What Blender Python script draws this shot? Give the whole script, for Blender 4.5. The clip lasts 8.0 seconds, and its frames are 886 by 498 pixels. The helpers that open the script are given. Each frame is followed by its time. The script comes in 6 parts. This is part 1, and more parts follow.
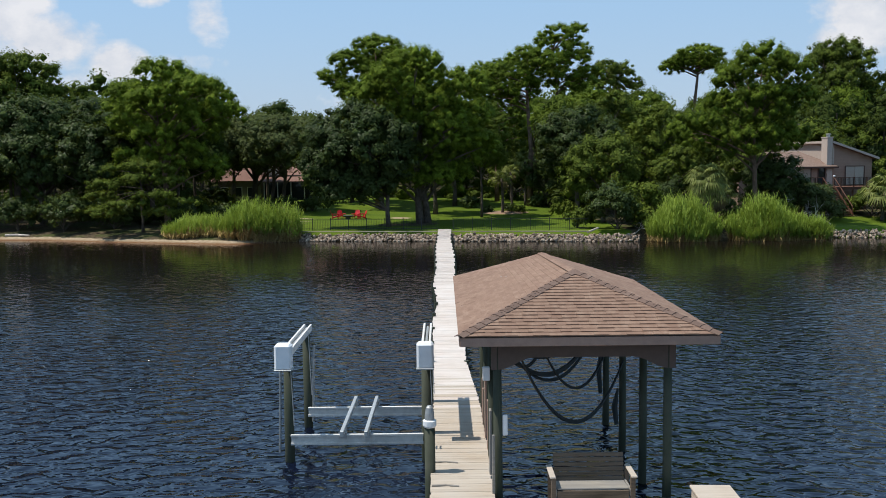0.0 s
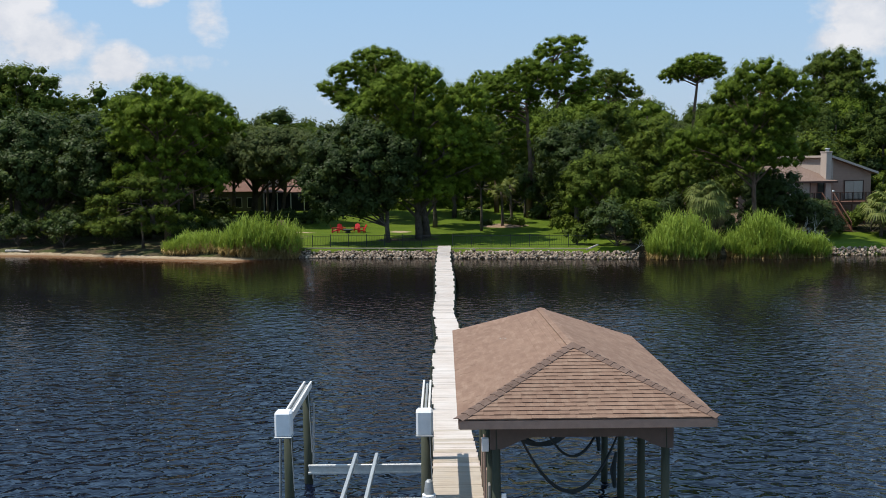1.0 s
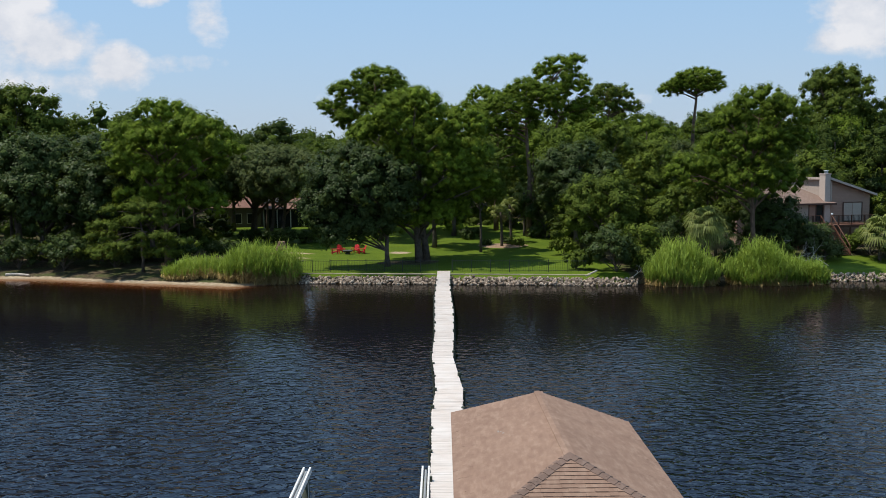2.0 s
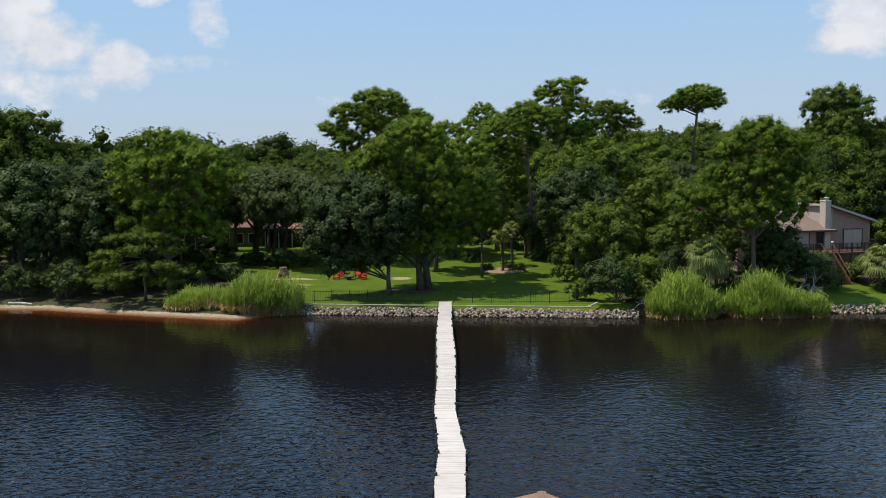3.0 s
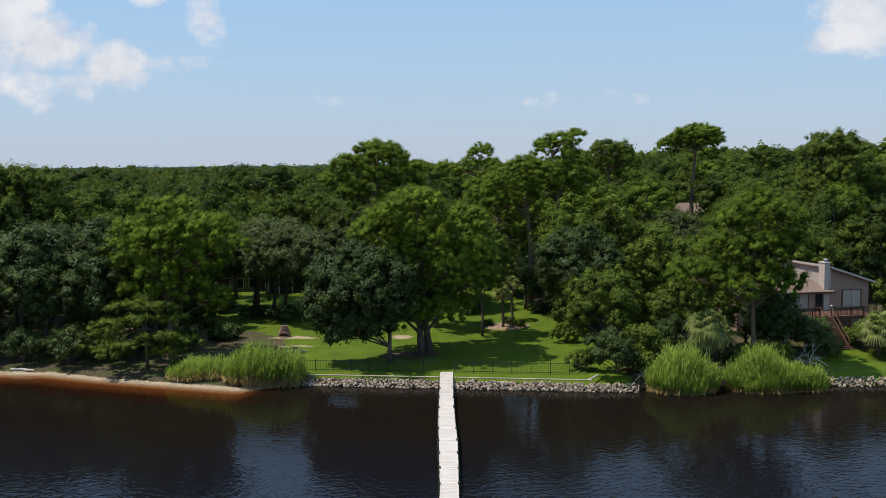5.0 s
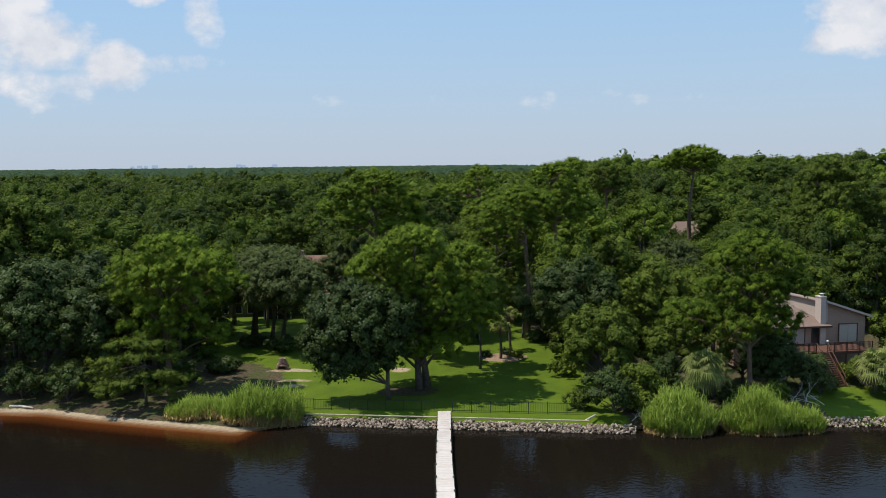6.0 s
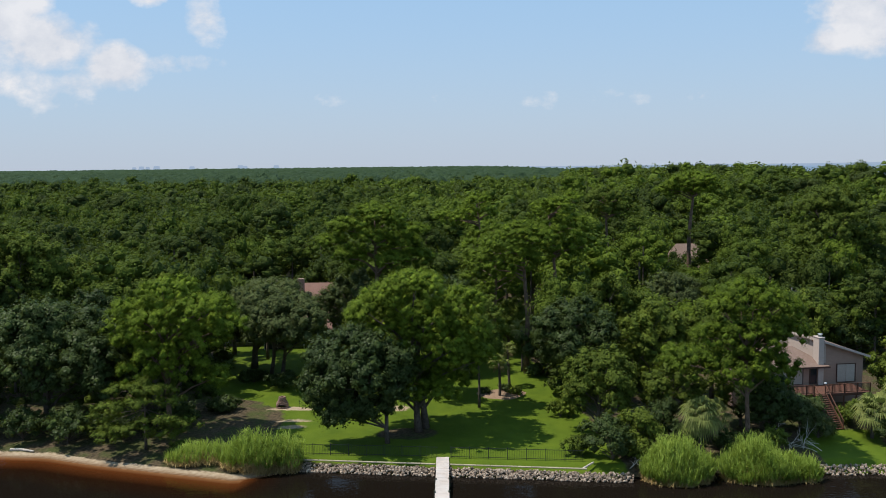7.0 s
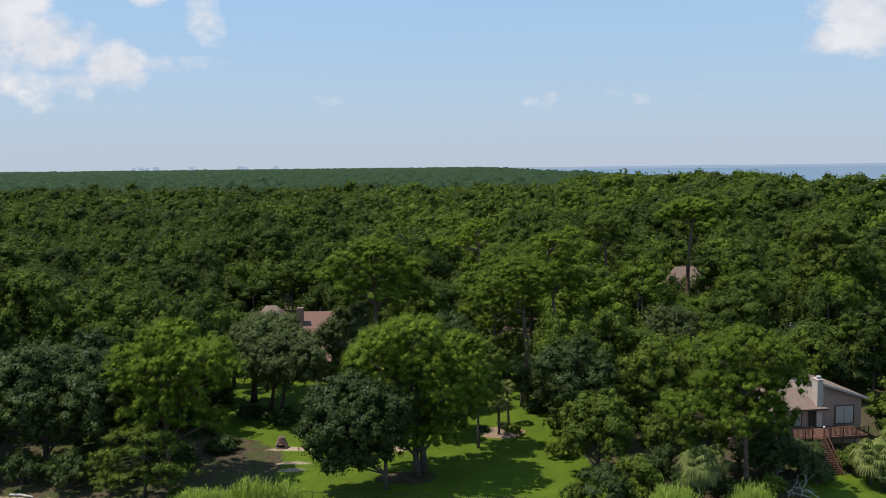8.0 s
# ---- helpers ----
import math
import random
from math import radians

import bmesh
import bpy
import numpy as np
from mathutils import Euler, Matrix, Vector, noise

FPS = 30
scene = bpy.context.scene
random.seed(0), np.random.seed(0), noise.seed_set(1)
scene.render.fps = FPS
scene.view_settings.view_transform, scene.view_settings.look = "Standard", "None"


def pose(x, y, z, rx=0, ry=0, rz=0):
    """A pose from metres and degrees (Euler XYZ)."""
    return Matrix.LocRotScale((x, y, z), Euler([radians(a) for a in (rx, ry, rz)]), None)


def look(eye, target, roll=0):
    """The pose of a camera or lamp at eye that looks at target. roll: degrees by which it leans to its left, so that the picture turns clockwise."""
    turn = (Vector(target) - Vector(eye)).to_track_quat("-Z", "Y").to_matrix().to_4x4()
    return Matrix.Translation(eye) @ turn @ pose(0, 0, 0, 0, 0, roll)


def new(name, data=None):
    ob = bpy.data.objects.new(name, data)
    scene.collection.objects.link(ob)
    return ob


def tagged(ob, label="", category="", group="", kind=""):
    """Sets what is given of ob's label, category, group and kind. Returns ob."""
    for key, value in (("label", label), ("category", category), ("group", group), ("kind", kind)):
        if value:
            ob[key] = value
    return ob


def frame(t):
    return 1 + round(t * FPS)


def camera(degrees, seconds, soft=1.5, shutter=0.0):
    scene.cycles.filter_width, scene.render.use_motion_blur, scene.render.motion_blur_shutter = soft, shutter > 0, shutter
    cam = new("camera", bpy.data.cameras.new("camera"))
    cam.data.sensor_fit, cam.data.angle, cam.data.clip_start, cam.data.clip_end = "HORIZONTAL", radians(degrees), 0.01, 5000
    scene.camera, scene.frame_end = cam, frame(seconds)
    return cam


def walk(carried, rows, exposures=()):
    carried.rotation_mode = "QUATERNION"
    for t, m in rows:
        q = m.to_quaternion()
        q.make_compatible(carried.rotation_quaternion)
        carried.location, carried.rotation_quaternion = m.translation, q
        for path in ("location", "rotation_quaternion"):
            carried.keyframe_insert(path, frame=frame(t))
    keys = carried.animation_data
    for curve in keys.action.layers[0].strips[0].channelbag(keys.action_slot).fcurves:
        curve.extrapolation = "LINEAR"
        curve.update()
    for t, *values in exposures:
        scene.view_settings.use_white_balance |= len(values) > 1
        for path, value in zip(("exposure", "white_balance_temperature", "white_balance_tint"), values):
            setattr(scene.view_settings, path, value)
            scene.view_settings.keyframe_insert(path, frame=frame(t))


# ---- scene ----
cam = camera(52.0, 8.0, soft=0.9)
PITCH, ROLL = -5.323, 0.639
# seconds, x, y, z, yaw
PATH = [
    (0.0, 0.000, 0.000, 7.156, 0.005),
    (0.5, -0.040, 0.035, 7.840, -0.005),
    (1.0, 0.026, 0.019, 8.754, -0.013),
    (1.5, 0.097, 0.062, 9.898, -0.030),
    (3.0, 0.011, 0.067, 14.188, -0.001),
    (3.5, -0.100, 0.148, 15.880, -0.036),
    (4.0, -0.241, 0.129, 17.620, -0.085),
    (4.5, -0.262, 0.293, 19.301, -0.105),
    (6.0, -0.132, 0.395, 24.921, -0.241),
    (6.5, 0.067, 0.455, 27.113, -0.159),
    (7.0, 0.223, 0.491, 29.496, -0.137),
    (7.5, 0.320, 0.636, 31.874, -0.130),
    (8.0, 0.328, 0.823, 34.243, -0.167),
]
walk(cam, [(t, pose(x, y, z, 90 + PITCH, ROLL, yaw)) for t, x, y, z, yaw in PATH])

# ---- light ----
SUN = Vector((-0.405, -0.01, 0.85)).normalized()
SKY_STRENGTH, SUN_STRENGTH, EXPOSURE = 0.148, 4.8, 0.0
scene.view_settings.exposure = EXPOSURE
sun = new("sun", bpy.data.lights.new("sun", "SUN"))
sun.data.energy, sun.data.angle, sun.data.color = SUN_STRENGTH, radians(0.53), (1.0, 0.95, 0.86)
sun.matrix_world = look(SUN * 100, (0, 0, 0))


class Nodes:
    """A short way to write node trees."""

    def __init__(self, tree):
        self.tree = tree
        tree.nodes.clear()

    def put(self, kind, ins=None, **props):
        n = self.tree.nodes.new("ShaderNode" + kind)
        for k, v in props.items():
            if k == "noise_type":
                n.noise_type = v
            elif k == "op":
                n.operation = v
            elif k == "blend":
                n.data_type, n.blend_type = "RGBA", v
            elif k == "name_of":
                n.attribute_name = v
            elif k == "feature":
                n.feature = v
            elif k == "sky":
                n.sky_type = v
            elif k == "clamp":
                n.use_clamp = v
            elif k == "invert":
                n.invert = v
        for k, v in (ins or {}).items():
            s = n.inputs[k]
            if isinstance(v, bpy.types.NodeSocket):
                self.tree.links.new(v, s)
            else:
                s.default_value = v
        return n

    def maths(self, op, a, b=0.0, clamp=False):
        return self.put("Math", {0: a, 1: b}, op=op, clamp=clamp).outputs[0]

    def noise(self, vec, scale, detail=3.0, rough=0.55, dist=0.0):
        return self.put("TexNoise", {"Vector": vec, "Scale": scale, "Detail": detail, "Roughness": rough, "Distortion": dist}).outputs[0]

    def ramp(self, fac, stops):
        n = self.put("ValToRGB", {"Fac": fac})
        e = n.color_ramp.elements
        while len(e) < len(stops):
            e.new(0.5)
        for el, (p, c) in zip(e, stops):
            el.position, el.color = p, (*c, 1) if len(c) == 3 else c
        return n.outputs[0]

    def mix(self, fac, a, b, blend="MIX"):
        n = self.put("Mix", {0: fac}, blend=blend)
        for k, v in ((6, a), (7, b)):
            if isinstance(v, bpy.types.NodeSocket):
                self.tree.links.new(v, n.inputs[k])
            else:
                n.inputs[k].default_value = (*v, 1) if len(v) == 3 else v
        return n.outputs[2]

    def span(self, v, a, b, c=0.0, d=1.0):
        return self.put("MapRange", {0: v, 1: a, 2: b, 3: c, 4: d}).outputs[0]


# ---- world: clear humid sky with a few fair-weather clouds ----
world = bpy.data.worlds.new("world")
scene.world = world
world.use_nodes = True
wn = Nodes(world.node_tree)
sky = wn.put("TexSky", sky="NISHITA")
sky.sun_disc = False
sky.sun_elevation = math.asin(SUN.z)
sky.sun_rotation = math.atan2(SUN.x, SUN.y)
sky.altitude, sky.air_density, sky.dust_density, sky.ozone_density = 0, 1.0, 0.6, 2.5
way = wn.put("TexCoord").outputs["Generated"]
ax = wn.put("SeparateXYZ", {0: way})
ahead = wn.maths("MAXIMUM", ax.outputs[1], 0.05)
su, sv = wn.maths("DIVIDE", ax.outputs[0], ahead), wn.maths("DIVIDE", ax.outputs[2], ahead)
level = wn.maths("SUBTRACT", 1.0, wn.span(ax.outputs[2], 0.0, 0.34), True)
haze = wn.maths("MULTIPLY", wn.maths("POWER", level, 2.2), 0.80)
clear = wn.mix(1.0, sky.outputs[0], (0.88, 0.98, 1.10), "MULTIPLY")
air = wn.mix(haze, wn.mix(0.72, clear, (2.3, 3.9, 5.65)), (3.5, 3.82, 4.42))
# clouds: across, up, half width, half height, weight
CLOUDS = [(-0.472, 0.165, 0.050, 0.048, 1.0), (-0.430, 0.136, 0.056, 0.030, 1.05), (-0.465, 0.095, 0.085, 0.030, 0.62), (-0.352, 0.110, 0.034, 0.024, 1.1),
          (-0.395, 0.092, 0.030, 0.014, 0.7), (-0.300, 0.112, 0.060, 0.012, 0.55), (-0.254, 0.162, 0.020, 0.028, 0.72), (-0.312, 0.184, 0.018, 0.010, 0.8),
          (0.465, 0.165, 0.055, 0.045, 1.0), (0.420, 0.128, 0.026, 0.016, 0.9), (0.490, 0.135, 0.060, 0.024, 0.9),
          (0.13, 0.072, 0.20, 0.010, 0.28), (-0.75, 0.16, 0.12, 0.06, 1.0), (0.75, 0.2, 0.13, 0.06, 1.0)]
cover = None
for cu, cv, cw, ch, cf in CLOUDS:
    du = wn.maths("DIVIDE", wn.maths("SUBTRACT", su, cu), cw)
    dv = wn.maths("DIVIDE", wn.maths("SUBTRACT", sv, cv), ch)
    d2 = wn.maths("ADD", wn.maths("MULTIPLY", du, du), wn.maths("MULTIPLY", dv, dv))
    f = wn.maths("MULTIPLY", wn.maths("SUBTRACT", 1.0, wn.maths("MULTIPLY", d2, 0.45)), cf)
    cover = f if cover is None else wn.maths("MAXIMUM", cover, f)
cco = wn.put("CombineXYZ", {0: su, 1: wn.maths("MULTIPLY", sv, 1.3), 2: 0.0}).outputs[0]
puff, wisp = wn.noise(cco, 19.0, 8, 0.6), wn.noise(cco, 6.0, 3)
thick = wn.maths("ADD", cover, wn.maths("MULTIPLY", wn.maths("SUBTRACT", puff, 0.5), 1.9))
thick = wn.maths("ADD", thick, wn.maths("MULTIPLY", wn.maths("SUBTRACT", wisp, 0.5), 0.35))
alpha = wn.maths("MULTIPLY", wn.span(thick, 0.30, 0.85), 0.86)
white = wn.mix(wn.span(puff, 0.35, 0.65), (4.4, 4.55, 5.0), (5.9, 5.8, 5.9))
above = wn.mix(alpha, air, white)
back = wn.put("Background", {"Color": above, "Strength": SKY_STRENGTH})
wn.put("OutputWorld", {"Surface": back.outputs[0]})


# ---- materials ----
def material(name):
    m = bpy.data.materials.new(name)
    m.use_nodes = True
    return m, Nodes(m.node_tree)


def finish(n, shader):
    n.put("OutputMaterial", {"Surface": shader})


def obj_coords(n):
    return n.put("TexCoord").outputs["Object"]


def world_coords(n):
    return n.put("NewGeometry").outputs["Position"]


def plain(name, col, rough=0.6, metal=0.0, var=0.15, scale=6.0, bump=0.2, fine=60.0, space="world", spec=0.4, depth=0.004):
    """A painted, plastic, metal or plaster surface with two scales of variation."""
    m, n = material(name)
    co = world_coords(n) if space == "world" else obj_coords(n)
    big, small = n.noise(co, scale, 4), n.noise(co, fine, 3)
    f = n.maths("MULTIPLY_ADD", big, 0.65)
    f.node.inputs[2].default_value = 0.0
    f = n.maths("ADD", f, n.maths("MULTIPLY", small, 0.35))
    rnd = n.put("ObjectInfo").outputs["Random"]
    f = n.maths("ADD", f, n.maths("MULTIPLY", n.maths("SUBTRACT", rnd, 0.5), 0.35))
    lo, hi = [c * (1 - var) for c in col], [min(1, c * (1 + var)) for c in col]
    c = n.ramp(f, [(0.25, lo), (0.75, hi)])
    b = n.put("Bump", {"Height": small, "Strength": bump, "Distance": depth})
    p = n.put("BsdfPrincipled", {"Base Color": c, "Roughness": rough, "Metallic": metal, "Specular IOR Level": spec, "Normal": b.outputs[0]})
    finish(n, p.outputs[0])
    return m


def wood(name, col, grey, var=0.3, rough=0.8, stretch=(1.5, 30, 30)):
    """Weathered boards with grain along local x and a tone of its own for each piece."""
    m, n = material(name)
    co = obj_coords(n)
    rnd = n.put("ObjectInfo").outputs["Random"]
    off = n.put("CombineXYZ", {0: n.maths("MULTIPLY", rnd, 37.0), 1: n.maths("MULTIPLY", rnd, 91.0), 2: rnd}).outputs[0]
    mp = n.put("Mapping", {"Vector": co, "Location": off, "Scale": stretch}).outputs[0]
    grain = n.noise(mp, 1.0, 5, 0.65, 0.6)
    blot = n.noise(world_coords(n), 0.9, 4)
    isl = n.put("NewGeometry").outputs["Random Per Island"]
    tone = n.maths("ADD", n.maths("MULTIPLY", rnd, 0.55), n.maths("MULTIPLY", isl, 0.45))
    c = n.mix(n.span(grain, 0.3, 0.7), [v * (1 - var) for v in col], [min(1, v * (1 + var * 0.6)) for v in col])
    c = n.mix(n.span(blot, 0.35, 0.7), c, grey)
    c = n.mix(n.maths("MULTIPLY", n.maths("SUBTRACT", tone, 0.25, True), 0.5), c, [v * 0.6 for v in col])
    b = n.put("Bump", {"Height": grain, "Strength": 0.5, "Distance": 0.006})
    p = n.put("BsdfPrincipled", {"Base Color": c, "Roughness": rough, "Specular IOR Level": 0.25, "Normal": b.outputs[0]})
    finish(n, p.outputs[0])
    return m


def foliage(name, dark, light, gloss=0.65, trans=0.24, patch=0.8, by_tree=False, spec=0.06):
    """Leaves: tone by leaf, by clump and by tree, a waxy surface and light that shines through."""
    m, n = material(name)
    geo = n.put("NewGeometry")
    isl = geo.outputs["Random Per Island"]
    rnd = n.put("Attribute", name_of="tone").outputs["Fac"] if by_tree else n.put("ObjectInfo").outputs["Random"]
    clump = n.noise(geo.outputs["Position"], patch, 3)
    f = n.maths("ADD", n.maths("MULTIPLY", isl, 0.38), n.maths("MULTIPLY", n.span(clump, 0.3, 0.7), 0.62))
    f = n.maths("ADD", f, n.maths("MULTIPLY", n.maths("SUBTRACT", rnd, 0.5), 0.8 if by_tree else 0.25), True)
    mid = [(a + b) / 2 for a, b in zip(dark, light)]
    c = n.ramp(f, [(0.05, dark), (0.5, mid), (0.95, light)])
    if by_tree:
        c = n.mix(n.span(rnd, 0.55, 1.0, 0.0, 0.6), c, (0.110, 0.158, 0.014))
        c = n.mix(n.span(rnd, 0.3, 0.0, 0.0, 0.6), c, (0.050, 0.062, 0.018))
    p = n.put("BsdfPrincipled", {"Base Color": c, "Roughness": gloss, "Specular IOR Level": spec})
    tc = n.mix(0.55, c, (0.16, 0.21, 0.015))
    t = n.put("BsdfTranslucent", {"Color": tc})
    s = n.put("MixShader", {0: trans, 1: p.outputs[0], 2: t.outputs[0]})
    finish(n, s.outputs[0])
    return m


def bark(name, col):
    m, n = material(name)
    co = world_coords(n)
    mp = n.put("Mapping", {"Vector": co, "Scale": (7, 7, 1.6)}).outputs[0]
    v = n.put("TexVoronoi", {"Vector": mp, "Scale": 1.6}).outputs["Distance"]
    g = n.noise(co, 2.0, 5)
    c = n.mix(n.span(v, 0.0, 0.7), [k * 0.45 for k in col], col)
    c = n.mix(n.span(g, 0.4, 0.75), c, [min(1, k * 1.5) for k in col])
    b = n.put("Bump", {"Height": v, "Strength": 0.8, "Distance": 0.05})
    p = n.put("BsdfPrincipled", {"Base Color": c, "Roughness": 0.9, "Specular IOR Level": 0.15, "Normal": b.outputs[0]})
    finish(n, p.outputs[0])
    return m


def shingle_material(name, a, b, c3):
    m, n = material(name)
    rnd = n.put("ObjectInfo").outputs["Random"]
    isl = n.put("NewGeometry").outputs["Random Per Island"]
    co = world_coords(n)
    grit, stain = n.noise(co, 90, 3), n.noise(co, 0.8, 4)
    t = n.maths("FRACT", n.maths("ADD", n.maths("MULTIPLY", rnd, 7.0), n.maths("MULTIPLY", isl, 3.0)))
    mid = [(u + v + w) / 3 for u, v, w in zip(a, b, c3)]
    c = n.mix(0.62, n.ramp(t, [(0.0, a), (0.5, b), (1.0, c3)]), mid)
    c = n.mix(n.maths("MULTIPLY", n.span(grit, 0.35, 0.7), 0.35), c, [v * 0.5 for v in a])
    c = n.mix(n.maths("MULTIPLY", n.span(stain, 0.45, 0.75), 0.25), c, [v * 1.25 for v in b])
    run = n.noise(n.put("Mapping", {"Vector": co, "Scale": (2.4, 0.9, 2.4)}).outputs[0], 2.4, 4, 0.65)
    c = n.mix(n.span(run, 0.5, 0.75, 0.0, 0.5), c, [b[0] * 1.25, b[1] * 1.36, b[2] * 1.4])
    c = n.mix(n.span(run, 0.48, 0.3, 0.0, 0.35), c, [v * 0.8 for v in a])
    bp = n.put("Bump", {"Height": grit, "Strength": 0.4, "Distance": 0.004})
    p = n.put("BsdfPrincipled", {"Base Color": c, "Roughness": 0.92, "Specular IOR Level": 0.2, "Normal": bp.outputs[0]})
    finish(n, p.outputs[0])
    return m


def rock_material():
    """Broken limestone: cream, grey and brown pieces with lichen and pits."""
    m, n = material("broken_limestone")
    co = world_coords(n)
    rnd, isl = n.put("ObjectInfo").outputs["Random"], n.put("NewGeometry").outputs["Random Per Island"]
    t = n.maths("FRACT", n.maths("ADD", n.maths("MULTIPLY", rnd, 5.0), n.maths("MULTIPLY", isl, 3.0)))
    c = n.ramp(t, [(0.0, (0.13, 0.095, 0.07)), (0.35, (0.25, 0.185, 0.138)), (0.7, (0.37, 0.285, 0.215)), (1.0, (0.50, 0.40, 0.31))])
    g, f = n.noise(co, 3.5, 5), n.noise(co, 28, 3)
    c = n.mix(n.span(g, 0.45, 0.7, 0.0, 0.6), c, (0.10, 0.078, 0.055))
    b = n.put("Bump", {"Height": n.maths("ADD", g, n.maths("MULTIPLY", f, 0.4)), "Strength": 0.8, "Distance": 0.05})
    p = n.put("BsdfPrincipled", {"Base Color": c, "Roughness": 0.95, "Specular IOR Level": 0.2, "Normal": b.outputs[0]})
    finish(n, p.outputs[0])
    return m


def ground_material():
    m, n = material("lawn_sand_and_litter")
    co = world_coords(n)
    lawn = n.put("Attribute", name_of="lawn").outputs["Fac"]
    sand = n.put("Attribute", name_of="sand").outputs["Fac"]
    wet = n.put("Attribute", name_of="wet").outputs["Fac"]
    n1, n2, n3 = n.noise(co, 0.35, 5, 0.6), n.noise(co, 3.0, 4), n.noise(co, 40.0, 3)
    grass = n.mix(n.span(n1, 0.3, 0.7), (0.060, 0.100, 0.006), (0.112, 0.160, 0.010))
    grass = n.mix(n.maths("MULTIPLY", n.span(n2, 0.35, 0.7), 0.5), grass, (0.085, 0.132, 0.009))
    grass = n.mix(n.maths("MULTIPLY", n.span(n3, 0.4, 0.8), 0.45), grass, (0.056, 0.084, 0.007))
    litter = n.mix(n.span(n2, 0.35, 0.65), (0.042, 0.032, 0.018), (0.115, 0.085, 0.050))
    litter = n.mix(n.maths("MULTIPLY", n.span(n1, 0.46, 0.6), 0.6), litter, (0.048, 0.075, 0.013))
    sandc = n.mix(n.span(n2, 0.3, 0.7), (0.30, 0.22, 0.14), (0.46, 0.36, 0.25))
    sandc = n.mix(n.maths("MULTIPLY", n.span(n3, 0.3, 0.8), 0.3), sandc, (0.30, 0.23, 0.14))
    sandc = n.mix(wet, sandc, (0.13, 0.055, 0.018))
    edge = n.maths("SUBTRACT", n.maths("ADD", n1, n.maths("MULTIPLY", n2, 0.5)), 0.75)
    fl = n.span(n.maths("ADD", lawn, n.maths("MULTIPLY", edge, 0.9)), 0.40, 0.60)
    fs = n.span(n.maths("ADD", sand, n.maths("MULTIPLY", edge, 0.6)), 0.40, 0.60)
    c = n.mix(fs, n.mix(fl, litter, grass), sandc)
    b = n.put("Bump", {"Height": n.maths("ADD", n3, n2), "Strength": 0.7, "Distance": 0.06})
    p = n.put("BsdfPrincipled", {"Base Color": c, "Roughness": 0.9, "Specular IOR Level": 0.15, "Normal": b.outputs[0]})
    finish(n, p.outputs[0])
    return m


def water_material():
    """Dark tannin water: calm in the lee of the shore, wind ripples further out."""
    m, n = material("tannin_water")
    co = world_coords(n)
    sx = n.put("SeparateXYZ", {0: co})
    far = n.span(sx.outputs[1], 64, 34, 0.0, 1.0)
    gust = n.noise(n.put("Mapping", {"Vector": co, "Scale": (0.055, 0.03, 1)}).outputs[0], 1.0, 3)
    amp = n.maths("MULTIPLY", n.maths("POWER", far, 1.4), n.span(gust, 0.32, 0.62, 0.5, 1.25))
    amp = n.maths("MULTIPLY", amp, n.span(sx.outputs[1], 15, 38, 0.5, 1.0))
    amp = n.maths("ADD", amp, 0.05)
    r1 = n.noise(n.put("Mapping", {"Vector": co, "Scale": (0.7, 1.3, 1), "Rotation": (0, 0, 0.3)}).outputs[0], 1.2, 2.5, 0.5, 0.6)
    r2 = n.noise(n.put("Mapping", {"Vector": co, "Scale": (0.85, 1.15, 1), "Rotation": (0, 0, -0.3)}).outputs[0], 2.1, 1.6, 0.5, 0.6)
    swell = n.noise(co, 0.22, 2)
    h = n.maths("ADD", n.maths("MULTIPLY", r1, 0.12), n.maths("MULTIPLY", r2, 0.26))
    h = n.maths("ADD", n.maths("MULTIPLY", h, amp), n.maths("MULTIPLY", swell, 0.02))
    b = n.put("Bump", {"Height": h, "Strength": 1.0, "Distance": 1.0})
    shallow = n.put("Attribute", name_of="shallow").outputs["Fac"]
    c = n.ramp(shallow, [(0.0, (0.0085, 0.0062, 0.0045)), (0.5, (0.014, 0.0055, 0.0025)), (0.86, (0.075, 0.022, 0.006)), (0.97, (0.17, 0.075, 0.03)), (1.0, (0.30, 0.17, 0.09))])
    # offshore, the blue of reflected sky is mixed into the body colour
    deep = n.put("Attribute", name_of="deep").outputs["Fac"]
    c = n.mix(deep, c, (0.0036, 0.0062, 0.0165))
    # paler sky blue painted into the bay's base colour
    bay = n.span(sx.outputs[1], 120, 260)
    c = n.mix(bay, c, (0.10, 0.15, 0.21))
    # IOR falls towards the shore to weaken reflections there
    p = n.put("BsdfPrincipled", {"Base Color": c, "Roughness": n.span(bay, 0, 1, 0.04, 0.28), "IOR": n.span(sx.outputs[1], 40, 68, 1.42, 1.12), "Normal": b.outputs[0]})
    finish(n, p.outputs[0])
    return m


def siding_material(name, col):
    m, n = material(name)
    co = world_coords(n)
    z = n.put("SeparateXYZ", {0: co}).outputs[2]
    lap = n.maths("FRACT", n.maths("MULTIPLY", z, 6.0))
    g = n.noise(co, 1.5, 4)
    c = n.mix(n.span(g, 0.3, 0.7), [v * 0.88 for v in col], col)
    b = n.put("Bump", {"Height": lap, "Strength": 0.5, "Distance": 0.02})
    p = n.put("BsdfPrincipled", {"Base Color": c, "Roughness": 0.7, "Normal": b.outputs[0]})
    finish(n, p.outputs[0])
    return m


def glass_material():
    m, n = material("window_glass")
    p = n.put("BsdfPrincipled", {"Base Color": (0.02, 0.025, 0.03, 1), "Roughness": 0.04, "Specular IOR Level": 0.6})
    finish(n, p.outputs[0])
    return m


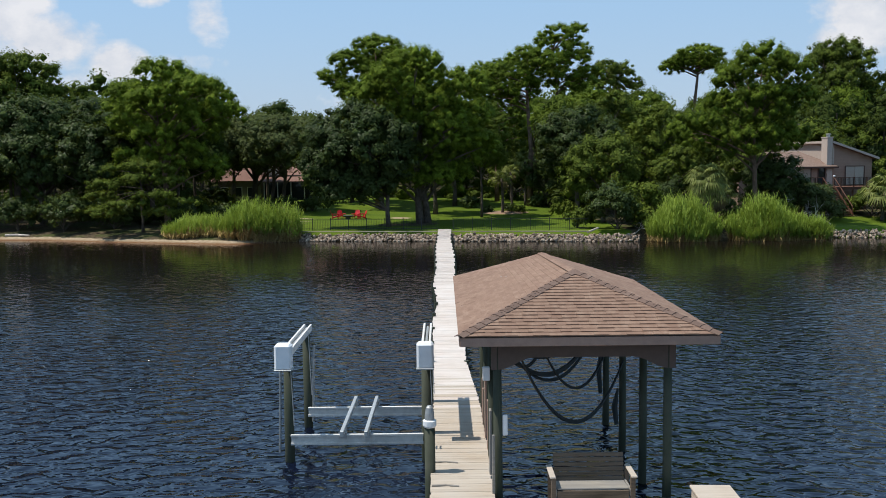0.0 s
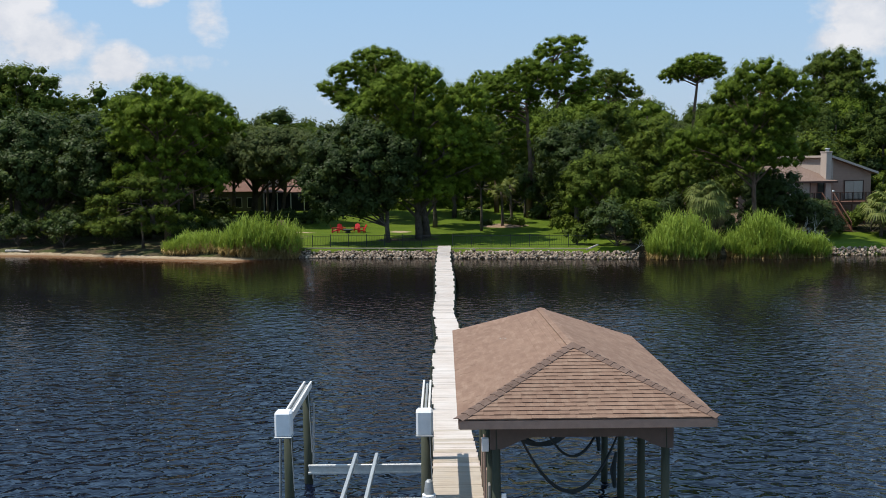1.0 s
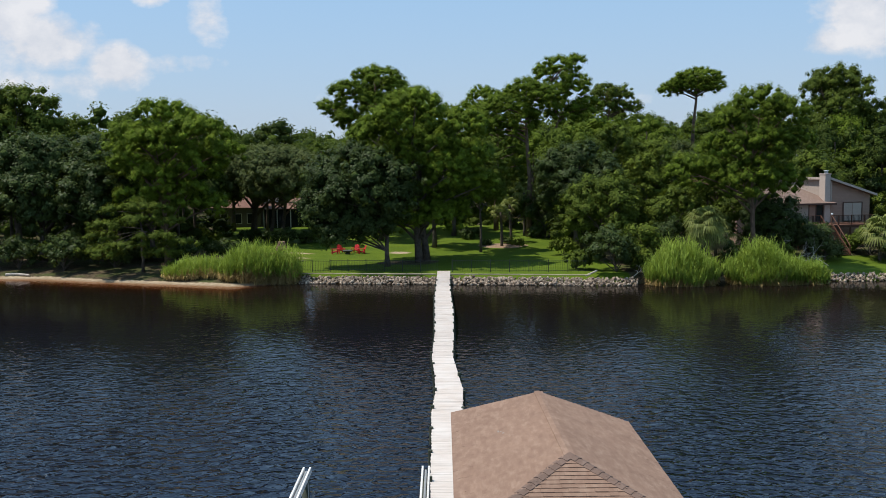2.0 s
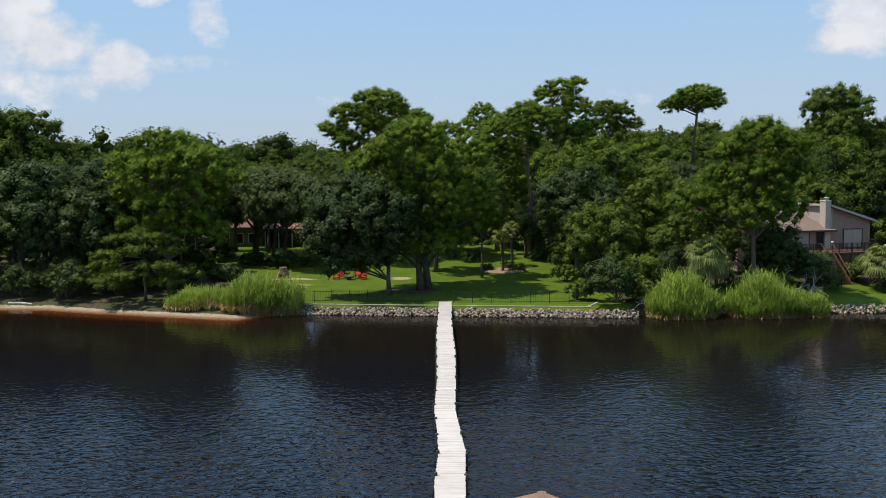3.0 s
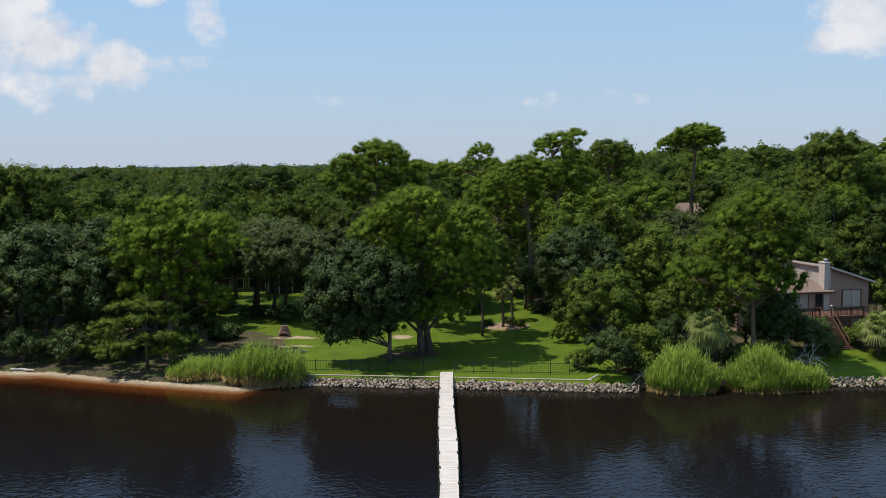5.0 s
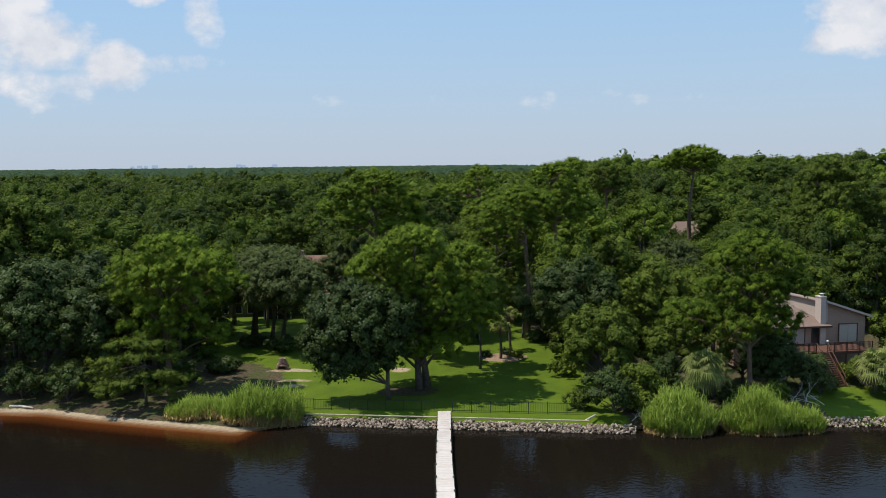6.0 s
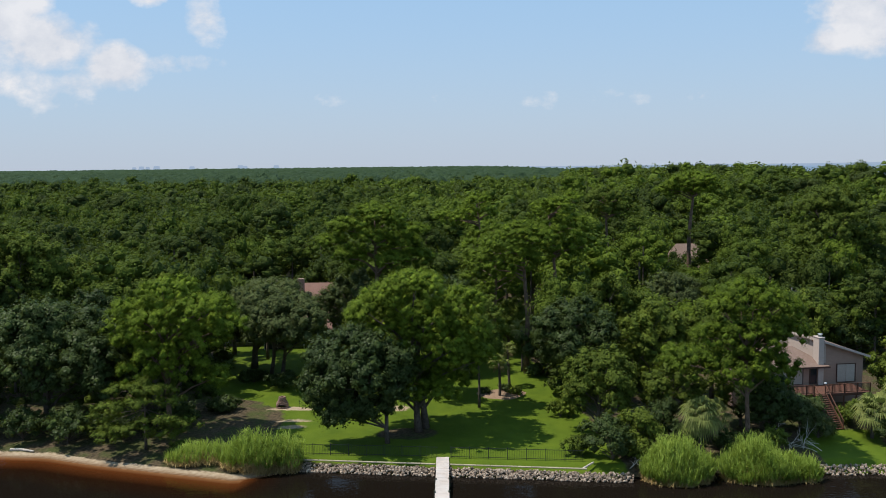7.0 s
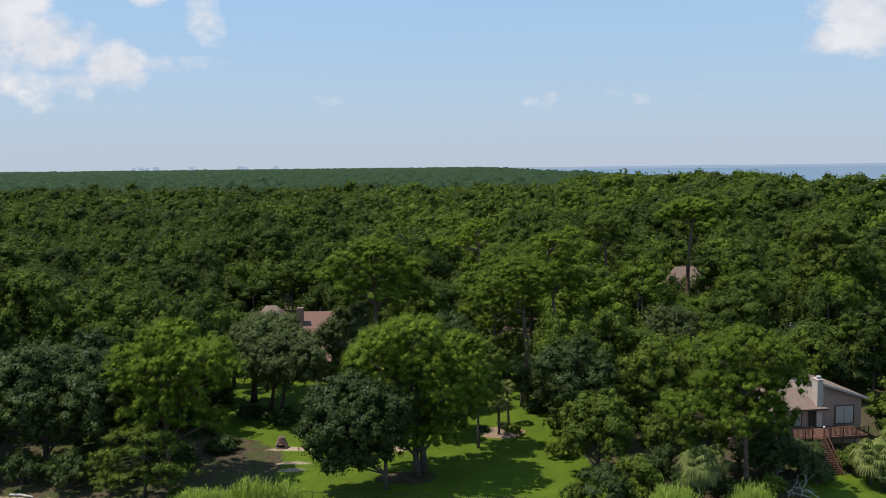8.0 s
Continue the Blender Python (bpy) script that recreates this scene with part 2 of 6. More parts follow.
M_GROUND, M_WATER, M_GLASS = ground_material(), water_material(), glass_material()
M_DOCK = wood("bleached_dock_boards", (0.56, 0.475, 0.415), (0.60, 0.54, 0.495), 0.22)
M_DOCKTAN = wood("tan_dock_boards", (0.46, 0.378, 0.295), (0.47, 0.415, 0.355), 0.32)
M_BENCH = wood("dark_weathered_bench_wood", (0.125, 0.09, 0.06), (0.15, 0.115, 0.088), 0.7)
M_GREYWOOD = wood("grey_weathered_wood", (0.30, 0.27, 0.23), (0.22, 0.21, 0.20), 0.35)
M_PILE = wood("green_treated_pile", (0.042, 0.052, 0.034), (0.075, 0.078, 0.056), 0.35, stretch=(14, 14, 1.2))
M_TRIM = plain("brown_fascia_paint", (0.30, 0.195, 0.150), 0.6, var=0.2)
# header and soffit brown, darkened for the shade under the roof
M_SOFFIT = plain("shade_darkened_header_paint", (0.085, 0.062, 0.052), 0.7, var=0.2)
M_WHITE = plain("white_cover_plastic", (0.78, 0.79, 0.80), 0.4, var=0.08)
M_ALU = plain("weathered_aluminium", (0.62, 0.595, 0.56), 0.6, 0.05, 0.25)
M_GALV = plain("galvanised_steel", (0.42, 0.43, 0.43), 0.5, 0.5, 0.2)
M_DARK = plain("dark_iron", (0.06, 0.065, 0.07), 0.85, var=0.3)
M_STRAP = plain("black_webbing", (0.030, 0.036, 0.036), 0.8, var=0.3)
M_BLACK = plain("black_fence_paint", (0.02, 0.022, 0.022), 0.5, var=0.2)
M_CONC = plain("pale_concrete_cap", (0.30, 0.26, 0.18), 0.9, var=0.25, scale=1.5)
M_ROCK = rock_material()
M_SHINGLE = shingle_material("brown_asphalt_shingle", (0.190, 0.112, 0.080), (0.285, 0.185, 0.132), (0.235, 0.145, 0.104))
M_CAP = shingle_material("hip_cap_shingle", (0.13, 0.085, 0.066), (0.19, 0.125, 0.098), (0.16, 0.105, 0.082))
M_ROOFR = shingle_material("taupe_roof", (0.175, 0.115, 0.09), (0.25, 0.172, 0.136), (0.21, 0.142, 0.112))
M_ROOFL = shingle_material("red_brown_roof", (0.17, 0.095, 0.072), (0.225, 0.125, 0.098), (0.195, 0.108, 0.084))
M_WALLR = siding_material("taupe_siding", (0.34, 0.225, 0.172))
M_WALLW = siding_material("white_siding", (0.72, 0.72, 0.70))
# grey siding of the half hidden house, its shade put into the colour
M_WALLG = siding_material("shade_darkened_siding", (0.15, 0.135, 0.12))
M_BLIND = plain("pale_window_blinds", (0.40, 0.35, 0.30), 0.3, var=0.1)
M_FASCIA = plain("red_brown_eave_paint", (0.085, 0.042, 0.032), 0.6, var=0.2)
M_CHIM = plain("pale_stucco", (0.44, 0.36, 0.31), 0.85, var=0.12)
M_DECKW = wood("red_stained_deck", (0.135, 0.055, 0.034), (0.115, 0.062, 0.044), 0.3)
M_RED = plain("red_chair_paint", (0.55, 0.02, 0.03), 0.45, var=0.15)
M_BRICK = plain("fire_pit_brick", (0.27, 0.17, 0.13), 0.9, var=0.5, scale=9)
M_MULCH = plain("bark_mulch", (0.30, 0.20, 0.13), 0.95, var=0.4, scale=8, bump=0.8, depth=0.03)
M_BARK = bark("grey_brown_bark", (0.105, 0.085, 0.068))
M_BARKP = bark("pine_bark", (0.15, 0.098, 0.07))
M_BARKD = bark("bleached_dead_wood", (0.46, 0.41, 0.35))
def tuft_material(name, dark, light, scale=1.0, by_tree=False):
    """Close-set leaf tufts: leaves in relief at three scales."""
    m, n = material(name)
    geo = n.put("NewGeometry")
    co, isl = geo.outputs["Position"], geo.outputs["Random Per Island"]
    rnd = n.put("Attribute", name_of="tone").outputs["Fac"] if by_tree else n.put("ObjectInfo").outputs["Random"]
    n1, n2, n3 = n.noise(co, 0.06, 2), n.noise(co, 0.9 * scale, 3), n.noise(co, 3.6 * scale, 4, 0.7)
    f = n.maths("ADD", n.maths("MULTIPLY", n2, 0.45), n.maths("MULTIPLY", isl, 0.3))
    f = n.maths("ADD", f, n.maths("MULTIPLY", n1, 0.25))
    f = n.maths("ADD", f, n.maths("MULTIPLY", n.maths("SUBTRACT", rnd, 0.5), 0.5 if by_tree else 0.2), True)
    c = n.ramp(f, [(0.1, dark), (0.72, light)])
    if by_tree:
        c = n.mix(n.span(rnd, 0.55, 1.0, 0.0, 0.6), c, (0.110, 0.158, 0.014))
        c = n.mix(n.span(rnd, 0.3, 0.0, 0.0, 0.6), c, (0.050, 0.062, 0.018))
    # gaps in the leaf relief painted slightly darker, as if shaded
    c = n.mix(n.span(n3, 0.36, 0.6, 0.2, 0.0), c, dark)
    b1 = n.put("Bump", {"Height": n2, "Strength": 0.8, "Distance": 0.7 / scale})
    b2 = n.put("Bump", {"Height": n3, "Strength": 0.8, "Distance": 0.25 / scale, "Normal": b1.outputs[0]})
    p = n.put("BsdfPrincipled", {"Base Color": c, "Roughness": 0.7, "Specular IOR Level": 0.05, "Normal": b2.outputs[0]})
    finish(n, p.outputs[0])
    return m


LEAF_TONES = {
    "oak": ((0.045, 0.068, 0.013), (0.146, 0.186, 0.026)),
    "dark_glossy": ((0.025, 0.042, 0.012), (0.078, 0.108, 0.028)),
    "pine": ((0.043, 0.069, 0.009), (0.170, 0.235, 0.021)),
    "dull_oak": ((0.046, 0.060, 0.022), (0.112, 0.134, 0.046)),
    "fresh": ((0.060, 0.110, 0.010), (0.170, 0.262, 0.022)),
}
L_OAK, L_MAG, L_PINE, L_GREY, L_LIGHT = [foliage(k + "_leaves", *v, gloss=0.5 if "glossy" in k else 0.6, spec=0.15 if "glossy" in k else 0.06) for k, v in LEAF_TONES.items()]
TUFT = {l: tuft_material(k + "_tufts", *v) for l, (k, v) in zip((L_OAK, L_MAG, L_PINE, L_GREY, L_LIGHT), LEAF_TONES.items())}
L_PALM = foliage("palm_fronds", (0.08, 0.105, 0.024), (0.28, 0.30, 0.09), 0.45, 0.22)
L_DEADP = foliage("dry_palm_fronds", (0.20, 0.15, 0.08), (0.38, 0.30, 0.17))
L_REED = foliage("reed_leaves", (0.155, 0.235, 0.03), (0.44, 0.55, 0.11), 0.55, 0.42)
L_REEDD = foliage("dry_reed_stems", (0.42, 0.28, 0.11), (0.68, 0.50, 0.24), 0.6, 0.36)
# far canopy green made bluer to carry the distance haze in its colour
L_CANOPY = tuft_material("haze_tinted_leaves", (0.012, 0.029, 0.014), (0.046, 0.074, 0.030), 0.16)
L_WOOD = foliage("woodland_leaves", (0.026, 0.042, 0.009), (0.090, 0.122, 0.017), 0.65, 0.22, 0.35, True)
TUFT[L_WOOD] = tuft_material("woodland_tufts", (0.026, 0.042, 0.009), (0.086, 0.118, 0.016), 0.6, True)


# ---- mesh building ----
class Geo:
    """Collects faces for one mesh."""

    def __init__(self):
        self.v, self.f = [], []

    def add(self, verts, faces):
        k = len(self.v)
        self.v += [tuple(p) for p in verts]
        self.f += [tuple(i + k for i in q) for q in faces]
        return self

    def box(self, c, s, chamfer=0.0, rot=(0, 0, 0)):
        hx, hy, hz = s[0] / 2, s[1] / 2, s[2] / 2
        m = pose(*c, *rot)
        if chamfer <= 0:
            vs = [(x * hx, y * hy, z * hz) for x in (-1, 1) for y in (-1, 1) for z in (-1, 1)]
            fs = [(0, 1, 3, 2), (4, 6, 7, 5), (0, 4, 5, 1), (2, 3, 7, 6), (0, 2, 6, 4), (1, 5, 7, 3)]
        else:
            k = min(chamfer, 0.45 * min(s))
            vs, ix = [], {}
            for x in (-1, 1):
                for y in (-1, 1):
                    for z in (-1, 1):
                        for a in range(3):
                            d = [k, k, k]
                            d[a] = 0
                            ix[x, y, z, a] = len(vs)
                            vs.append((x * (hx - d[0]), y * (hy - d[1]), z * (hz - d[2])))
            fs = []
            order = ((-1, -1), (1, -1), (1, 1), (-1, 1))
            for a in range(3):
                for sg in (-1, 1):
                    q = []
                    for u, w in order:
                        key = [0, 0, 0]
                        key[a], key[(a + 1) % 3], key[(a + 2) % 3] = sg, u, w
                        q.append(ix[(*key, a)])
                    fs.append(tuple(q if sg > 0 else q[::-1]))
            for a in range(3):
                b, c2 = (a + 1) % 3, (a + 2) % 3
                for u, w in order:
                    q = []
                    for e, side in ((-1, b), (1, b), (1, c2), (-1, c2)):
                        key = [0, 0, 0]
                        key[a], key[b], key[c2] = e, u, w
                        q.append(ix[(*key, side)])
                    fs.append(tuple(q if u * w < 0 else q[::-1]))
            for x in (-1, 1):
                for y in (-1, 1):
                    for z in (-1, 1):
                        q = [ix[x, y, z, a] for a in range(3)]
                        fs.append(tuple(q if x * y * z > 0 else q[::-1]))
        return self.add([m @ Vector(p) for p in vs], fs)

    def tube(self, pts, radii, sides=8, caps=True):
        pts = [Vector(p) for p in pts]
        if isinstance(radii, (int, float)):
            radii = [radii] * len(pts)
        vs, fs = [], []
        side = Vector((1, 0, 0))
        for i, p in enumerate(pts):
            t = (pts[min(i + 1, len(pts) - 1)] - pts[max(i - 1, 0)]).normalized()
            side = side - t * side.dot(t)
            if side.length < 0.05:
                side = t.orthogonal()
            side.normalize()
            other = t.cross(side)
            for k in range(sides):
                a = 2 * math.pi * k / sides
                vs.append(p + (side * math.cos(a) + other * math.sin(a)) * radii[i])
        for i in range(len(pts) - 1):
            for k in range(sides):
                a, b = i * sides + k, i * sides + (k + 1) % sides
                fs.append((a, b, b + sides, a + sides))
        if caps:
            fs.append(tuple(range(sides))[::-1])
            fs.append(tuple(range((len(pts) - 1) * sides, len(pts) * sides)))
        return self.add(vs, fs)

    def slab(self, outline, thick):
        """A flat polygon (3D points) given thickness along minus its normal."""
        o = [Vector(p) for p in outline]
        nrm = (o[1] - o[0]).cross(o[2] - o[0]).normalized()
        k = len(o)
        vs = o + [p - nrm * thick for p in o]
        fs = [tuple(range(k)), tuple(range(k, 2 * k))[::-1]]
        fs += [(i, i + k, (i + 1) % k + k, (i + 1) % k) for i in range(k)]
        return self.add(vs, fs)

    def mesh(self, name):
        me = bpy.data.meshes.new(name)
        me.from_pydata(self.v, [], self.f)
        me.update()
        return me


def np_mesh(name, verts, quads, smooth=False):
    """A mesh from numpy arrays of points and of faces with one number of corners."""
    me = bpy.data.meshes.new(name)
    k = quads.shape[1]
    me.vertices.add(len(verts))
    me.vertices.foreach_set("co", np.ascontiguousarray(verts, dtype=np.float32).ravel())
    me.loops.add(quads.size)
    me.loops.foreach_set("vertex_index", np.ascontiguousarray(quads, dtype=np.int32).ravel())
    me.polygons.add(len(quads))
    me.polygons.foreach_set("loop_start", np.arange(0, quads.size, k, dtype=np.int32))
    me.polygons.foreach_set("loop_total", np.full(len(quads), k, dtype=np.int32))
    if smooth:
        me.polygons.foreach_set("use_smooth", np.ones(len(quads), dtype=bool))
    me.update(calc_edges=True)
    return me


def leaf_mesh(name, leaves, tufts, tris, tones=None):
    """One crown: loose three-cornered leaves and, under a second material, smooth leaf tufts."""
    me = bpy.data.meshes.new(name)
    nl, nt = len(leaves), len(tufts)
    me.vertices.add(nl + nt)
    me.vertices.foreach_set("co", np.concatenate([leaves.reshape(-1, 3), tufts.reshape(-1, 3)]).astype(np.float32).ravel())
    loops = np.concatenate([np.arange(nl), tris.ravel() + nl]).astype(np.int32)
    q, k = nl // 3, nl // 3 + len(tris)
    me.loops.add(len(loops))
    me.loops.foreach_set("vertex_index", loops)
    me.polygons.add(k)
    me.polygons.foreach_set("loop_start", (np.arange(k) * 3).astype(np.int32))
    me.polygons.foreach_set("loop_total", np.full(k, 3, dtype=np.int32))
    me.polygons.foreach_set("material_index", np.concatenate([np.zeros(q), np.ones(len(tris))]).astype(np.int32))
    me.polygons.foreach_set("use_smooth", np.ones(k, dtype=bool))
    me.update(calc_edges=True)
    if tones is not None:
        float_attribute(me, "tone", tones)
    return me


def float_attribute(me, name, values):
    a = me.attributes.new(name, "FLOAT", "POINT")
    a.data.foreach_set("value", np.ascontiguousarray(values, dtype=np.float32))


def part(name, geo, mat, parent=None, label="", m=None, smooth=False):
    me = geo.mesh(name) if isinstance(geo, Geo) else geo
    if not me.materials:
        me.materials.append(mat)
    if smooth:
        me.polygons.foreach_set("use_smooth", [True] * len(me.polygons))
    ob = new(name, me)
    if parent is not None:
        ob.parent = parent
    if m is not None:
        ob.matrix_basis = m
    if label:
        ob["label"] = label
    return ob


def thing(name, m, label, category, group="", kind=""):
    ob = new(name)
    ob.empty_display_size = 0.2
    ob.matrix_basis = m
    return tagged(ob, label, category, group, kind)


# ---- ground and water ----
SHORE_X = np.array([-4000, -75, -60, -45.3, -40.5, -35, -26.7, -19.5, -14.6, -0.6, 16.8, 22, 34, 41.7, 60, 120, 4000.0])
SHORE_Y = np.array([99, 98, 95, 91.6, 91.1, 88.8, 86, 83.7, 85.9, 84.5, 82.6, 84, 83.6, 83.2, 83, 82, 80.0])


def wobble(x, y, s):
    return np.sin(x * 1.7 * s + 1.3) * np.cos(y * 1.3 * s + x * 0.4 * s) + 0.5 * np.sin(x * 3.9 * s + y * 2.7 * s)


def shore(x):
    return np.interp(x, SHORE_X, SHORE_Y)


def bay_line(y):
    return np.interp(y, [0, 300, 400, 700, 1300, 2500, 5000], [150, 180, 195, 240, 256, 258, 262])


def rise(x, y):
    """Height of the ground."""
    s = y - shore(x)
    beach = np.interp(s, [-60, -12, -4, 0, 1.2, 3, 8, 20, 70], [-3, -1.6, -0.6, 0, 0.28, 0.55, 0.9, 1.1, 2.6])
    wall = np.interp(s, [-60, -6, -0.3, 1.6, 2.2, 20, 70], [-3, -1.2, -0.35, 0.45, 0.85, 1.0, 2.7])
    w = np.clip((x + 16.5) / 2.0, 0, 1)
    z = beach * (1 - w) + wall * w
    hill = np.clip((x - 26) / 14, 0, 1) * np.clip((y - 90) / 8, 0, 1) * 1.0
    z = z + np.where(s > 0, hill, 0)
    z = z + np.where(s > 3, 0.05 * wobble(x, y, 0.25), 0)
    return np.where(x > bay_line(y), -2.0, z)


def grade(x, y):
    return float(rise(np.array([x], float), np.array([y], float))[0])


def lawn_mask(x, y):
    left = np.interp(y, [84, 90, 95, 104, 108, 113, 124, 150], [-16.5, -16.5, -17.5, -18.5, -22, -31, -33, -33])
    right = np.interp(y, [84, 95, 112, 122, 150], [17.5, 17.0, 15.2, 13.2, 11.0])
    a = np.clip((x - left) / 3 + 0.5, 0, 1) * np.clip((right - x) / 1.5 + 0.5, 0, 1) * np.clip((152 - y) / 4, 0, 1)
    b = np.clip((x - 36) / 1.5, 0, 1) * np.clip((46 - x) / 2, 0, 1) * np.clip((95 - y) / 3, 0, 1)
    a = a * np.clip(np.hypot((x + 3.6) / 1.5, y - 95.2) - 1.6, 0, 1)
    return np.maximum(a * np.clip((y - 87.55 + (x + 14.5) * 0.132) / 0.25, 0, 1), b)


gx = np.concatenate([-np.geomspace(62, 4300, 26)[::-1], np.linspace(-60, 60, 171), np.geomspace(62, 4300, 26)])
gy = np.concatenate([np.linspace(-40, 76, 12), np.linspace(78, 92, 41), np.linspace(92.8, 152, 75), np.geomspace(156, 4800, 40)])
GX, GY = np.meshgrid(gx, gy)
GZ = rise(GX, GY)
nx, ny = len(gx), len(gy)
ids = np.arange(nx * ny).reshape(ny, nx)
gq = np.stack([ids[:-1, :-1], ids[:-1, 1:], ids[1:, 1:], ids[1:, :-1]], -1).reshape(-1, 4)
gmesh = np_mesh("ground", np.stack([GX, GY, GZ], -1).reshape(-1, 3), gq, True)
S = GY - shore(GX)
sandy = np.clip((-GX - 15.0) / 1.5, 0, 1) * np.clip(1.35 - S / 1.25, 0, 1)
sandy = np.maximum(sandy, np.clip(1.2 - np.abs(GX - 27) / 8, 0, 1) * np.clip(1.3 - np.abs(S - 0.5) / 2, 0, 1) * 0.5)
for px, py, rx, ry, k in ((-17.5, 105.0, 3.4, 0.9, 0.72), (-17.0, 100.2, 3.0, 0.8, 0.66), (-5.0, 105.0, 1.6, 1.6, 0.62), (-16.4, 98.0, 2.6, 0.6, 0.7), (5.8, 148, 1.8, 14, 0.8)):
    sandy = np.maximum(sandy, k * np.clip(1.5 - np.hypot((GX - px) / rx, (GY - py) / ry), 0, 1))
sandy = np.maximum(sandy, np.clip(-S * 2, 0, 1))
float_attribute(gmesh, "lawn", lawn_mask(GX, GY).ravel())
float_attribute(gmesh, "sand", sandy.ravel())
float_attribute(gmesh, "wet", np.clip(1 - (S - 0.05) / 0.5, 0, 1).ravel())
ground = part("ground", gmesh, M_GROUND)
tagged(ground, "mown lawn, sandy beach and leaf litter by the river", "ground", kind="structure")

wx = np.concatenate([-np.geomspace(64, 4300, 16)[::-1], np.linspace(-60, 60, 121), np.geomspace(64, 4300, 16)])
wy = np.concatenate([np.linspace(-400, 60, 12), np.linspace(62, 100, 77), np.geomspace(110, 4850, 12)])
WX, WY = np.meshgrid(wx, wy)
ids = np.arange(len(wx) * len(wy)).reshape(len(wy), len(wx))
wq = np.stack([ids[:-1, :-1], ids[:-1, 1:], ids[1:, 1:], ids[1:, :-1]], -1).reshape(-1, 4)
wmesh = np_mesh("water", np.stack([WX, WY, WX * 0], -1).reshape(-1, 3), wq, True)
S = shore(WX) - WY
float_attribute(wmesh, "shallow", (np.clip(1 - S / 7.0, 0, 1) * np.clip((-WX - 15) / 4, 0, 1)).ravel())
float_attribute(wmesh, "deep", np.clip((S - 13) / 32, 0, 1).ravel())
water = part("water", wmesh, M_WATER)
tagged(water, "dark tea-coloured river water with wind ripples", "water", kind="structure")

# low far shore on the horizon: an even glow with the haze painted into its blue
M_FAR, fn = material("far_shore_haze_glow")
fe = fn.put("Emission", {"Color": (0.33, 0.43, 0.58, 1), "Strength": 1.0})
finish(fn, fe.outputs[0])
rng = np.random.default_rng(5)
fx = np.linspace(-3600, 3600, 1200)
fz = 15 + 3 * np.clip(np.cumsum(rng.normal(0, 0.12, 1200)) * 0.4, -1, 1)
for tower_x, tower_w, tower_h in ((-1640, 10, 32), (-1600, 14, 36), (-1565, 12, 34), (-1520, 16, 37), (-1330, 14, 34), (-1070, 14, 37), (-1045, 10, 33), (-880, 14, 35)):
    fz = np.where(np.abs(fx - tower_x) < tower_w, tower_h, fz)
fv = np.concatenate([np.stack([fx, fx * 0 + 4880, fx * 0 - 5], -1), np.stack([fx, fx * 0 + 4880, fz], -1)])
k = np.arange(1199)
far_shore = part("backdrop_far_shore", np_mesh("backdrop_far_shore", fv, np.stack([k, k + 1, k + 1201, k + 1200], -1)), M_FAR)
tagged(far_shore, "low far shore along the horizon, haze painted as a blue glow", "distant shore", kind="structure")


# ---- seawall, riprap, fence ----
def wall_y(x):
    return 87.25 - (x + 14.5) * 0.132


sea = thing("seawall", pose(0, 0, 0), "low pale concrete seawall cap along the lawn edge", "seawall", kind="structure")
for i in range(10):
    for x0, x1 in ((-14.9 + i * 1.43, -14.9 + i * 1.43 + 1.42), (0.75 + i * 1.29, 0.75 + i * 1.29 + 1.28)):
        if x1 > -0.58 and x0 < 0.7:
            continue
        xm = (x0 + x1) / 2
        part("cap_block", Geo().box((0, 0, 0), (x1 - x0, 0.26, 0.09), 0.02), M_CONC, sea, m=pose(xm, wall_y(xm), 0.86, 0, 0, -7.5))

rock_meshes = []
rng = np.random.default_rng(11)
for i in range(7):
    bm = bmesh.new()
    bmesh.ops.create_icosphere(bm, subdivisions=1, radius=0.5)
    for v in bm.verts:
        v.co = v.co * rng.uniform(0.72, 1.18)
        v.co.z *= 0.72
    me = bpy.data.meshes.new("rock")
    bm.to_mesh(me)
    bm.free()
    me.materials.append(M_ROCK)
    rock_meshes.append(me)


def rocks(parent, x0, x1, count, yfun, depth, zfun, low=0.2, high=0.5):
    for i in range(count):
        x, s = rng.uniform(x0, x1), rng.uniform(0, 1)
        r = rng.uniform(low, high)
        ob = part("rock", rock_meshes[i % 7], M_ROCK, parent, m=pose(x, yfun(x) - 0.1 - depth * s, zfun(s) + rng.uniform(-0.05, 0.1), *rng.uniform(0, 360, 3))
                  @ Matrix.Diagonal((r * rng.uniform(0.8, 1.4), r, r, 1)))


def stuff_rocks(parent_label, x0, x1, count, yfun, depth, zfun):
    V, Q, k = [], [], 0
    for i in range(count):
        me = rock_meshes[i % 7]
        co = np.array([v.co for v in me.vertices])
        x, s, r = rng.uniform(x0, x1), rng.uniform(0, 1), rng.uniform(0.15, 0.4)
        m = np.array(Euler(rng.uniform(0, 6, 3)).to_matrix())
        V.append((co * r) @ m.T + (x, yfun(x) - 0.1 - depth * s, zfun(s)))
        Q.append(np.array([p.vertices[:] for p in me.polygons]) + k)
        k += len(co)
    ob = part("small_rocks", np_mesh("small_rocks", np.concatenate(V), np.concatenate(Q)), M_ROCK)
    return tagged(ob, parent_label, "rocks", kind="stuff")


slope = lambda s: 0.60 - 0.62 * s
rip = thing("riprap", pose(0, 0, 0), "bank of loose grey limestone boulders below the seawall", "riprap", kind="structure")
rocks(rip, -15.2, -0.7, 140, lambda x: wall_y(x) - 0.2, 0.8, slope, 0.16, 0.38)
rocks(rip, 0.8, 17.5, 160, lambda x: wall_y(x) - 0.2, 0.8, slope, 0.16, 0.38)
stuff_rocks("small grey stones filling the bank below the seawall", -15.2, 17.8, 1300, lambda x: wall_y(x) - 0.1, 0.9, slope)
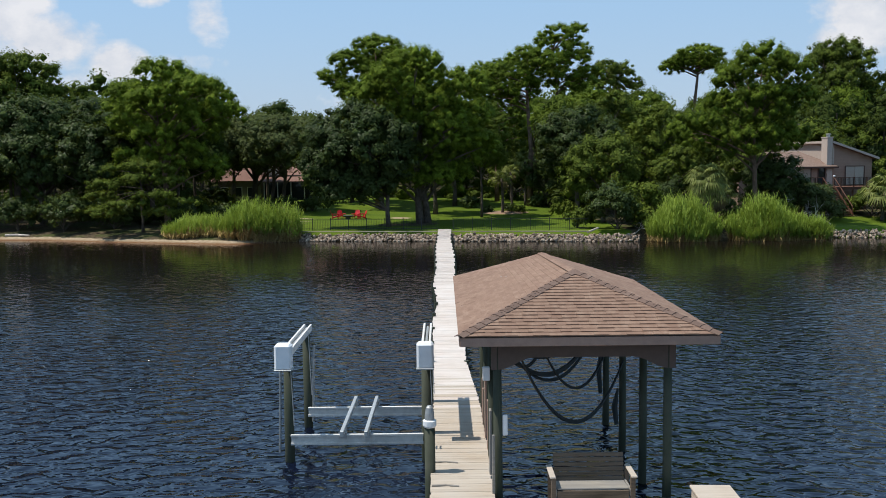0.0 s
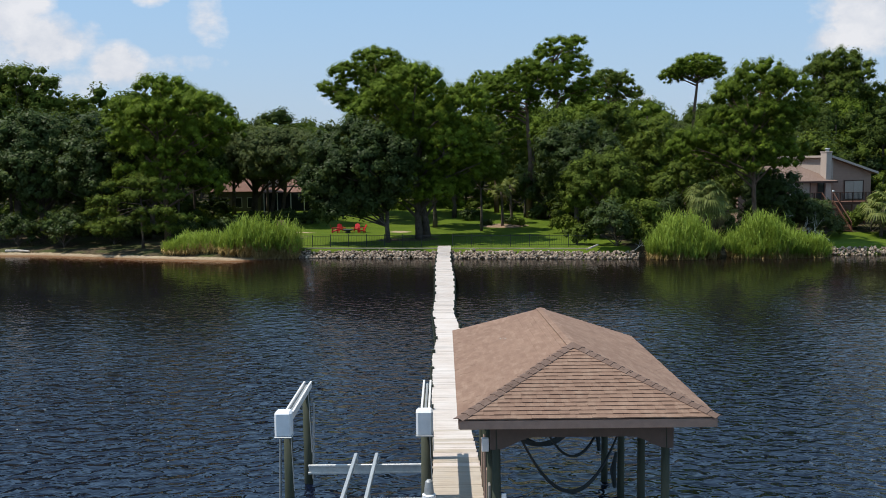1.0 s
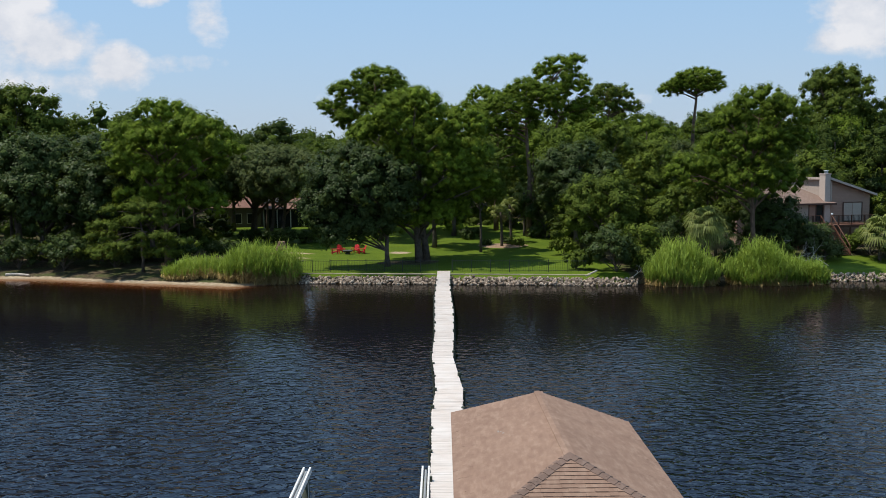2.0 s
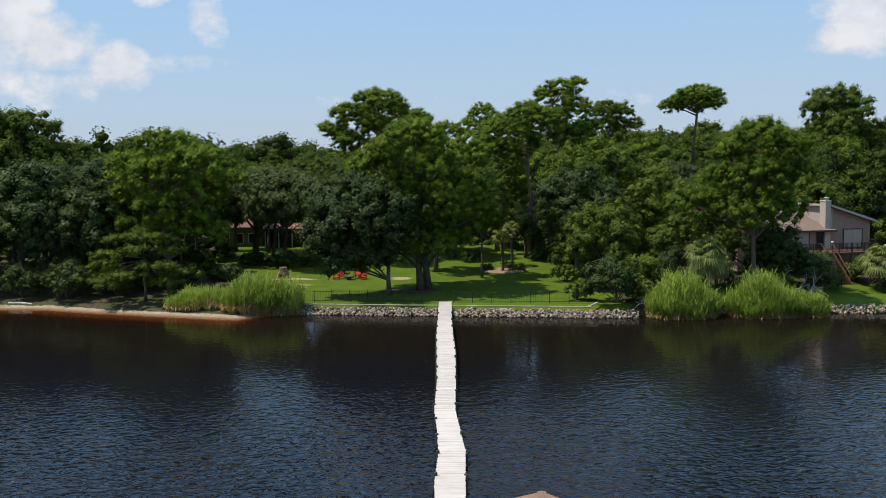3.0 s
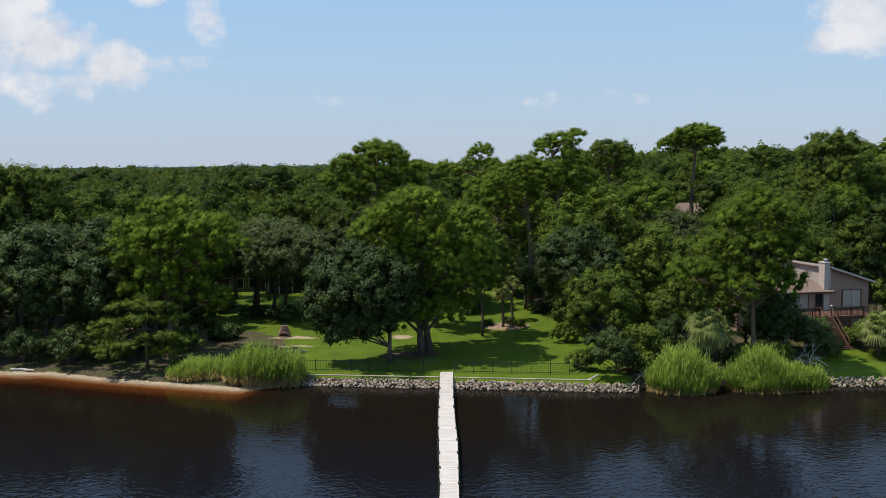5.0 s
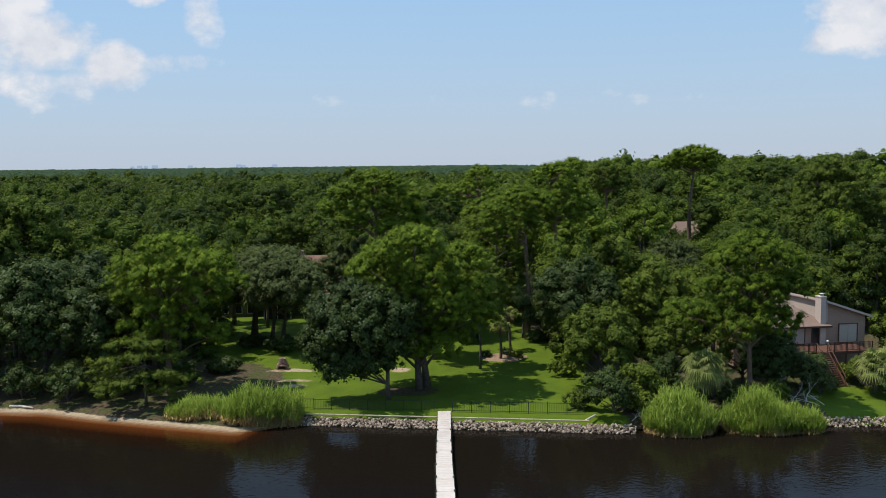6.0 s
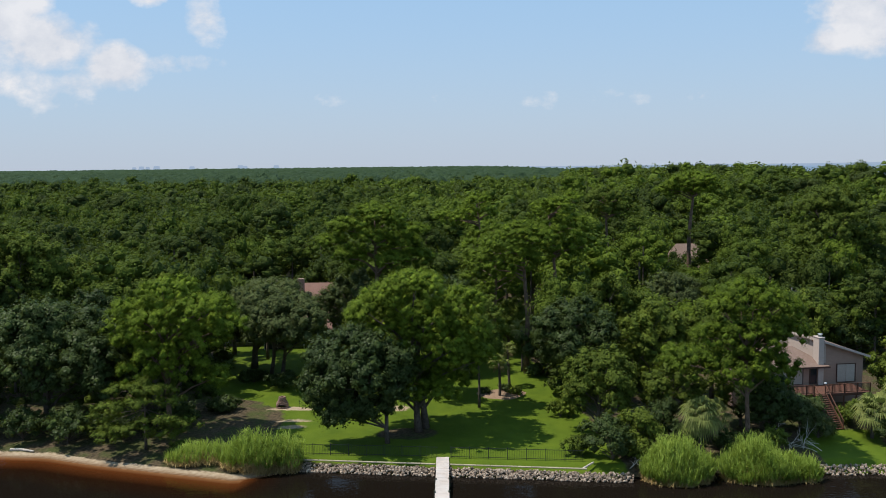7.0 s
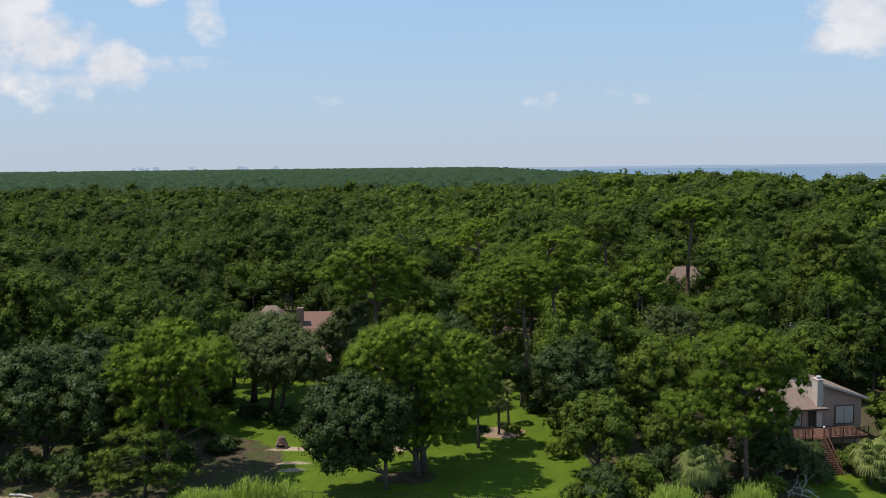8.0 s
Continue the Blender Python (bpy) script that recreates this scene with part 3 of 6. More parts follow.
rip2 = thing("riprap", pose(0, 0, 0), "grey boulders along the bank below the neighbouring lawn", "riprap", kind="structure")
rocks(rip2, 34.5, 46, 90, lambda x: 84.6, 1.1, slope, 0.15, 0.36)
stuff_rocks("small grey stones below the neighbouring lawn", 33, 50, 450, lambda x: 84.6, 1.2, slope)


def fence_panel(x0, x1, y):
    """One stretch of black metal fence: a post, two rails and pickets."""
    w = x1 - x0
    g = grade((x0 + x1) / 2, y)
    f = thing("fence_panel", pose(x0, y, g, 0, 0, -6.5), "black metal picket fence panel on the lawn edge", "fence", "lawn fence")
    part("post", Geo().box((0, 0, 0.6), (0.07, 0.07, 1.24), 0.008), M_BLACK, f)
    part("rail", Geo().box((w / 2, 0, 1.08), (w, 0.03, 0.04)), M_BLACK, f)
    part("rail", Geo().box((w / 2, 0, 0.18), (w, 0.03, 0.04)), M_BLACK, f)
    for i in range(1, 11):
        part("picket", PICKET, M_BLACK, f, m=pose(w * i / 11, 0, 0.58))


PICKET = Geo().box((0, 0, 0), (0.016, 0.016, 1.1)).mesh("picket")
for i in range(8):
    fence_panel(-14.6 + i * 1.78, -14.6 + (i + 1) * 1.78, 88.9 - (i * 1.78) * 0.118)
for i in range(7):
    fence_panel(0.9 + i * 1.83, 0.9 + (i + 1) * 1.83, 87.1 - (i * 1.83) * 0.118)

# ---- dock ----
DOCK_Y = [12.0, 17.3, 24, 29.7, 34, 38, 42, 45.6, 50, 56, 65.7, 72, 78.7, 84.5, 87.2]
DOCK_L = [-0.3, -0.3, -0.3, -0.42, -0.42, -0.48, -0.32, -0.42, -0.6, -0.5, -0.58, -0.64, -0.58, -0.52, -0.52]
DOCK_R = [0.92, 0.92, 0.92, 0.66, 0.72, 0.80, 0.90, 0.72, 0.52, 0.64, 0.74, 0.64, 0.6, 0.66, 0.68]
DOCK_Z = [0.65, 0.65, 0.65, 0.65, 0.63, 0.62, 0.63, 0.60, 0.50, 0.58, 0.62, 0.6, 0.64, 0.86, 0.92]


def dock_at(y):
    return np.interp(y, DOCK_Y, DOCK_L), np.interp(y, DOCK_Y, DOCK_R), np.interp(y, DOCK_Y, DOCK_Z)


dock = thing("dock_walkway", pose(0, 0, 0), "long narrow bleached wooden dock walkway standing on low piles", "dock")
rng = np.random.default_rng(3)
for sgn in (-1, 1):
    for i in range(len(DOCK_Y) - 1):
        a, b = dock_at(DOCK_Y[i]), dock_at(DOCK_Y[i + 1])
        k = 0 if sgn < 0 else 1
        xa, xb = a[k] - sgn * 0.10, b[k] - sgn * 0.10
        ya, yb = DOCK_Y[i], DOCK_Y[i + 1]
        ang = math.degrees(math.atan2(yb - ya, xb - xa))
        up = math.degrees(math.atan2(b[2] - a[2], yb - ya))
        part("stringer", Geo().box((0, 0, 0), (math.hypot(xb - xa, yb - ya), 0.045, 0.22)), M_GREYWOOD, dock,
             m=pose((xa + xb) / 2, (ya + yb) / 2, (a[2] + b[2]) / 2 - 0.16, 0, -up, ang))
pile_y = list(np.arange(26.5, 84, 3.05))
for y in pile_y:
    l, r, z = dock_at(y)
    for x in (l - 0.04, r + 0.04):
        if y < 29 and x > 0:
            continue
        t = z + rng.uniform(0.02, 0.22)
        part("post", Geo().tube([(x, y, -1.5), (x + rng.uniform(-.03, .03), y, t)], [0.095, 0.085], 8), M_PILE, dock)
    part("crossbeam", Geo().box(((l + r) / 2, y + 0.12, z - 0.2), (r - l + 0.1, 0.045, 0.18)), M_GREYWOOD, dock)

# ---- boathouse ----
BX0, BX1, BY0, BY1, BZ, RZ, RY, RX = 0.29, 5.22, 17.0, 25.95, 3.90, 4.83, 19.46, 2.80
RZB = 4.58
BYL, BYR = 26.3, 25.15
boat = thing("boathouse", pose(0, 0, 0), "open boathouse with brown shingled hip roof on treated piles", "boathouse")
for x in (1.02, 4.38):
    for y in (17.6, 19.8, 22.1, 24.4):
        part("post", Geo().tube([(x, y, -1.5), (x + 0.01, y, 1.0), (x, y, 3.62)], [0.095, 0.09, 0.082], 12), M_PILE, boat, smooth=True)
# roof deck under the shingles
rd = Geo()
FLp, FRp, BLp, BRp = (BX0, BY0, BZ), (BX1, BY0, BZ), (BX0, BYL, BZ), (BX1, BYR, BZ)
RFp, RBp = (RX, RY, RZ), (RX, BY1, RZB)
rd.slab([FLp, FRp, RFp], 0.03).slab([FRp, BRp, RFp], 0.03).slab([BRp, RBp, RFp], 0.03).slab([BLp, FLp, RFp], 0.03).slab([RBp, BLp, RFp], 0.03)
part("roof_deck", rd, M_GREYWOOD, boat, m=pose(0, 0, -0.055))
part("gable_wall", Geo().slab([(RX, BY1 - 0.25, RZB - 0.08), (BX0 + 0.2, BYL - 0.25, BZ - 0.05), (BX1 - 0.2, BYR - 0.25, BZ - 0.05)], 0.03), M_TRIM, boat)
for c, s in ((((BX0 + BX1) / 2, BY0 + 0.0, BZ - 0.115), (BX1 - BX0, 0.04, 0.17)), ((BX0, (BY0 + BYL) / 2, BZ - 0.115), (0.04, BYL - BY0 - 0.05, 0.17)), ((BX1, (BY0 + BYR) / 2, BZ - 0.115), (0.04, BYR - BY0 - 0.05, 0.17))):
    part("fascia", Geo().box(c, s, 0.005), M_TRIM, boat)
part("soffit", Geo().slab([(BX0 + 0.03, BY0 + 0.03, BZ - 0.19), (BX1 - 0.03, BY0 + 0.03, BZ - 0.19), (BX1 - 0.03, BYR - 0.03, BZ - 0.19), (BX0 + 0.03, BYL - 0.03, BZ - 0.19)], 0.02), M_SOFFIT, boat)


def arch_header(x0, x1, ztop, drop, mid):
    """Header board with curved ends, as an outline given thickness."""
    pts = [(x0, 0, ztop), (x0, 0, ztop - drop)]
    w = (x1 - x0) * 0.2
    pts += [(x0 + 0.12 + w * i / 6, 0, ztop - drop + (drop - mid) * math.sin(math.pi / 2 * i / 6) ** 2) for i in range(7)]
    pts += [(x1 - 0.12 - w * i / 6, 0, ztop - drop + (drop - mid) * math.sin(math.pi / 2 * i / 6) ** 2) for i in range(6, -1, -1)]
    pts += [(x1, 0, ztop - drop), (x1, 0, ztop)]
    return pts


for y in (17.52, 24.5):
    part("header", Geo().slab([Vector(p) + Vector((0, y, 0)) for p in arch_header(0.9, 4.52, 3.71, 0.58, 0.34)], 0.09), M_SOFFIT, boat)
for x in (1.02, 4.38):
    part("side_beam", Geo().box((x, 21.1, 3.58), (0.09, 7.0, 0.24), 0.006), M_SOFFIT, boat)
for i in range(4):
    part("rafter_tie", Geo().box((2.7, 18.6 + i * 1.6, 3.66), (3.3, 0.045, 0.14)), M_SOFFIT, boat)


def strap(pts, width, parent_label):
    """A slack dark sling hung between two points."""
    g = Geo()
    a, b, sag = Vector(pts[0]), Vector(pts[1]), pts[2]
    nrm = Vector((-(b - a).y, (b - a).x, 0)).normalized()
    vs, fs = [], []
    for i in range(17):
        t = i / 16
        p = a.lerp(b, t)
        p.z -= sag * 4 * t * (1 - t)
        w = width * (0.35 + 0.65 * math.sin(math.pi * t) ** 0.8)
        vs += [p + Vector((0, 0, w / 2)) + nrm * 0.02, p + Vector((0, 0, w / 2)) - nrm * 0.02, p - Vector((0, 0, w / 2)) - nrm * 0.02, p - Vector((0, 0, w / 2)) + nrm * 0.02]
    for i in range(16):
        for k in range(4):
            q = i * 4
            fs.append((q + k, q + (k + 1) % 4, q + 4 + (k + 1) % 4, q + 4 + k))
    fs += [(3, 2, 1, 0), (64, 65, 66, 67)]
    g.add(vs, fs)
    ob = part("sling", g, M_STRAP)
    tagged(ob, parent_label, "sling", "slings under the boathouse")


strap(((1.15, 18.2, 3.45), (4.25, 23.6, 3.5), 1.15), 0.11, "slack black webbing sling hanging under the boathouse roof")
strap(((1.15, 18.8, 3.45), (4.3, 24.2, 3.5), 0.85), 0.10, "slack black webbing sling hanging under the boathouse roof")
strap(((1.5, 18.8, 3.4), (3.2, 24.6, 3.5), 0.55), 0.08, "slack black webbing sling hanging under the boathouse roof")
strap(((1.5, 18.0, 3.3), (4.38, 22.0, 2.3), 1.45), 0.09, "slack dark webbing hanging low under the boathouse roof")
strap(((1.2, 18.4, 3.4), (3.0, 24.4, 3.45), 1.0), 0.07, "slack black webbing sling hanging under the boathouse roof")
strap(((2.0, 19.2, 3.45), (4.3, 22.2, 3.5), 1.5), 0.06, "thin slack black webbing hanging under the boathouse roof")
strap(((1.2, 19.8, 3.4), (4.3, 24.3, 3.2), 1.45), 0.08, "slack black webbing sling hanging under the boathouse roof")
for x, y, z0, z1 in ((4.22, 24.3, 0.9, 2.2), (4.22, 22.0, 0.7, 1.6), (4.24, 24.25, 2.4, 3.3)):
    fb = part("gathered_sling", Geo().tube([(x, y, z0), (x - 0.05, y, (z0 + z1) / 2), (x + 0.03, y, z1)], [0.05, 0.075, 0.03], 8), M_STRAP)
    tagged(fb, "gathered black webbing hanging against a boathouse pile", "sling", "slings under the boathouse")

# ---- platform at the dock's end, bench, box ----
plat = thing("dock_platform", pose(0, 0, 0), "wooden platform at the dock's end in front of the boathouse", "dock")
for i in range(4):
    part("joist", Geo().box((3.3, 14.1 + i * 0.95, 0.47), (5.0, 0.06, 0.2)), M_GREYWOOD, plat)
part("joist", Geo().box((3.3, 17.1, 0.5), (5.0, 0.05, 0.22)), M_GREYWOOD, plat)
fing = thing("finger_dock", pose(0, 0, 0), "narrow bleached finger dock beside the boat lift", "dock")
for x in (-3.0, -2.42):
    part("stringer", Geo().box((x, 15.2, 0.5), (0.05, 3.8, 0.2)), M_GREYWOOD, fing)
    for y in (13.6, 16.8):
        part("post", Geo().tube([(x, y, -1.5), (x, y, 0.6)], 0.09, 8), M_PILE, fing)


def bench(x, y, z):
    b = thing("bench", pose(x, y, z), "weathered grey wooden plank bench with armrests on the platform", "bench")
    for i in range(6):
        part("back_slat", Geo().box((0, 0, 0), (1.36, 0.032, 0.08), 0.008), M_BENCH, b, m=pose(0, 0.09 + 0.019 * i, 0.44 + i * 0.0885, -12))
    for i in range(4):
        part("seat_slat", Geo().box((0, 0, 0), (1.34, 0.125, 0.035), 0.008), M_GREYWOOD, b, m=pose(0, -0.40 + i * 0.135, 0.43 - i * 0.012))
    part("front_apron", Geo().box((0, -0.47, 0.33), (1.34, 0.035, 0.15), 0.008), M_BENCH, b)
    for s in (-1, 1):
        part("armrest", Geo().box((s * 0.76, -0.17, 0.67), (0.11, 0.72, 0.04), 0.01), M_DOCKTAN, b)
        for yy, h in ((-0.45, 0.65), (0.12, 0.65)):
            part("leg", Geo().box((s * 0.74, yy, h / 2), (0.09, 0.09, h), 0.008), M_BENCH, b)
        part("side_rail", Geo().box((s * 0.70, -0.17, 0.36), (0.04, 0.62, 0.13), 0.006), M_GREYWOOD, b)


bench(2.74, 16.95, 0.655)
bx = thing("wooden_box", pose(5.05, 16.6, 0.655), "pale plywood dock box with a battered lid", "box")
part("body", Geo().box((0, 0, 0.13), (0.72, 0.62, 0.26), 0.01), M_DOCKTAN, bx)
part("lid", Geo().box((0, 0, 0.285), (0.78, 0.68, 0.05), 0.01, (2, 1, 0)), M_DOCKTAN, bx)

# ---- boat lift ----
lift = thing("boat_lift", pose(0, 0, 0), "empty four-pile boat lift with white motor covers and two bunks", "boat lift")
for x in (-3.80, -0.47):
    for y, lean in ((21.55, 0.0), (24.5, 0.02)):
        part("post", Geo().tube([(x, y, -1.8), (x + lean, y, 0.6), (x, y, 2.56)], [0.125, 0.12, 0.105], 12), M_PILE, lift, smooth=True)
    for dx in (-0.09, 0.09):
        part("top_beam", Geo().box((x + dx, 23.0, 2.70), (0.055, 3.7, 0.18), 0.006), M_ALU, lift)
    part("drive_shaft", Geo().tube([(x, 21.3, 2.70), (x, 24.7, 2.70)], 0.035, 8), M_GALV, lift)
    cov = part("motor_cover", Geo().box((x - 0.0, 21.02, 2.70), (0.40, 0.34, 0.62), 0.05), M_WHITE, lift, "white plastic motor cover")
    part("cover_lip", Geo().box((x, 21.02, 2.40), (0.42, 0.36, 0.04), 0.012), M_GALV, cov)
    for y in (21.3, 24.25):
        part("cable", Geo().tube([(x + 0.16, y, 0.95), (x + 0.10, y, 2.64)], 0.012, 5), M_GALV, lift)
for y, z in ((21.3, 0.61), (24.1, 0.52)):
    part("crossbeam", Geo().box((-2.135, y, z + 0.1), (3.18, 0.09, 0.045)).box((-2.135, y, z - 0.1), (3.18, 0.09, 0.045)).box((-2.135, y, z), (3.16, 0.03, 0.19)), M_ALU, lift)
for x in (-2.45, -1.88):
    bk = part("bunk", Geo().box((x, 22.6, 0.84), (0.09, 3.6, 0.14), 0.012, (-1.2, 0, 0)), M_GALV, lift)
    for y in (21.3, 24.2):
        part("bracket", Geo().box((x, y, 0.73), (0.14, 0.2, 0.14), 0.006), M_GALV, bk)
for x, y in ((-4.05, 21.6), (-3.62, 24.3)):
    part("guide_post", Geo().tube([(x, y, 0.2), (x + 0.06, y, 2.3)], 0.03, 6), M_GALV, lift)

lp = thing("dock_light", pose(-0.345, 18.75, -0.06), "treated pile with a white light fitting on top", "dock light")
part("post", Geo().tube([(0, 0, -1.6), (0, 0, 1.72)], [0.12, 0.11], 12), M_PILE, lp, smooth=True)
part("collar", Geo().tube([(0, 0, 1.70), (0, 0, 1.74), (0, 0, 1.84), (0, 0, 1.86)], [0.12, 0.145, 0.145, 0.11], 16), M_WHITE, lp)
part("cap", Geo().tube([(0, 0, 1.86), (0, 0, 2.00), (0, 0, 2.12), (0, 0, 2.16)], [0.105, 0.095, 0.075, 0.04], 16), M_GALV, lp, "grey ribbed cap")

# fittings on the boathouse's inner piles
for x, y, z, s, mt, nm, lab, cat in (
        (0.90, 19.7, 2.55, (0.16, 0.12, 0.30), M_WHITE, "outlet_box", "white electrical box on a boathouse pile", "electrical box"),
        (1.17, 17.6, 2.0, (0.10, 0.05, 0.42), M_WHITE, "sign_plate", "small white plate on a boathouse pile", "plate"),
        (0.93, 17.45, 1.05, (0.06, 0.05, 1.6), M_GREYWOOD, "leaning_board", "grey board leaning on a boathouse pile", "board"),
        (0.93, 18.6, 1.30, (0.05, 0.20, 1.5), M_GREYWOOD, "leaning_board", "grey board leaning on a boathouse pile", "board"),
        (0.97, 20.3, 1.05, (0.06, 0.16, 1.5), M_TRIM, "leaning_board", "dark brown board standing on the walkway edge", "board"),
        (0.96, 22.4, 0.95, (0.07, 0.12, 1.2), M_TRIM, "edge_post", "short dark brown post on the walkway edge", "post"),
        (0.98, 23.3, 0.95, (0.07, 0.12, 1.3), M_TRIM, "edge_post", "short dark brown post on the walkway edge", "post"),
        (0.95, 21.2, 1.35, (0.05, 0.24, 1.9), M_TRIM, "leaning_board", "dark brown board standing on the walkway edge", "board")):
    ob = part(nm, Geo().box((0, 0, 0), s, 0.012), mt, m=pose(x, y, z))
    tagged(ob, lab, cat)
for y, z in ((20.4, 1.15), (20.4, 0.95)):
    cl = part("cleat", Geo().tube([(-0.12, 0, 0.03), (-0.05, 0, 0), (0.05, 0, 0), (0.12, 0, 0.03)], 0.02, 6), M_GALV, m=pose(-0.36, y, z, 0, 0, 90))
    tagged(cl, "galvanised cleat on the lift pile", "cleat")
for y in (17.85, 19.3):
    rp = part("rope", Geo().tube([(-0.3, y, 0.69), (0.0, y + 0.04, 0.68), (0.25, y - 0.03, 0.68)], 0.02, 6), M_GREYWOOD)
    tagged(rp, "grey mooring rope lying across the walkway", "rope")


# ---- trees ----
def unit(v):
    return v / np.maximum(np.linalg.norm(v, axis=-1, keepdims=True), 1e-6)


def leaf_tris(P, N, rng, length, slim=0.55, along=None):
    """Three-cornered leaves at P facing N."""
    n = len(P)
    t = rng.normal(size=(n, 3)) if along is None else along + rng.normal(size=(n, 3)) * 0.45
    t = unit(t - N * np.sum(t * N, -1, keepdims=True))
    b = np.cross(N, t)
    L = (length * rng.uniform(0.6, 1.3, n))[:, None]
    V = np.stack([P - t * L * 0.45 - b * L * slim * 0.5, P - t * L * 0.45 + b * L * slim * 0.5, P + t * L * 0.55 - N * L * 0.12], 1)
    return V.reshape(-1, 3)


G_ = (1 + 5 ** 0.5) / 2
ICO = unit(np.array([(-1, G_, 0), (1, G_, 0), (-1, -G_, 0), (1, -G_, 0), (0, -1, G_), (0, 1, G_), (0, -1, -G_), (0, 1, -G_), (G_, 0, -1), (G_, 0, 1), (-G_, 0, -1), (-G_, 0, 1)], float))
ICO_T = np.array([(0, 11, 5), (0, 5, 1), (0, 1, 7), (0, 7, 10), (0, 10, 11), (1, 5, 9), (5, 11, 4), (11, 10, 2), (10, 7, 6), (7, 1, 8), (3, 9, 4), (3, 4, 2), (3, 2, 6), (3, 6, 8), (3, 8, 9), (4, 9, 5), (2, 4, 11), (6, 2, 10), (8, 6, 7), (9, 8, 1)])


OCT = np.array([(0, 0, 1), (1, 0, 0), (0, 1, 0), (-1, 0, 0), (0, -1, 0), (0, 0, -1)], float)
OCT_T = np.array([(0, 1, 2), (0, 2, 3), (0, 3, 4), (0, 4, 1), (5, 2, 1), (5, 3, 2), (5, 4, 3), (5, 1, 4)])


def tuft_balls(rng, centres, radii, flat, form=(ICO, ICO_T)):
    """Lumpy closed tufts at the given places."""
    k = len(centres)
    D, T = form
    v = D[None] * rng.uniform(0.7, 1.15, (k, len(D), 1)) * radii[:, None, None] * np.array([1, 1, flat]) + centres[:, None, :]
    t = (T[None] + (np.arange(k) * len(D))[:, None, None]).reshape(-1, 3)
    return v.reshape(-1, 3), t


def crown_points(rng, lobes, per_clump, clump_r, density, flat=1.0, up=0.45, sprays=False):
    """Leaf clumps over the crown's lobes, each round a small dense heart; pads of needles are smooth above and open below."""
    P, N, A, CC, CR = [], [], [], [], []
    for cx, cy, cz, rx, ry, rz in lobes:
        area = 4 * math.pi * ((rx * ry) ** 1.6 / 3 + (rx * rz) ** 1.6 / 3 + (ry * rz) ** 1.6 / 3) ** (1 / 1.6)
        k = max(6, int(area * density * (1.25 if sprays else 0.98)))
        d = unit(rng.normal(size=(k, 3)))
        low = -0.15 if sprays else -0.35
        d[:, 2] = np.where((d[:, 2] < low) & (rng.random(k) < 0.7), -d[:, 2], d[:, 2])
        rad = rng.uniform(0.74, 1.04, k) if sprays else rng.uniform(0.6, 1.05, k) + np.where(rng.random(k) < 0.1, rng.uniform(0.04, 0.16, k), 0)
        C = np.array([cx, cy, cz]) + d * rad[:, None] * np.array([rx, ry, rz])
        cr = clump_r * rng.uniform(0.6, 1.35, k)
        e = unit(rng.normal(size=(k, per_clump, 3)))
        e = unit(e + d[:, None, :] * 0.45 + np.array([0, 0, up * (1.2 if sprays else 0.6)]))
        r = rng.uniform(0.5, 1.1, (k, per_clump, 1)) * cr[:, None, None]
        q = C[:, None, :] + e * r * np.array([1, 1, flat])
        nn = unit(e * 0.8 + d[:, None, :] * 0.6 + np.array([0, 0, up * 0.5]) + rng.normal(size=e.shape) * 0.25)
        P.append(q.reshape(-1, 3))
        N.append(nn.reshape(-1, 3))
        A.append((e + np.array([0, 0, 0.7])).reshape(-1, 3))
        CC.append(C - d * 0.2 * cr[:, None])
        CR.append(cr * 0.68)
    V, T = tuft_balls(rng, np.concatenate(CC), np.concatenate(CR), flat, (OCT, OCT_T))
    return np.concatenate(P), np.concatenate(N), np.concatenate(A), V, T


def pad_lobes(rng, x, y, g, pads, flat):
    """Lobes of a crown from its pads (across, height, radius), each doubled in depth."""
    out = []
    for i, (px, pz, r) in enumerate(pads):
        for side in (-1, 1):
            out.append((px - x + rng.uniform(-0.25, 0.25) * r, side * r * rng.uniform(0.55, 0.95) + 0.5 * math.sin(2.4 * i), pz - g - (0.05 if side < 0 else 0.25) * r,
                        r * rng.uniform(0.88, 1.0), r * rng.uniform(0.9, 1.1), r * flat * rng.uniform(0.9, 1.1)))
    return out


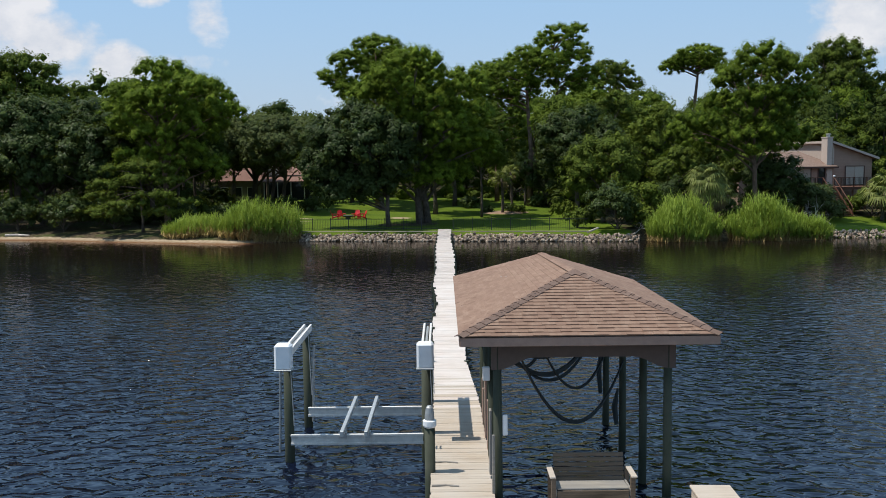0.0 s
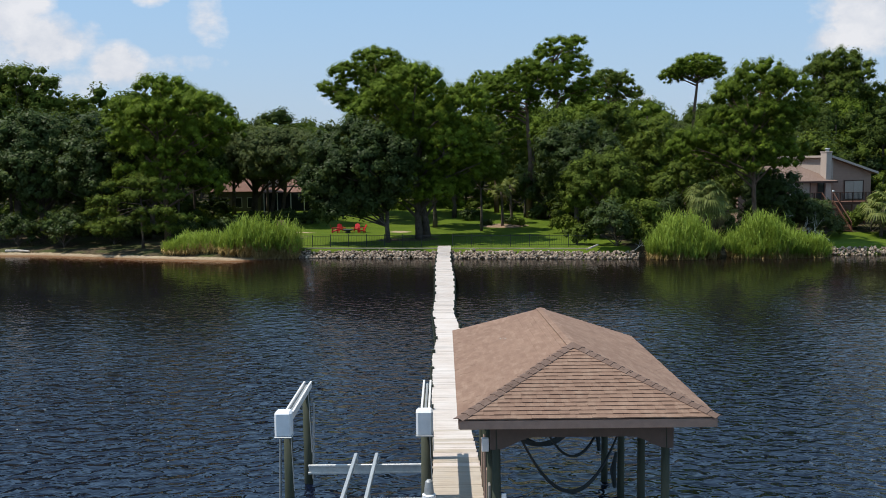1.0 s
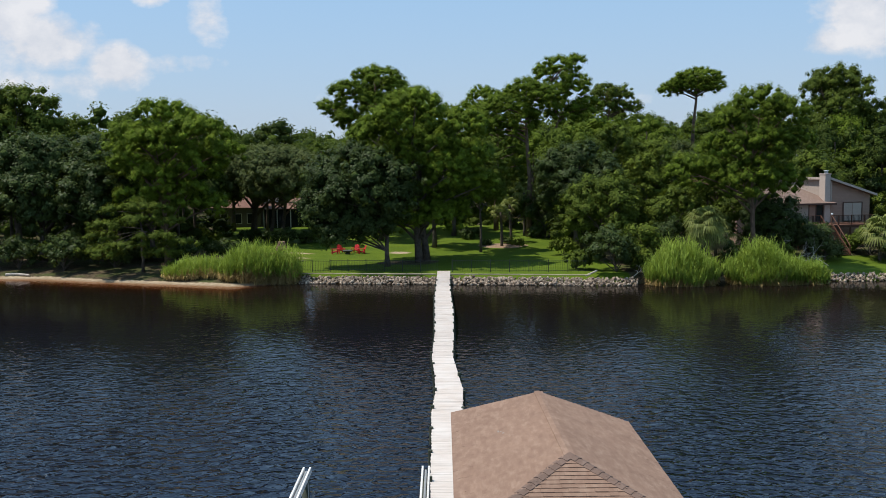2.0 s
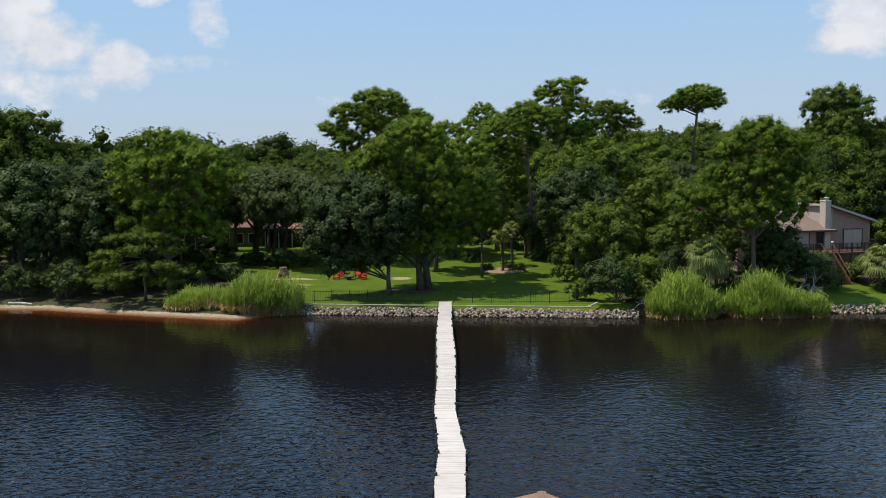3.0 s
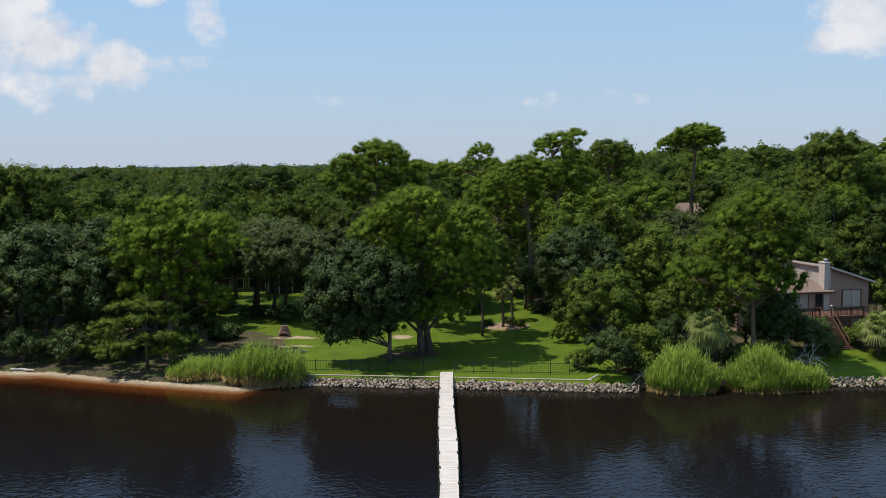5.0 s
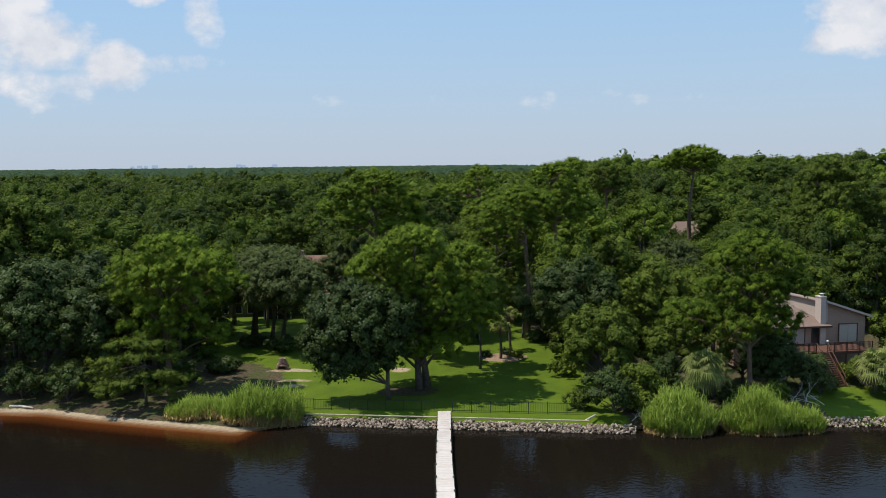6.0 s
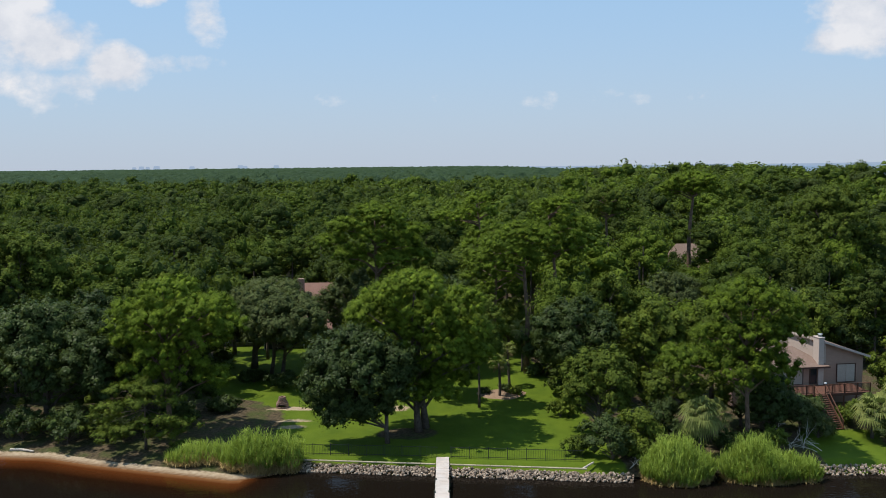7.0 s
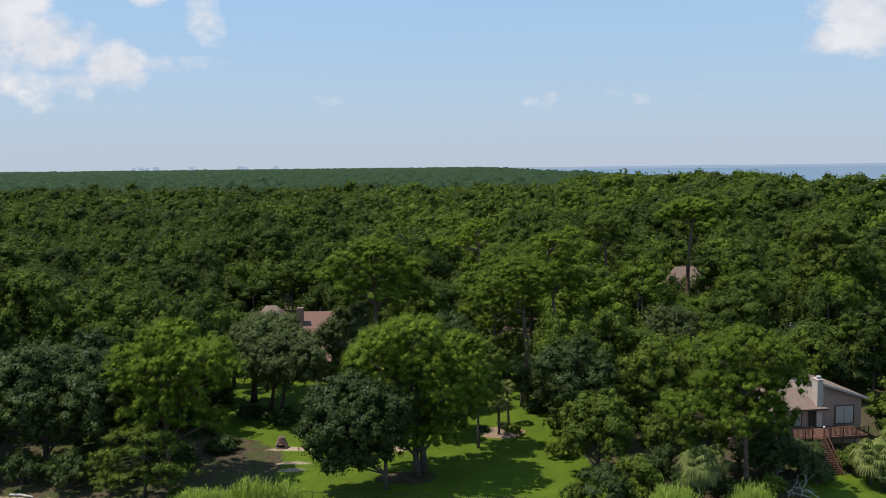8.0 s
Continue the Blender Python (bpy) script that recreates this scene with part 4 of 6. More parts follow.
def make_lobes(rng, kind, R, z0, z1, n, shift=(0, 0)):
    """Lobes of a crown between z0 and z1 with radius R."""
    n = int(n * 1.35) if kind == "oak" else n
    lobes = []
    zc, hz = (z0 + z1) / 2, (z1 - z0) / 2
    for i in range(n):
        a = 2.4 * i + rng.uniform(-0.5, 0.5)
        if kind == "pine":
            u = (i + 0.5) / n
            z = z0 + (z1 - z0) * (0.12 + 0.80 * u)
            reach = R * (0.80 * math.sqrt(max(0.05, 1 - max(0, u - 0.35) ** 2 * 2.1))) * rng.uniform(0.55, 1.0)
            if u > 0.9:
                reach *= 0.3
            r = R * rng.uniform(0.24, 0.36)
            lobes.append((shift[0] + math.cos(a) * reach, shift[1] + math.sin(a) * reach, z, r, r, r * rng.uniform(0.7, 0.9)))
        elif kind == "umbrella":
            ring = math.sqrt((i + 0.3) / n)
            z = z1 - (z1 - z0) * (0.25 + 0.5 * ring ** 2) + rng.uniform(-0.3, 0.3)
            r = R * rng.uniform(0.30, 0.42)
            lobes.append((shift[0] + math.cos(a) * R * ring * 0.72, shift[1] + math.sin(a) * R * ring * 0.72, z, r, r, r * rng.uniform(0.6, 0.75)))
        else:
            u = -0.75 + 1.6 * (i + 0.5) / n
            ring = math.sqrt(max(0.08, 1 - u * u)) * rng.uniform(0.48, 0.80)
            r = rng.uniform(0.28, 0.43)
            if u > 0.6:
                ring *= 0.6
            lobes.append((shift[0] + math.cos(a) * R * ring, shift[1] + math.sin(a) * R * ring, zc + hz * u * 0.62, R * r, R * r, max(hz * r * 0.95, R * r * 0.6)))
    return lobes


def limb_path(a, b, rng, sag):
    a, b = Vector(a), Vector(b)
    mid = a.lerp(b, 0.5) + Vector((rng.uniform(-0.3, 0.3), rng.uniform(-0.3, 0.3), sag))
    return [a, a.lerp(mid, 0.55), mid, mid.lerp(b, 0.6), b]


def tree(x, y, kind, R, z0, z1, n, leaves, barkm, label, seed, trunk=0.28, leaf=0.30, clump=0.75, per=22, density=0.62, shift=(0, 0), stems=((0, 0),), slim=0.55, name="tree", more=(), lean=0.8, pads=(), flat=0.62):
    """A tree at (x, y) whose crown lies between heights z0 and z1."""
    rng = np.random.default_rng(seed)
    g = grade(x, y)
    t = thing(name, pose(x, y, g - 0.1), label, "tree")
    lobes = (pad_lobes(rng, x, y, g, pads, flat) if pads else make_lobes(rng, kind, R, z0 - g, z1 - g, n, shift)) + [tuple(l) for l in more]
    wood_g = Geo()
    top = (z0 - g) + (z1 - z0) * (0.75 if kind != "oak" else 0.5)
    for sx, sy in stems:
        pts = [(sx, sy, 0)]
        for k in range(1, 6):
            u = k / 5
            pts.append((sx * (1 - 0.3 * u) + shift[0] * u * lean + rng.uniform(-1, 1) * 0.03 * top * u, sy * (1 - 0.3 * u) + shift[1] * u * lean + rng.uniform(-1, 1) * 0.03 * top * u, top * u))
        wood_g.tube(pts, [trunk * 1.35, trunk, trunk * 0.88, trunk * 0.72, trunk * 0.52, trunk * 0.28], 9)
        for i, l in enumerate(lobes[::1]):
            if len(stems) > 1 and (i % len(stems)) != [s for s in stems].index((sx, sy)):
                continue
            h = max((z0 - g) * 0.75, min(top * 0.97, l[2] - R * (0.25 if kind != "oak" else 0.55)))
            u = min(1, h / top)
            k = min(4, int(u * 5))
            base = Vector(pts[k]).lerp(Vector(pts[k + 1]), u * 5 - k) if k < 5 else Vector(pts[5])
            path = limb_path(base, (l[0], l[1], l[2] - l[5] * 0.2), rng, R * 0.05)
            r0 = trunk * (0.42 if kind != "oak" else 0.5)
            wood_g.tube(path, [r0, r0 * 0.8, r0 * 0.6, r0 * 0.42, r0 * 0.2], 6, False)
            for q in range(2):
                e = Vector(rng.normal(size=3)).normalized()
                wood_g.tube([path[3], path[3] + Vector((e.x * l[3] * 0.7, e.y * l[4] * 0.7, abs(e.z) * l[5] * 0.8))], [r0 * 0.32, r0 * 0.1], 4, False)
    part("trunk", wood_g, barkm, t, smooth=True)
    P, N, A, TV, TT = crown_points(rng, lobes, int(per * 1.9), clump, density, 0.75 if kind != "oak" else 0.95, 0.45, leaves is L_PINE)
    V = leaf_tris(P, N, rng, leaf * 1.0, slim * 0.62, A) if leaves is L_PINE else leaf_tris(P, N, rng, leaf * 0.82, slim * 1.25)
    me = leaf_mesh("crown", V, TV, TT)
    me.materials.append(leaves)
    me.materials.append(TUFT[leaves])
    part("crown", me, leaves, t)
    return t


PK = dict(leaf=0.27, slim=0.42, clump=0.56, per=22)
# trees on and round the lawn
tree(-2.5, 95.9, "oak", 7.4, 4.0, 19.4, 21, L_PINE, M_BARK, "large spreading tree with a bright green dome crown on the lawn", 1, 0.36, 0.26, 0.56, 22, 0.8, (-1.0, 0), ((0, 0), (0.75, 1.2)), 0.42,
     pads=[(-2.7, 16.8, 3.8), (-7.4, 14.2, 3.0), (1.6, 15.1, 2.9), (-5.2, 11.8, 3.3), (0.8, 11.0, 3.3), (-5.6, 16.0, 2.7), (-1.0, 13.4, 3.5), (3.5, 12.4, 2.3), (-8.4, 11.2, 2.3), (3.8, 9.4, 2.3)],
     more=[(-3.6, 0.5, 5.0, 2.8, 2.6, 2.0), (2.8, 1.2, 5.2, 2.8, 2.6, 2.0), (0.4, 3.6, 5.2, 2.8, 2.6, 2.2), (4.4, 0.4, 7.4, 2.4, 2.4, 2.0), (-0.5, -1.5, 6.6, 3.0, 2.6, 2.0), (-1.6, -2.4, 4.7, 2.5, 2.0, 1.5), (1.6, -2.0, 4.9, 2.4, 2.0, 1.5)])
tree(-5.6, 92.0, "oak", 4.9, 3.2, 14.4, 16, L_MAG, M_BARK, "dense dark-leaved broadleaf tree on the lawn", 2, 0.22, 0.32, 0.7, 22, 0.75, (-2.2, -0.6), lean=0.12, more=[(-6.0, -0.6, 4.5, 2.1, 2.1, 1.7), (-3.4, -2.0, 4.3, 2.2, 2.0, 1.6), (-6.6, -0.4, 6.0, 2.4, 2.4, 2.4), (-6.2, -0.2, 9.0, 2.2, 2.2, 2.2), (-1.2, -1.4, 4.0, 2.0, 1.8, 1.4), (-4.6, -1.4, 3.4, 2.2, 1.8, 1.5)])
tree(-9.0, 126, "umbrella", 8.6, 15.5, 24.8, 24, L_PINE, M_BARKP, "tall pine with a broad domed crown behind the lawn", 3, 0.36, **PK, density=1.0,
     pads=[(-7.9, 22.4, 4.0), (-12.6, 21.2, 2.6), (-3.4, 20.8, 2.1), (-15.0, 19.3, 2.0), (-9.4, 19.6, 2.8), (-4.7, 19.0, 2.6), (-12.0, 17.4, 2.6), (-6.6, 16.8, 2.6), (-2.8, 17.2, 2.0)])
tree(11.4, 120, "pine", 6.0, 13, 23.0, 30, L_PINE, M_BARKP, "tall pine with open tufted crown beside the lawn", 4, 0.34, **PK, density=0.7,
     pads=[(7.7, 18.8, 3.2), (10.3, 20.6, 2.7), (12.3, 20.0, 2.6), (7.6, 16.2, 2.8), (11.2, 17.2, 2.3), (5.2, 17.4, 2.0)])
tree(15.2, 123, "pine", 6.0, 14, 25.6, 30, L_PINE, M_BARKP, "tall pine with high open pads of needles beside the lawn", 55, 0.32, **PK, density=0.66,
     pads=[(14.6, 23.6, 2.9), (17.8, 25.0, 1.6), (17.5, 21.5, 2.9), (16.5, 18.5, 2.7), (14.0, 20.6, 2.6), (19.0, 18.8, 2.3)])
tree(7.6, 129, "pine", 5.2, 9.5, 21.8, 18, L_PINE, M_BARKP, "tall pine with open tufted crown behind the lawn", 5, 0.28, **PK, density=0.6)
tree(6.7, 161, "pine", 4.8, 15.0, 25.0, 18, L_PINE, M_BARKP, "tall slim pine in the woods behind the lawn", 6, 0.28, **PK, density=0.6, pads=[(6.7, 23.2, 2.6), (5.0, 21.4, 1.9), (8.4, 21.2, 1.9), (0.7, 20.6, 2.3), (3.4, 20.2, 2.0)])
tree(46.2, 168, "umbrella", 6.4, 22.6, 28.4, 18, L_PINE, M_BARKP, "umbrella-shaped pine standing high over the woods", 7, 0.42, **PK, density=1.05, flat=0.46,
     pads=[(45.6, 26.2, 4.4), (49.9, 25.2, 2.1), (42.1, 24.8, 2.3), (47.8, 25.6, 2.6), (43.8, 25.6, 2.6)])
tree(30.5, 165, "pine", 5.5, 17, 26, 12, L_OAK, M_BARKP, "dark tall pine standing over the woods", 8, 0.34, leaf=0.3, clump=0.6, density=0.7, pads=[(29.0, 23.8, 2.6), (32.2, 23.3, 2.7), (30.5, 21.4, 2.5), (27.4, 21.4, 1.8), (33.8, 21.2, 2.0)])
tree(30.5, 88.8, "oak", 5.2, 4.5, 19.0, 18, L_PINE, M_BARKP, "leaning pine with a full yellow-green crown near the bank", 9, 0.25, **PK, density=0.8, shift=(-0.5, 0),
     pads=[(29.7, 16.6, 2.9), (27.9, 15.2, 1.7), (32.8, 15.9, 2.2), (33.6, 13.2, 2.5), (30.4, 12.8, 2.9), (26.8, 12.9, 1.7), (28.3, 9.8, 3.1), (24.3, 10.6, 2.4), (32.4, 9.6, 2.5)])
tree(61, 141, "oak", 5.2, 8, 26.9, 15, L_OAK, M_BARK, "tall narrow ivy-clad tree over the neighbouring house", 10, 0.34, 0.32, 0.62, 18, 0.75, flat=0.85,
     pads=[(59.7, 23.4, 3.0), (57.3, 22.5, 1.7), (62.2, 21.9, 3.1), (60.7, 18.2, 4.6), (66.0, 17.8, 3.5), (59.5, 13.6, 4.2), (64.0, 13.2, 3.8)])
tree(66.5, 146, "oak", 4.6, 8, 22, 11, L_OAK, M_BARK, "tall narrow dark tree at the wood's edge", 11, 0.3, 0.38, 0.75, 16, 0.55)
tree(-29.1, 95.7, "oak", 6.8, 5.8, 18.6, 19, L_PINE, M_BARKP, "broad pine with low drooping branches near the beach", 12, 0.29, **PK, density=0.8,
     pads=[(-28.2, 16.9, 2.7), (-31.8, 14.8, 2.4), (-25.3, 15.1, 2.9), (-22.9, 13.2, 1.9), (-28.9, 13.6, 3.6), (-32.6, 11.8, 2.1), (-25.2, 12.0, 2.7), (-29.4, 10.4, 2.4), (-33.6, 13.2, 1.7)], more=[(-2.6, -1.6, 7.2, 2.5, 2.0, 1.3), (2.6, -1.4, 7.8, 2.5, 2.0, 1.4), (4.6, 0.4, 6.4, 2.2, 2.0, 1.2)])
tree(-25.9, 124.5, "oak", 6.6, 5.2, 15.2, 15, L_GREY, M_BARK, "grey-green live oak with forked trunk on the upper lawn", 13, 0.42, 0.34, 0.75, 20, 0.6, (1.0, -3))
tree(-21.0, 118.7, "oak", 5.8, 5.4, 14.4, 14, L_GREY, M_BARK, "grey-green live oak with leaning trunks on the upper lawn", 14, 0.26, 0.34, 0.75, 20, 0.6, (1.5, -4), ((0, 0), (-1.6, 0.4)))
tree(-44.5, 101, "oak", 6.6, 1.8, 16.4, 16, L_MAG, M_BARK, "dense dark broadleaf tree at the back of the beach", 15, 0.36, 0.34, 0.75, 20, 0.6)
tree(-53, 113.5, "oak", 5.8, 6, 23.6, 15, L_OAK, M_BARK, "tall dark broadleaf tree behind the beach", 16, 0.36, 0.36, 0.75, 18, 0.55)
tree(-48.5, 117, "oak", 5.6, 6, 19.2, 13, L_OAK, M_BARK, "broadleaf tree in the woods behind the beach", 17, 0.32, 0.36, 0.75, 18, 0.5)
tree(-37.5, 99.5, "oak", 5.4, 2.0, 15.4, 14, L_MAG, M_BARK, "dark broadleaf tree shading the beach", 18, 0.3, 0.34, 0.75, 20, 0.6)
tree(-36, 112, "oak", 6.0, 5, 17.6, 13, L_OAK, M_BARK, "broadleaf tree behind the beach pine", 19, 0.32, 0.36, 0.75, 18, 0.5)
tree(-52, 97.5, "oak", 5.0, 1.5, 13.5, 12, L_MAG, M_BARK, "dark broadleaf tree leaning over the beach", 20, 0.3, 0.34, 0.75, 20, 0.55)
tree(-59, 104, "oak", 6.2, 3.0, 18.5, 13, L_OAK, M_BARK, "dark broadleaf tree beside the beach", 21, 0.3, 0.36, 0.75, 18, 0.5)
tree(16.6, 94.5, "oak", 4.6, 1.6, 10.9, 13, L_OAK, M_BARK, "rounded broadleaf tree at the lawn's edge", 22, 0.22, 0.30, 0.62, 22, 0.75)
tree(15.6, 106, "oak", 5.0, 2.5, 15.0, 13, L_MAG, M_BARK, "dark broadleaf tree at the lawn's edge", 23, 0.28, 0.33, 0.7, 20, 0.62)
tree(21.5, 113, "oak", 5.0, 4, 16.8, 12, L_OAK, M_BARK, "broadleaf tree behind the lawn's edge", 24, 0.28, 0.34, 0.7, 18, 0.58)
tree(32.4, 126, "oak", 5.0, 4.5, 15.6, 14, L_GREY, M_BARK, "brownish-green oak behind the bank pine", 25, 0.28, 0.32, 0.65, 20, 0.7)
tree(24.6, 105, "oak", 4.2, 3.0, 14.8, 13, L_OAK, M_BARK, "broadleaf tree beside the bank pine", 56, 0.26, 0.32, 0.65, 20, 0.6)
tree(4.4, 105, "oak", 3.6, 4.6, 15.6, 14, L_OAK, M_BARK, "slim dark tree beside the large lawn tree", 57, 0.14, 0.3, 0.6, 20, 0.7)
tree(16.6, 86.3, "oak", 2.9, 0.9, 5.6, 10, L_MAG, M_BARK, "low dark shrubby tree overhanging the rocks", 26, 0.12, 0.26, 0.5, 22, 0.9, (-0.6, -0.5))
tree(22.0, 91.0, "oak", 3.0, 0.9, 6.0, 11, L_MAG, M_BARK, "dark bushy tree behind the reeds", 60, 0.14, 0.28, 0.55, 20, 0.8)
tree(19.4, 88.5, "oak", 2.5, 1.0, 5.6, 10, L_OAK, M_BARK, "bushy tree behind the reeds", 27, 0.14, 0.28, 0.55, 22, 0.8)
tree(60.3, 133, "oak", 3.7, 5, 12.6, 12, L_LIGHT, M_BARK, "fresh light-green tree behind the neighbouring house", 28, 0.24, 0.34, 0.65, 20, 0.75)
tree(54.5, 119, "oak", 4.2, 3, 11.0, 11, L_MAG, M_BARK, "dark broadleaf tree behind the neighbouring house", 58, 0.24, 0.34, 0.65, 20, 0.65)
tree(47.5, 119, "oak", 4.4, 3, 13.2, 11, L_OAK, M_BARK, "broadleaf tree behind the neighbouring house", 29, 0.24, 0.36, 0.7, 18, 0.55)
tree(33.6, 92.5, "oak", 3.4, 1.0, 8.6, 12, L_MAG, M_BARK, "dark shrubby tree below the neighbouring deck", 30, 0.14, 0.28, 0.55, 22, 0.8)
tree(37.4, 93.2, "oak", 2.3, 1.4, 5.2, 8, L_GREY, M_BARK, "grey-green bush below the neighbouring deck", 31, 0.1, 0.25, 0.5, 22, 0.8)
tree(38.9, 94.4, "oak", 1.7, 1.4, 5.4, 8, L_MAG, M_BARK, "dark bush before the neighbouring deck", 47, 0.1, 0.26, 0.5, 22, 0.8)
tree(38.7, 91.6, "oak", 1.8, 1.2, 3.6, 8, L_GREY, M_BARK, "grey-green bush on the neighbouring bank", 48, 0.08, 0.24, 0.45, 22, 0.8)
tree(32.0, 95.5, "oak", 3.2, 2.0, 9.0, 11, L_OAK, M_BARK, "bushy tree between the bank pine and the house", 49, 0.16, 0.3, 0.6, 20, 0.7)
tree(44.4, 94.0, "oak", 2.4, 1.4, 4.6, 9, L_OAK, M_BARK, "green bush beside the deck stairs", 32, 0.1, 0.26, 0.5, 22, 0.8)
tree(45.6, 88.5, "oak", 2.6, 1.0, 4.2, 8, L_MAG, M_BARK, "dark bush on the neighbouring bank", 33, 0.1, 0.26, 0.5, 22, 0.8)
tree(24.5, 95, "oak", 3.6, 2.0, 9.5, 11, L_OAK, M_BARK, "bushy tree behind the palms on the bank", 34, 0.18, 0.3, 0.6, 20, 0.7)
tree(1.5, 122, "oak", 5.0, 4.5, 15.5, 12, L_MAG, M_BARK, "dark broadleaf tree behind the lawn tree", 35, 0.28, 0.36, 0.7, 18, 0.55)
tree(-8, 118, "oak", 5.0, 4.0, 14.5, 12, L_OAK, M_BARK, "broadleaf tree behind the lawn trees", 36, 0.28, 0.36, 0.7, 18, 0.5)
tree(-1.0, 110, "oak", 4.2, 4.0, 13.5, 11, L_MAG, M_BARK, "dark broadleaf tree standing behind the lawn tree", 37, 0.25, 0.34, 0.7, 18, 0.55)
tree(56, 104, "oak", 5.0, 2.5, 12.0, 11, L_OAK, M_BARK, "broadleaf tree beside the neighbouring house", 38, 0.26, 0.34, 0.7, 18, 0.55)
tree(52.6, 103, "oak", 3.2, 1.4, 8.6, 11, L_OAK, M_BARK, "bushy green tree at the neighbouring house's corner", 59, 0.18, 0.3, 0.6, 20, 0.7)
tree(50.5, 95, "oak", 3.6, 1.5, 7.8, 10, L_OAK, M_BARK, "bushy tree beside the neighbouring deck", 39, 0.2, 0.3, 0.6, 20, 0.65)
tree(32, 106, "oak", 4.5, 3, 14.5, 11, L_OAK, M_BARK, "broadleaf tree beside the neighbouring house", 40, 0.26, 0.34, 0.7, 18, 0.55)
tree(-30.4, 91.6, "umbrella", 1.5, 6.4, 8.4, 4, L_OAK, M_BARK, "feathery green young cedar with drooping boughs at the beach", 54, 0.13, 0.24, 0.5, 20, 1.15, slim=0.4,
     more=[(math.cos(a) * r, math.sin(a) * r - 0.2, z, 2.0, 1.4, 0.5) for a, r, z in ((3.0, 4.4, 3.6), (3.5, 3.2, 4.9), (4.4, 2.4, 2.9), (5.4, 2.9, 3.8), (6.1, 4.2, 3.1), (0.1, 2.9, 5.2), (3.2, 2.2, 6.4), (2.9, 5.0, 2.3), (4.9, 1.7, 5.5), (5.9, 2.4, 2.2), (3.7, 3.9, 2.2), (5.2, 1.3, 6.7), (6.2, 1.6, 6.4))])
for bx, by, bR, bz, bm, bs in ((-34.5, 95.0, 2.6, 4.2, L_MAG, 61), (-39.5, 94.2, 2.9, 4.8, L_MAG, 62), (-44.8, 95.4, 2.8, 4.4, L_MAG, 63), (-50.0, 94.0, 2.8, 4.6, L_MAG, 64), (-29.5, 99.5, 2.6, 3.8, L_MAG, 65), (-25.5, 104.5, 1.9, 2.8, L_MAG, 66)):
    tree(bx, by, "oak", bR, 0.9, bz, 9, bm, M_BARK, "dark bushy undergrowth in the shade behind the beach", bs, 0.09, 0.28, 0.6, 18, 0.75, name="bush")
tree(-17.6, 131.2, "oak", 2.8, 2.2, 7.4, 10, L_MAG, M_BARK, "dark bushy tree before the porch", 68, 0.16, 0.32, 0.65, 18, 0.65)
tree(-25.0, 129.4, "oak", 3.3, 7.6, 14.6, 11, L_GREY, M_BARK, "green tree before the half hidden house", 69, 0.2, 0.34, 0.7, 18, 0.6)

tree(1.6, 129.5, "oak", 3.6, 2.2, 11.5, 11, L_MAG, M_BARK, "dark broadleaf tree closing the lawn's far end", 51, 0.24, 0.34, 0.7, 18, 0.6)
tree(9.8, 131.5, "oak", 4.0, 1.8, 10.5, 11, L_OAK, M_BARK, "broadleaf tree closing the lawn's far end", 52, 0.24, 0.34, 0.7, 18, 0.6)
tree(13.6, 119.5, "oak", 3.4, 1.6, 8.6, 10, L_MAG, M_BARK, "dark bushy tree at the lawn's far corner", 53, 0.2, 0.32, 0.65, 18, 0.6)

tree(-30.5, 132.5, "oak", 5.0, 6.0, 14.2, 11, L_OAK, M_BARK, "broadleaf tree before the half hidden house", 41, 0.28, 0.36, 0.7, 18, 0.5)
tree(-13.2, 131, "oak", 5.0, 4.5, 15.2, 11, L_GREY, M_BARK, "grey-green oak before the half hidden house", 42, 0.28, 0.36, 0.7, 18, 0.5)
tree(-33.5, 104.5, "oak", 5.2, 3.0, 14.5, 12, L_OAK, M_BARK, "broadleaf tree shading the ground behind the beach", 44, 0.28, 0.36, 0.7, 18, 0.5)
tree(-40.5, 108, "oak", 5.4, 3.0, 16.5, 12, L_MAG, M_BARK, "dark broadleaf tree behind the beach", 45, 0.28, 0.36, 0.7, 18, 0.5)


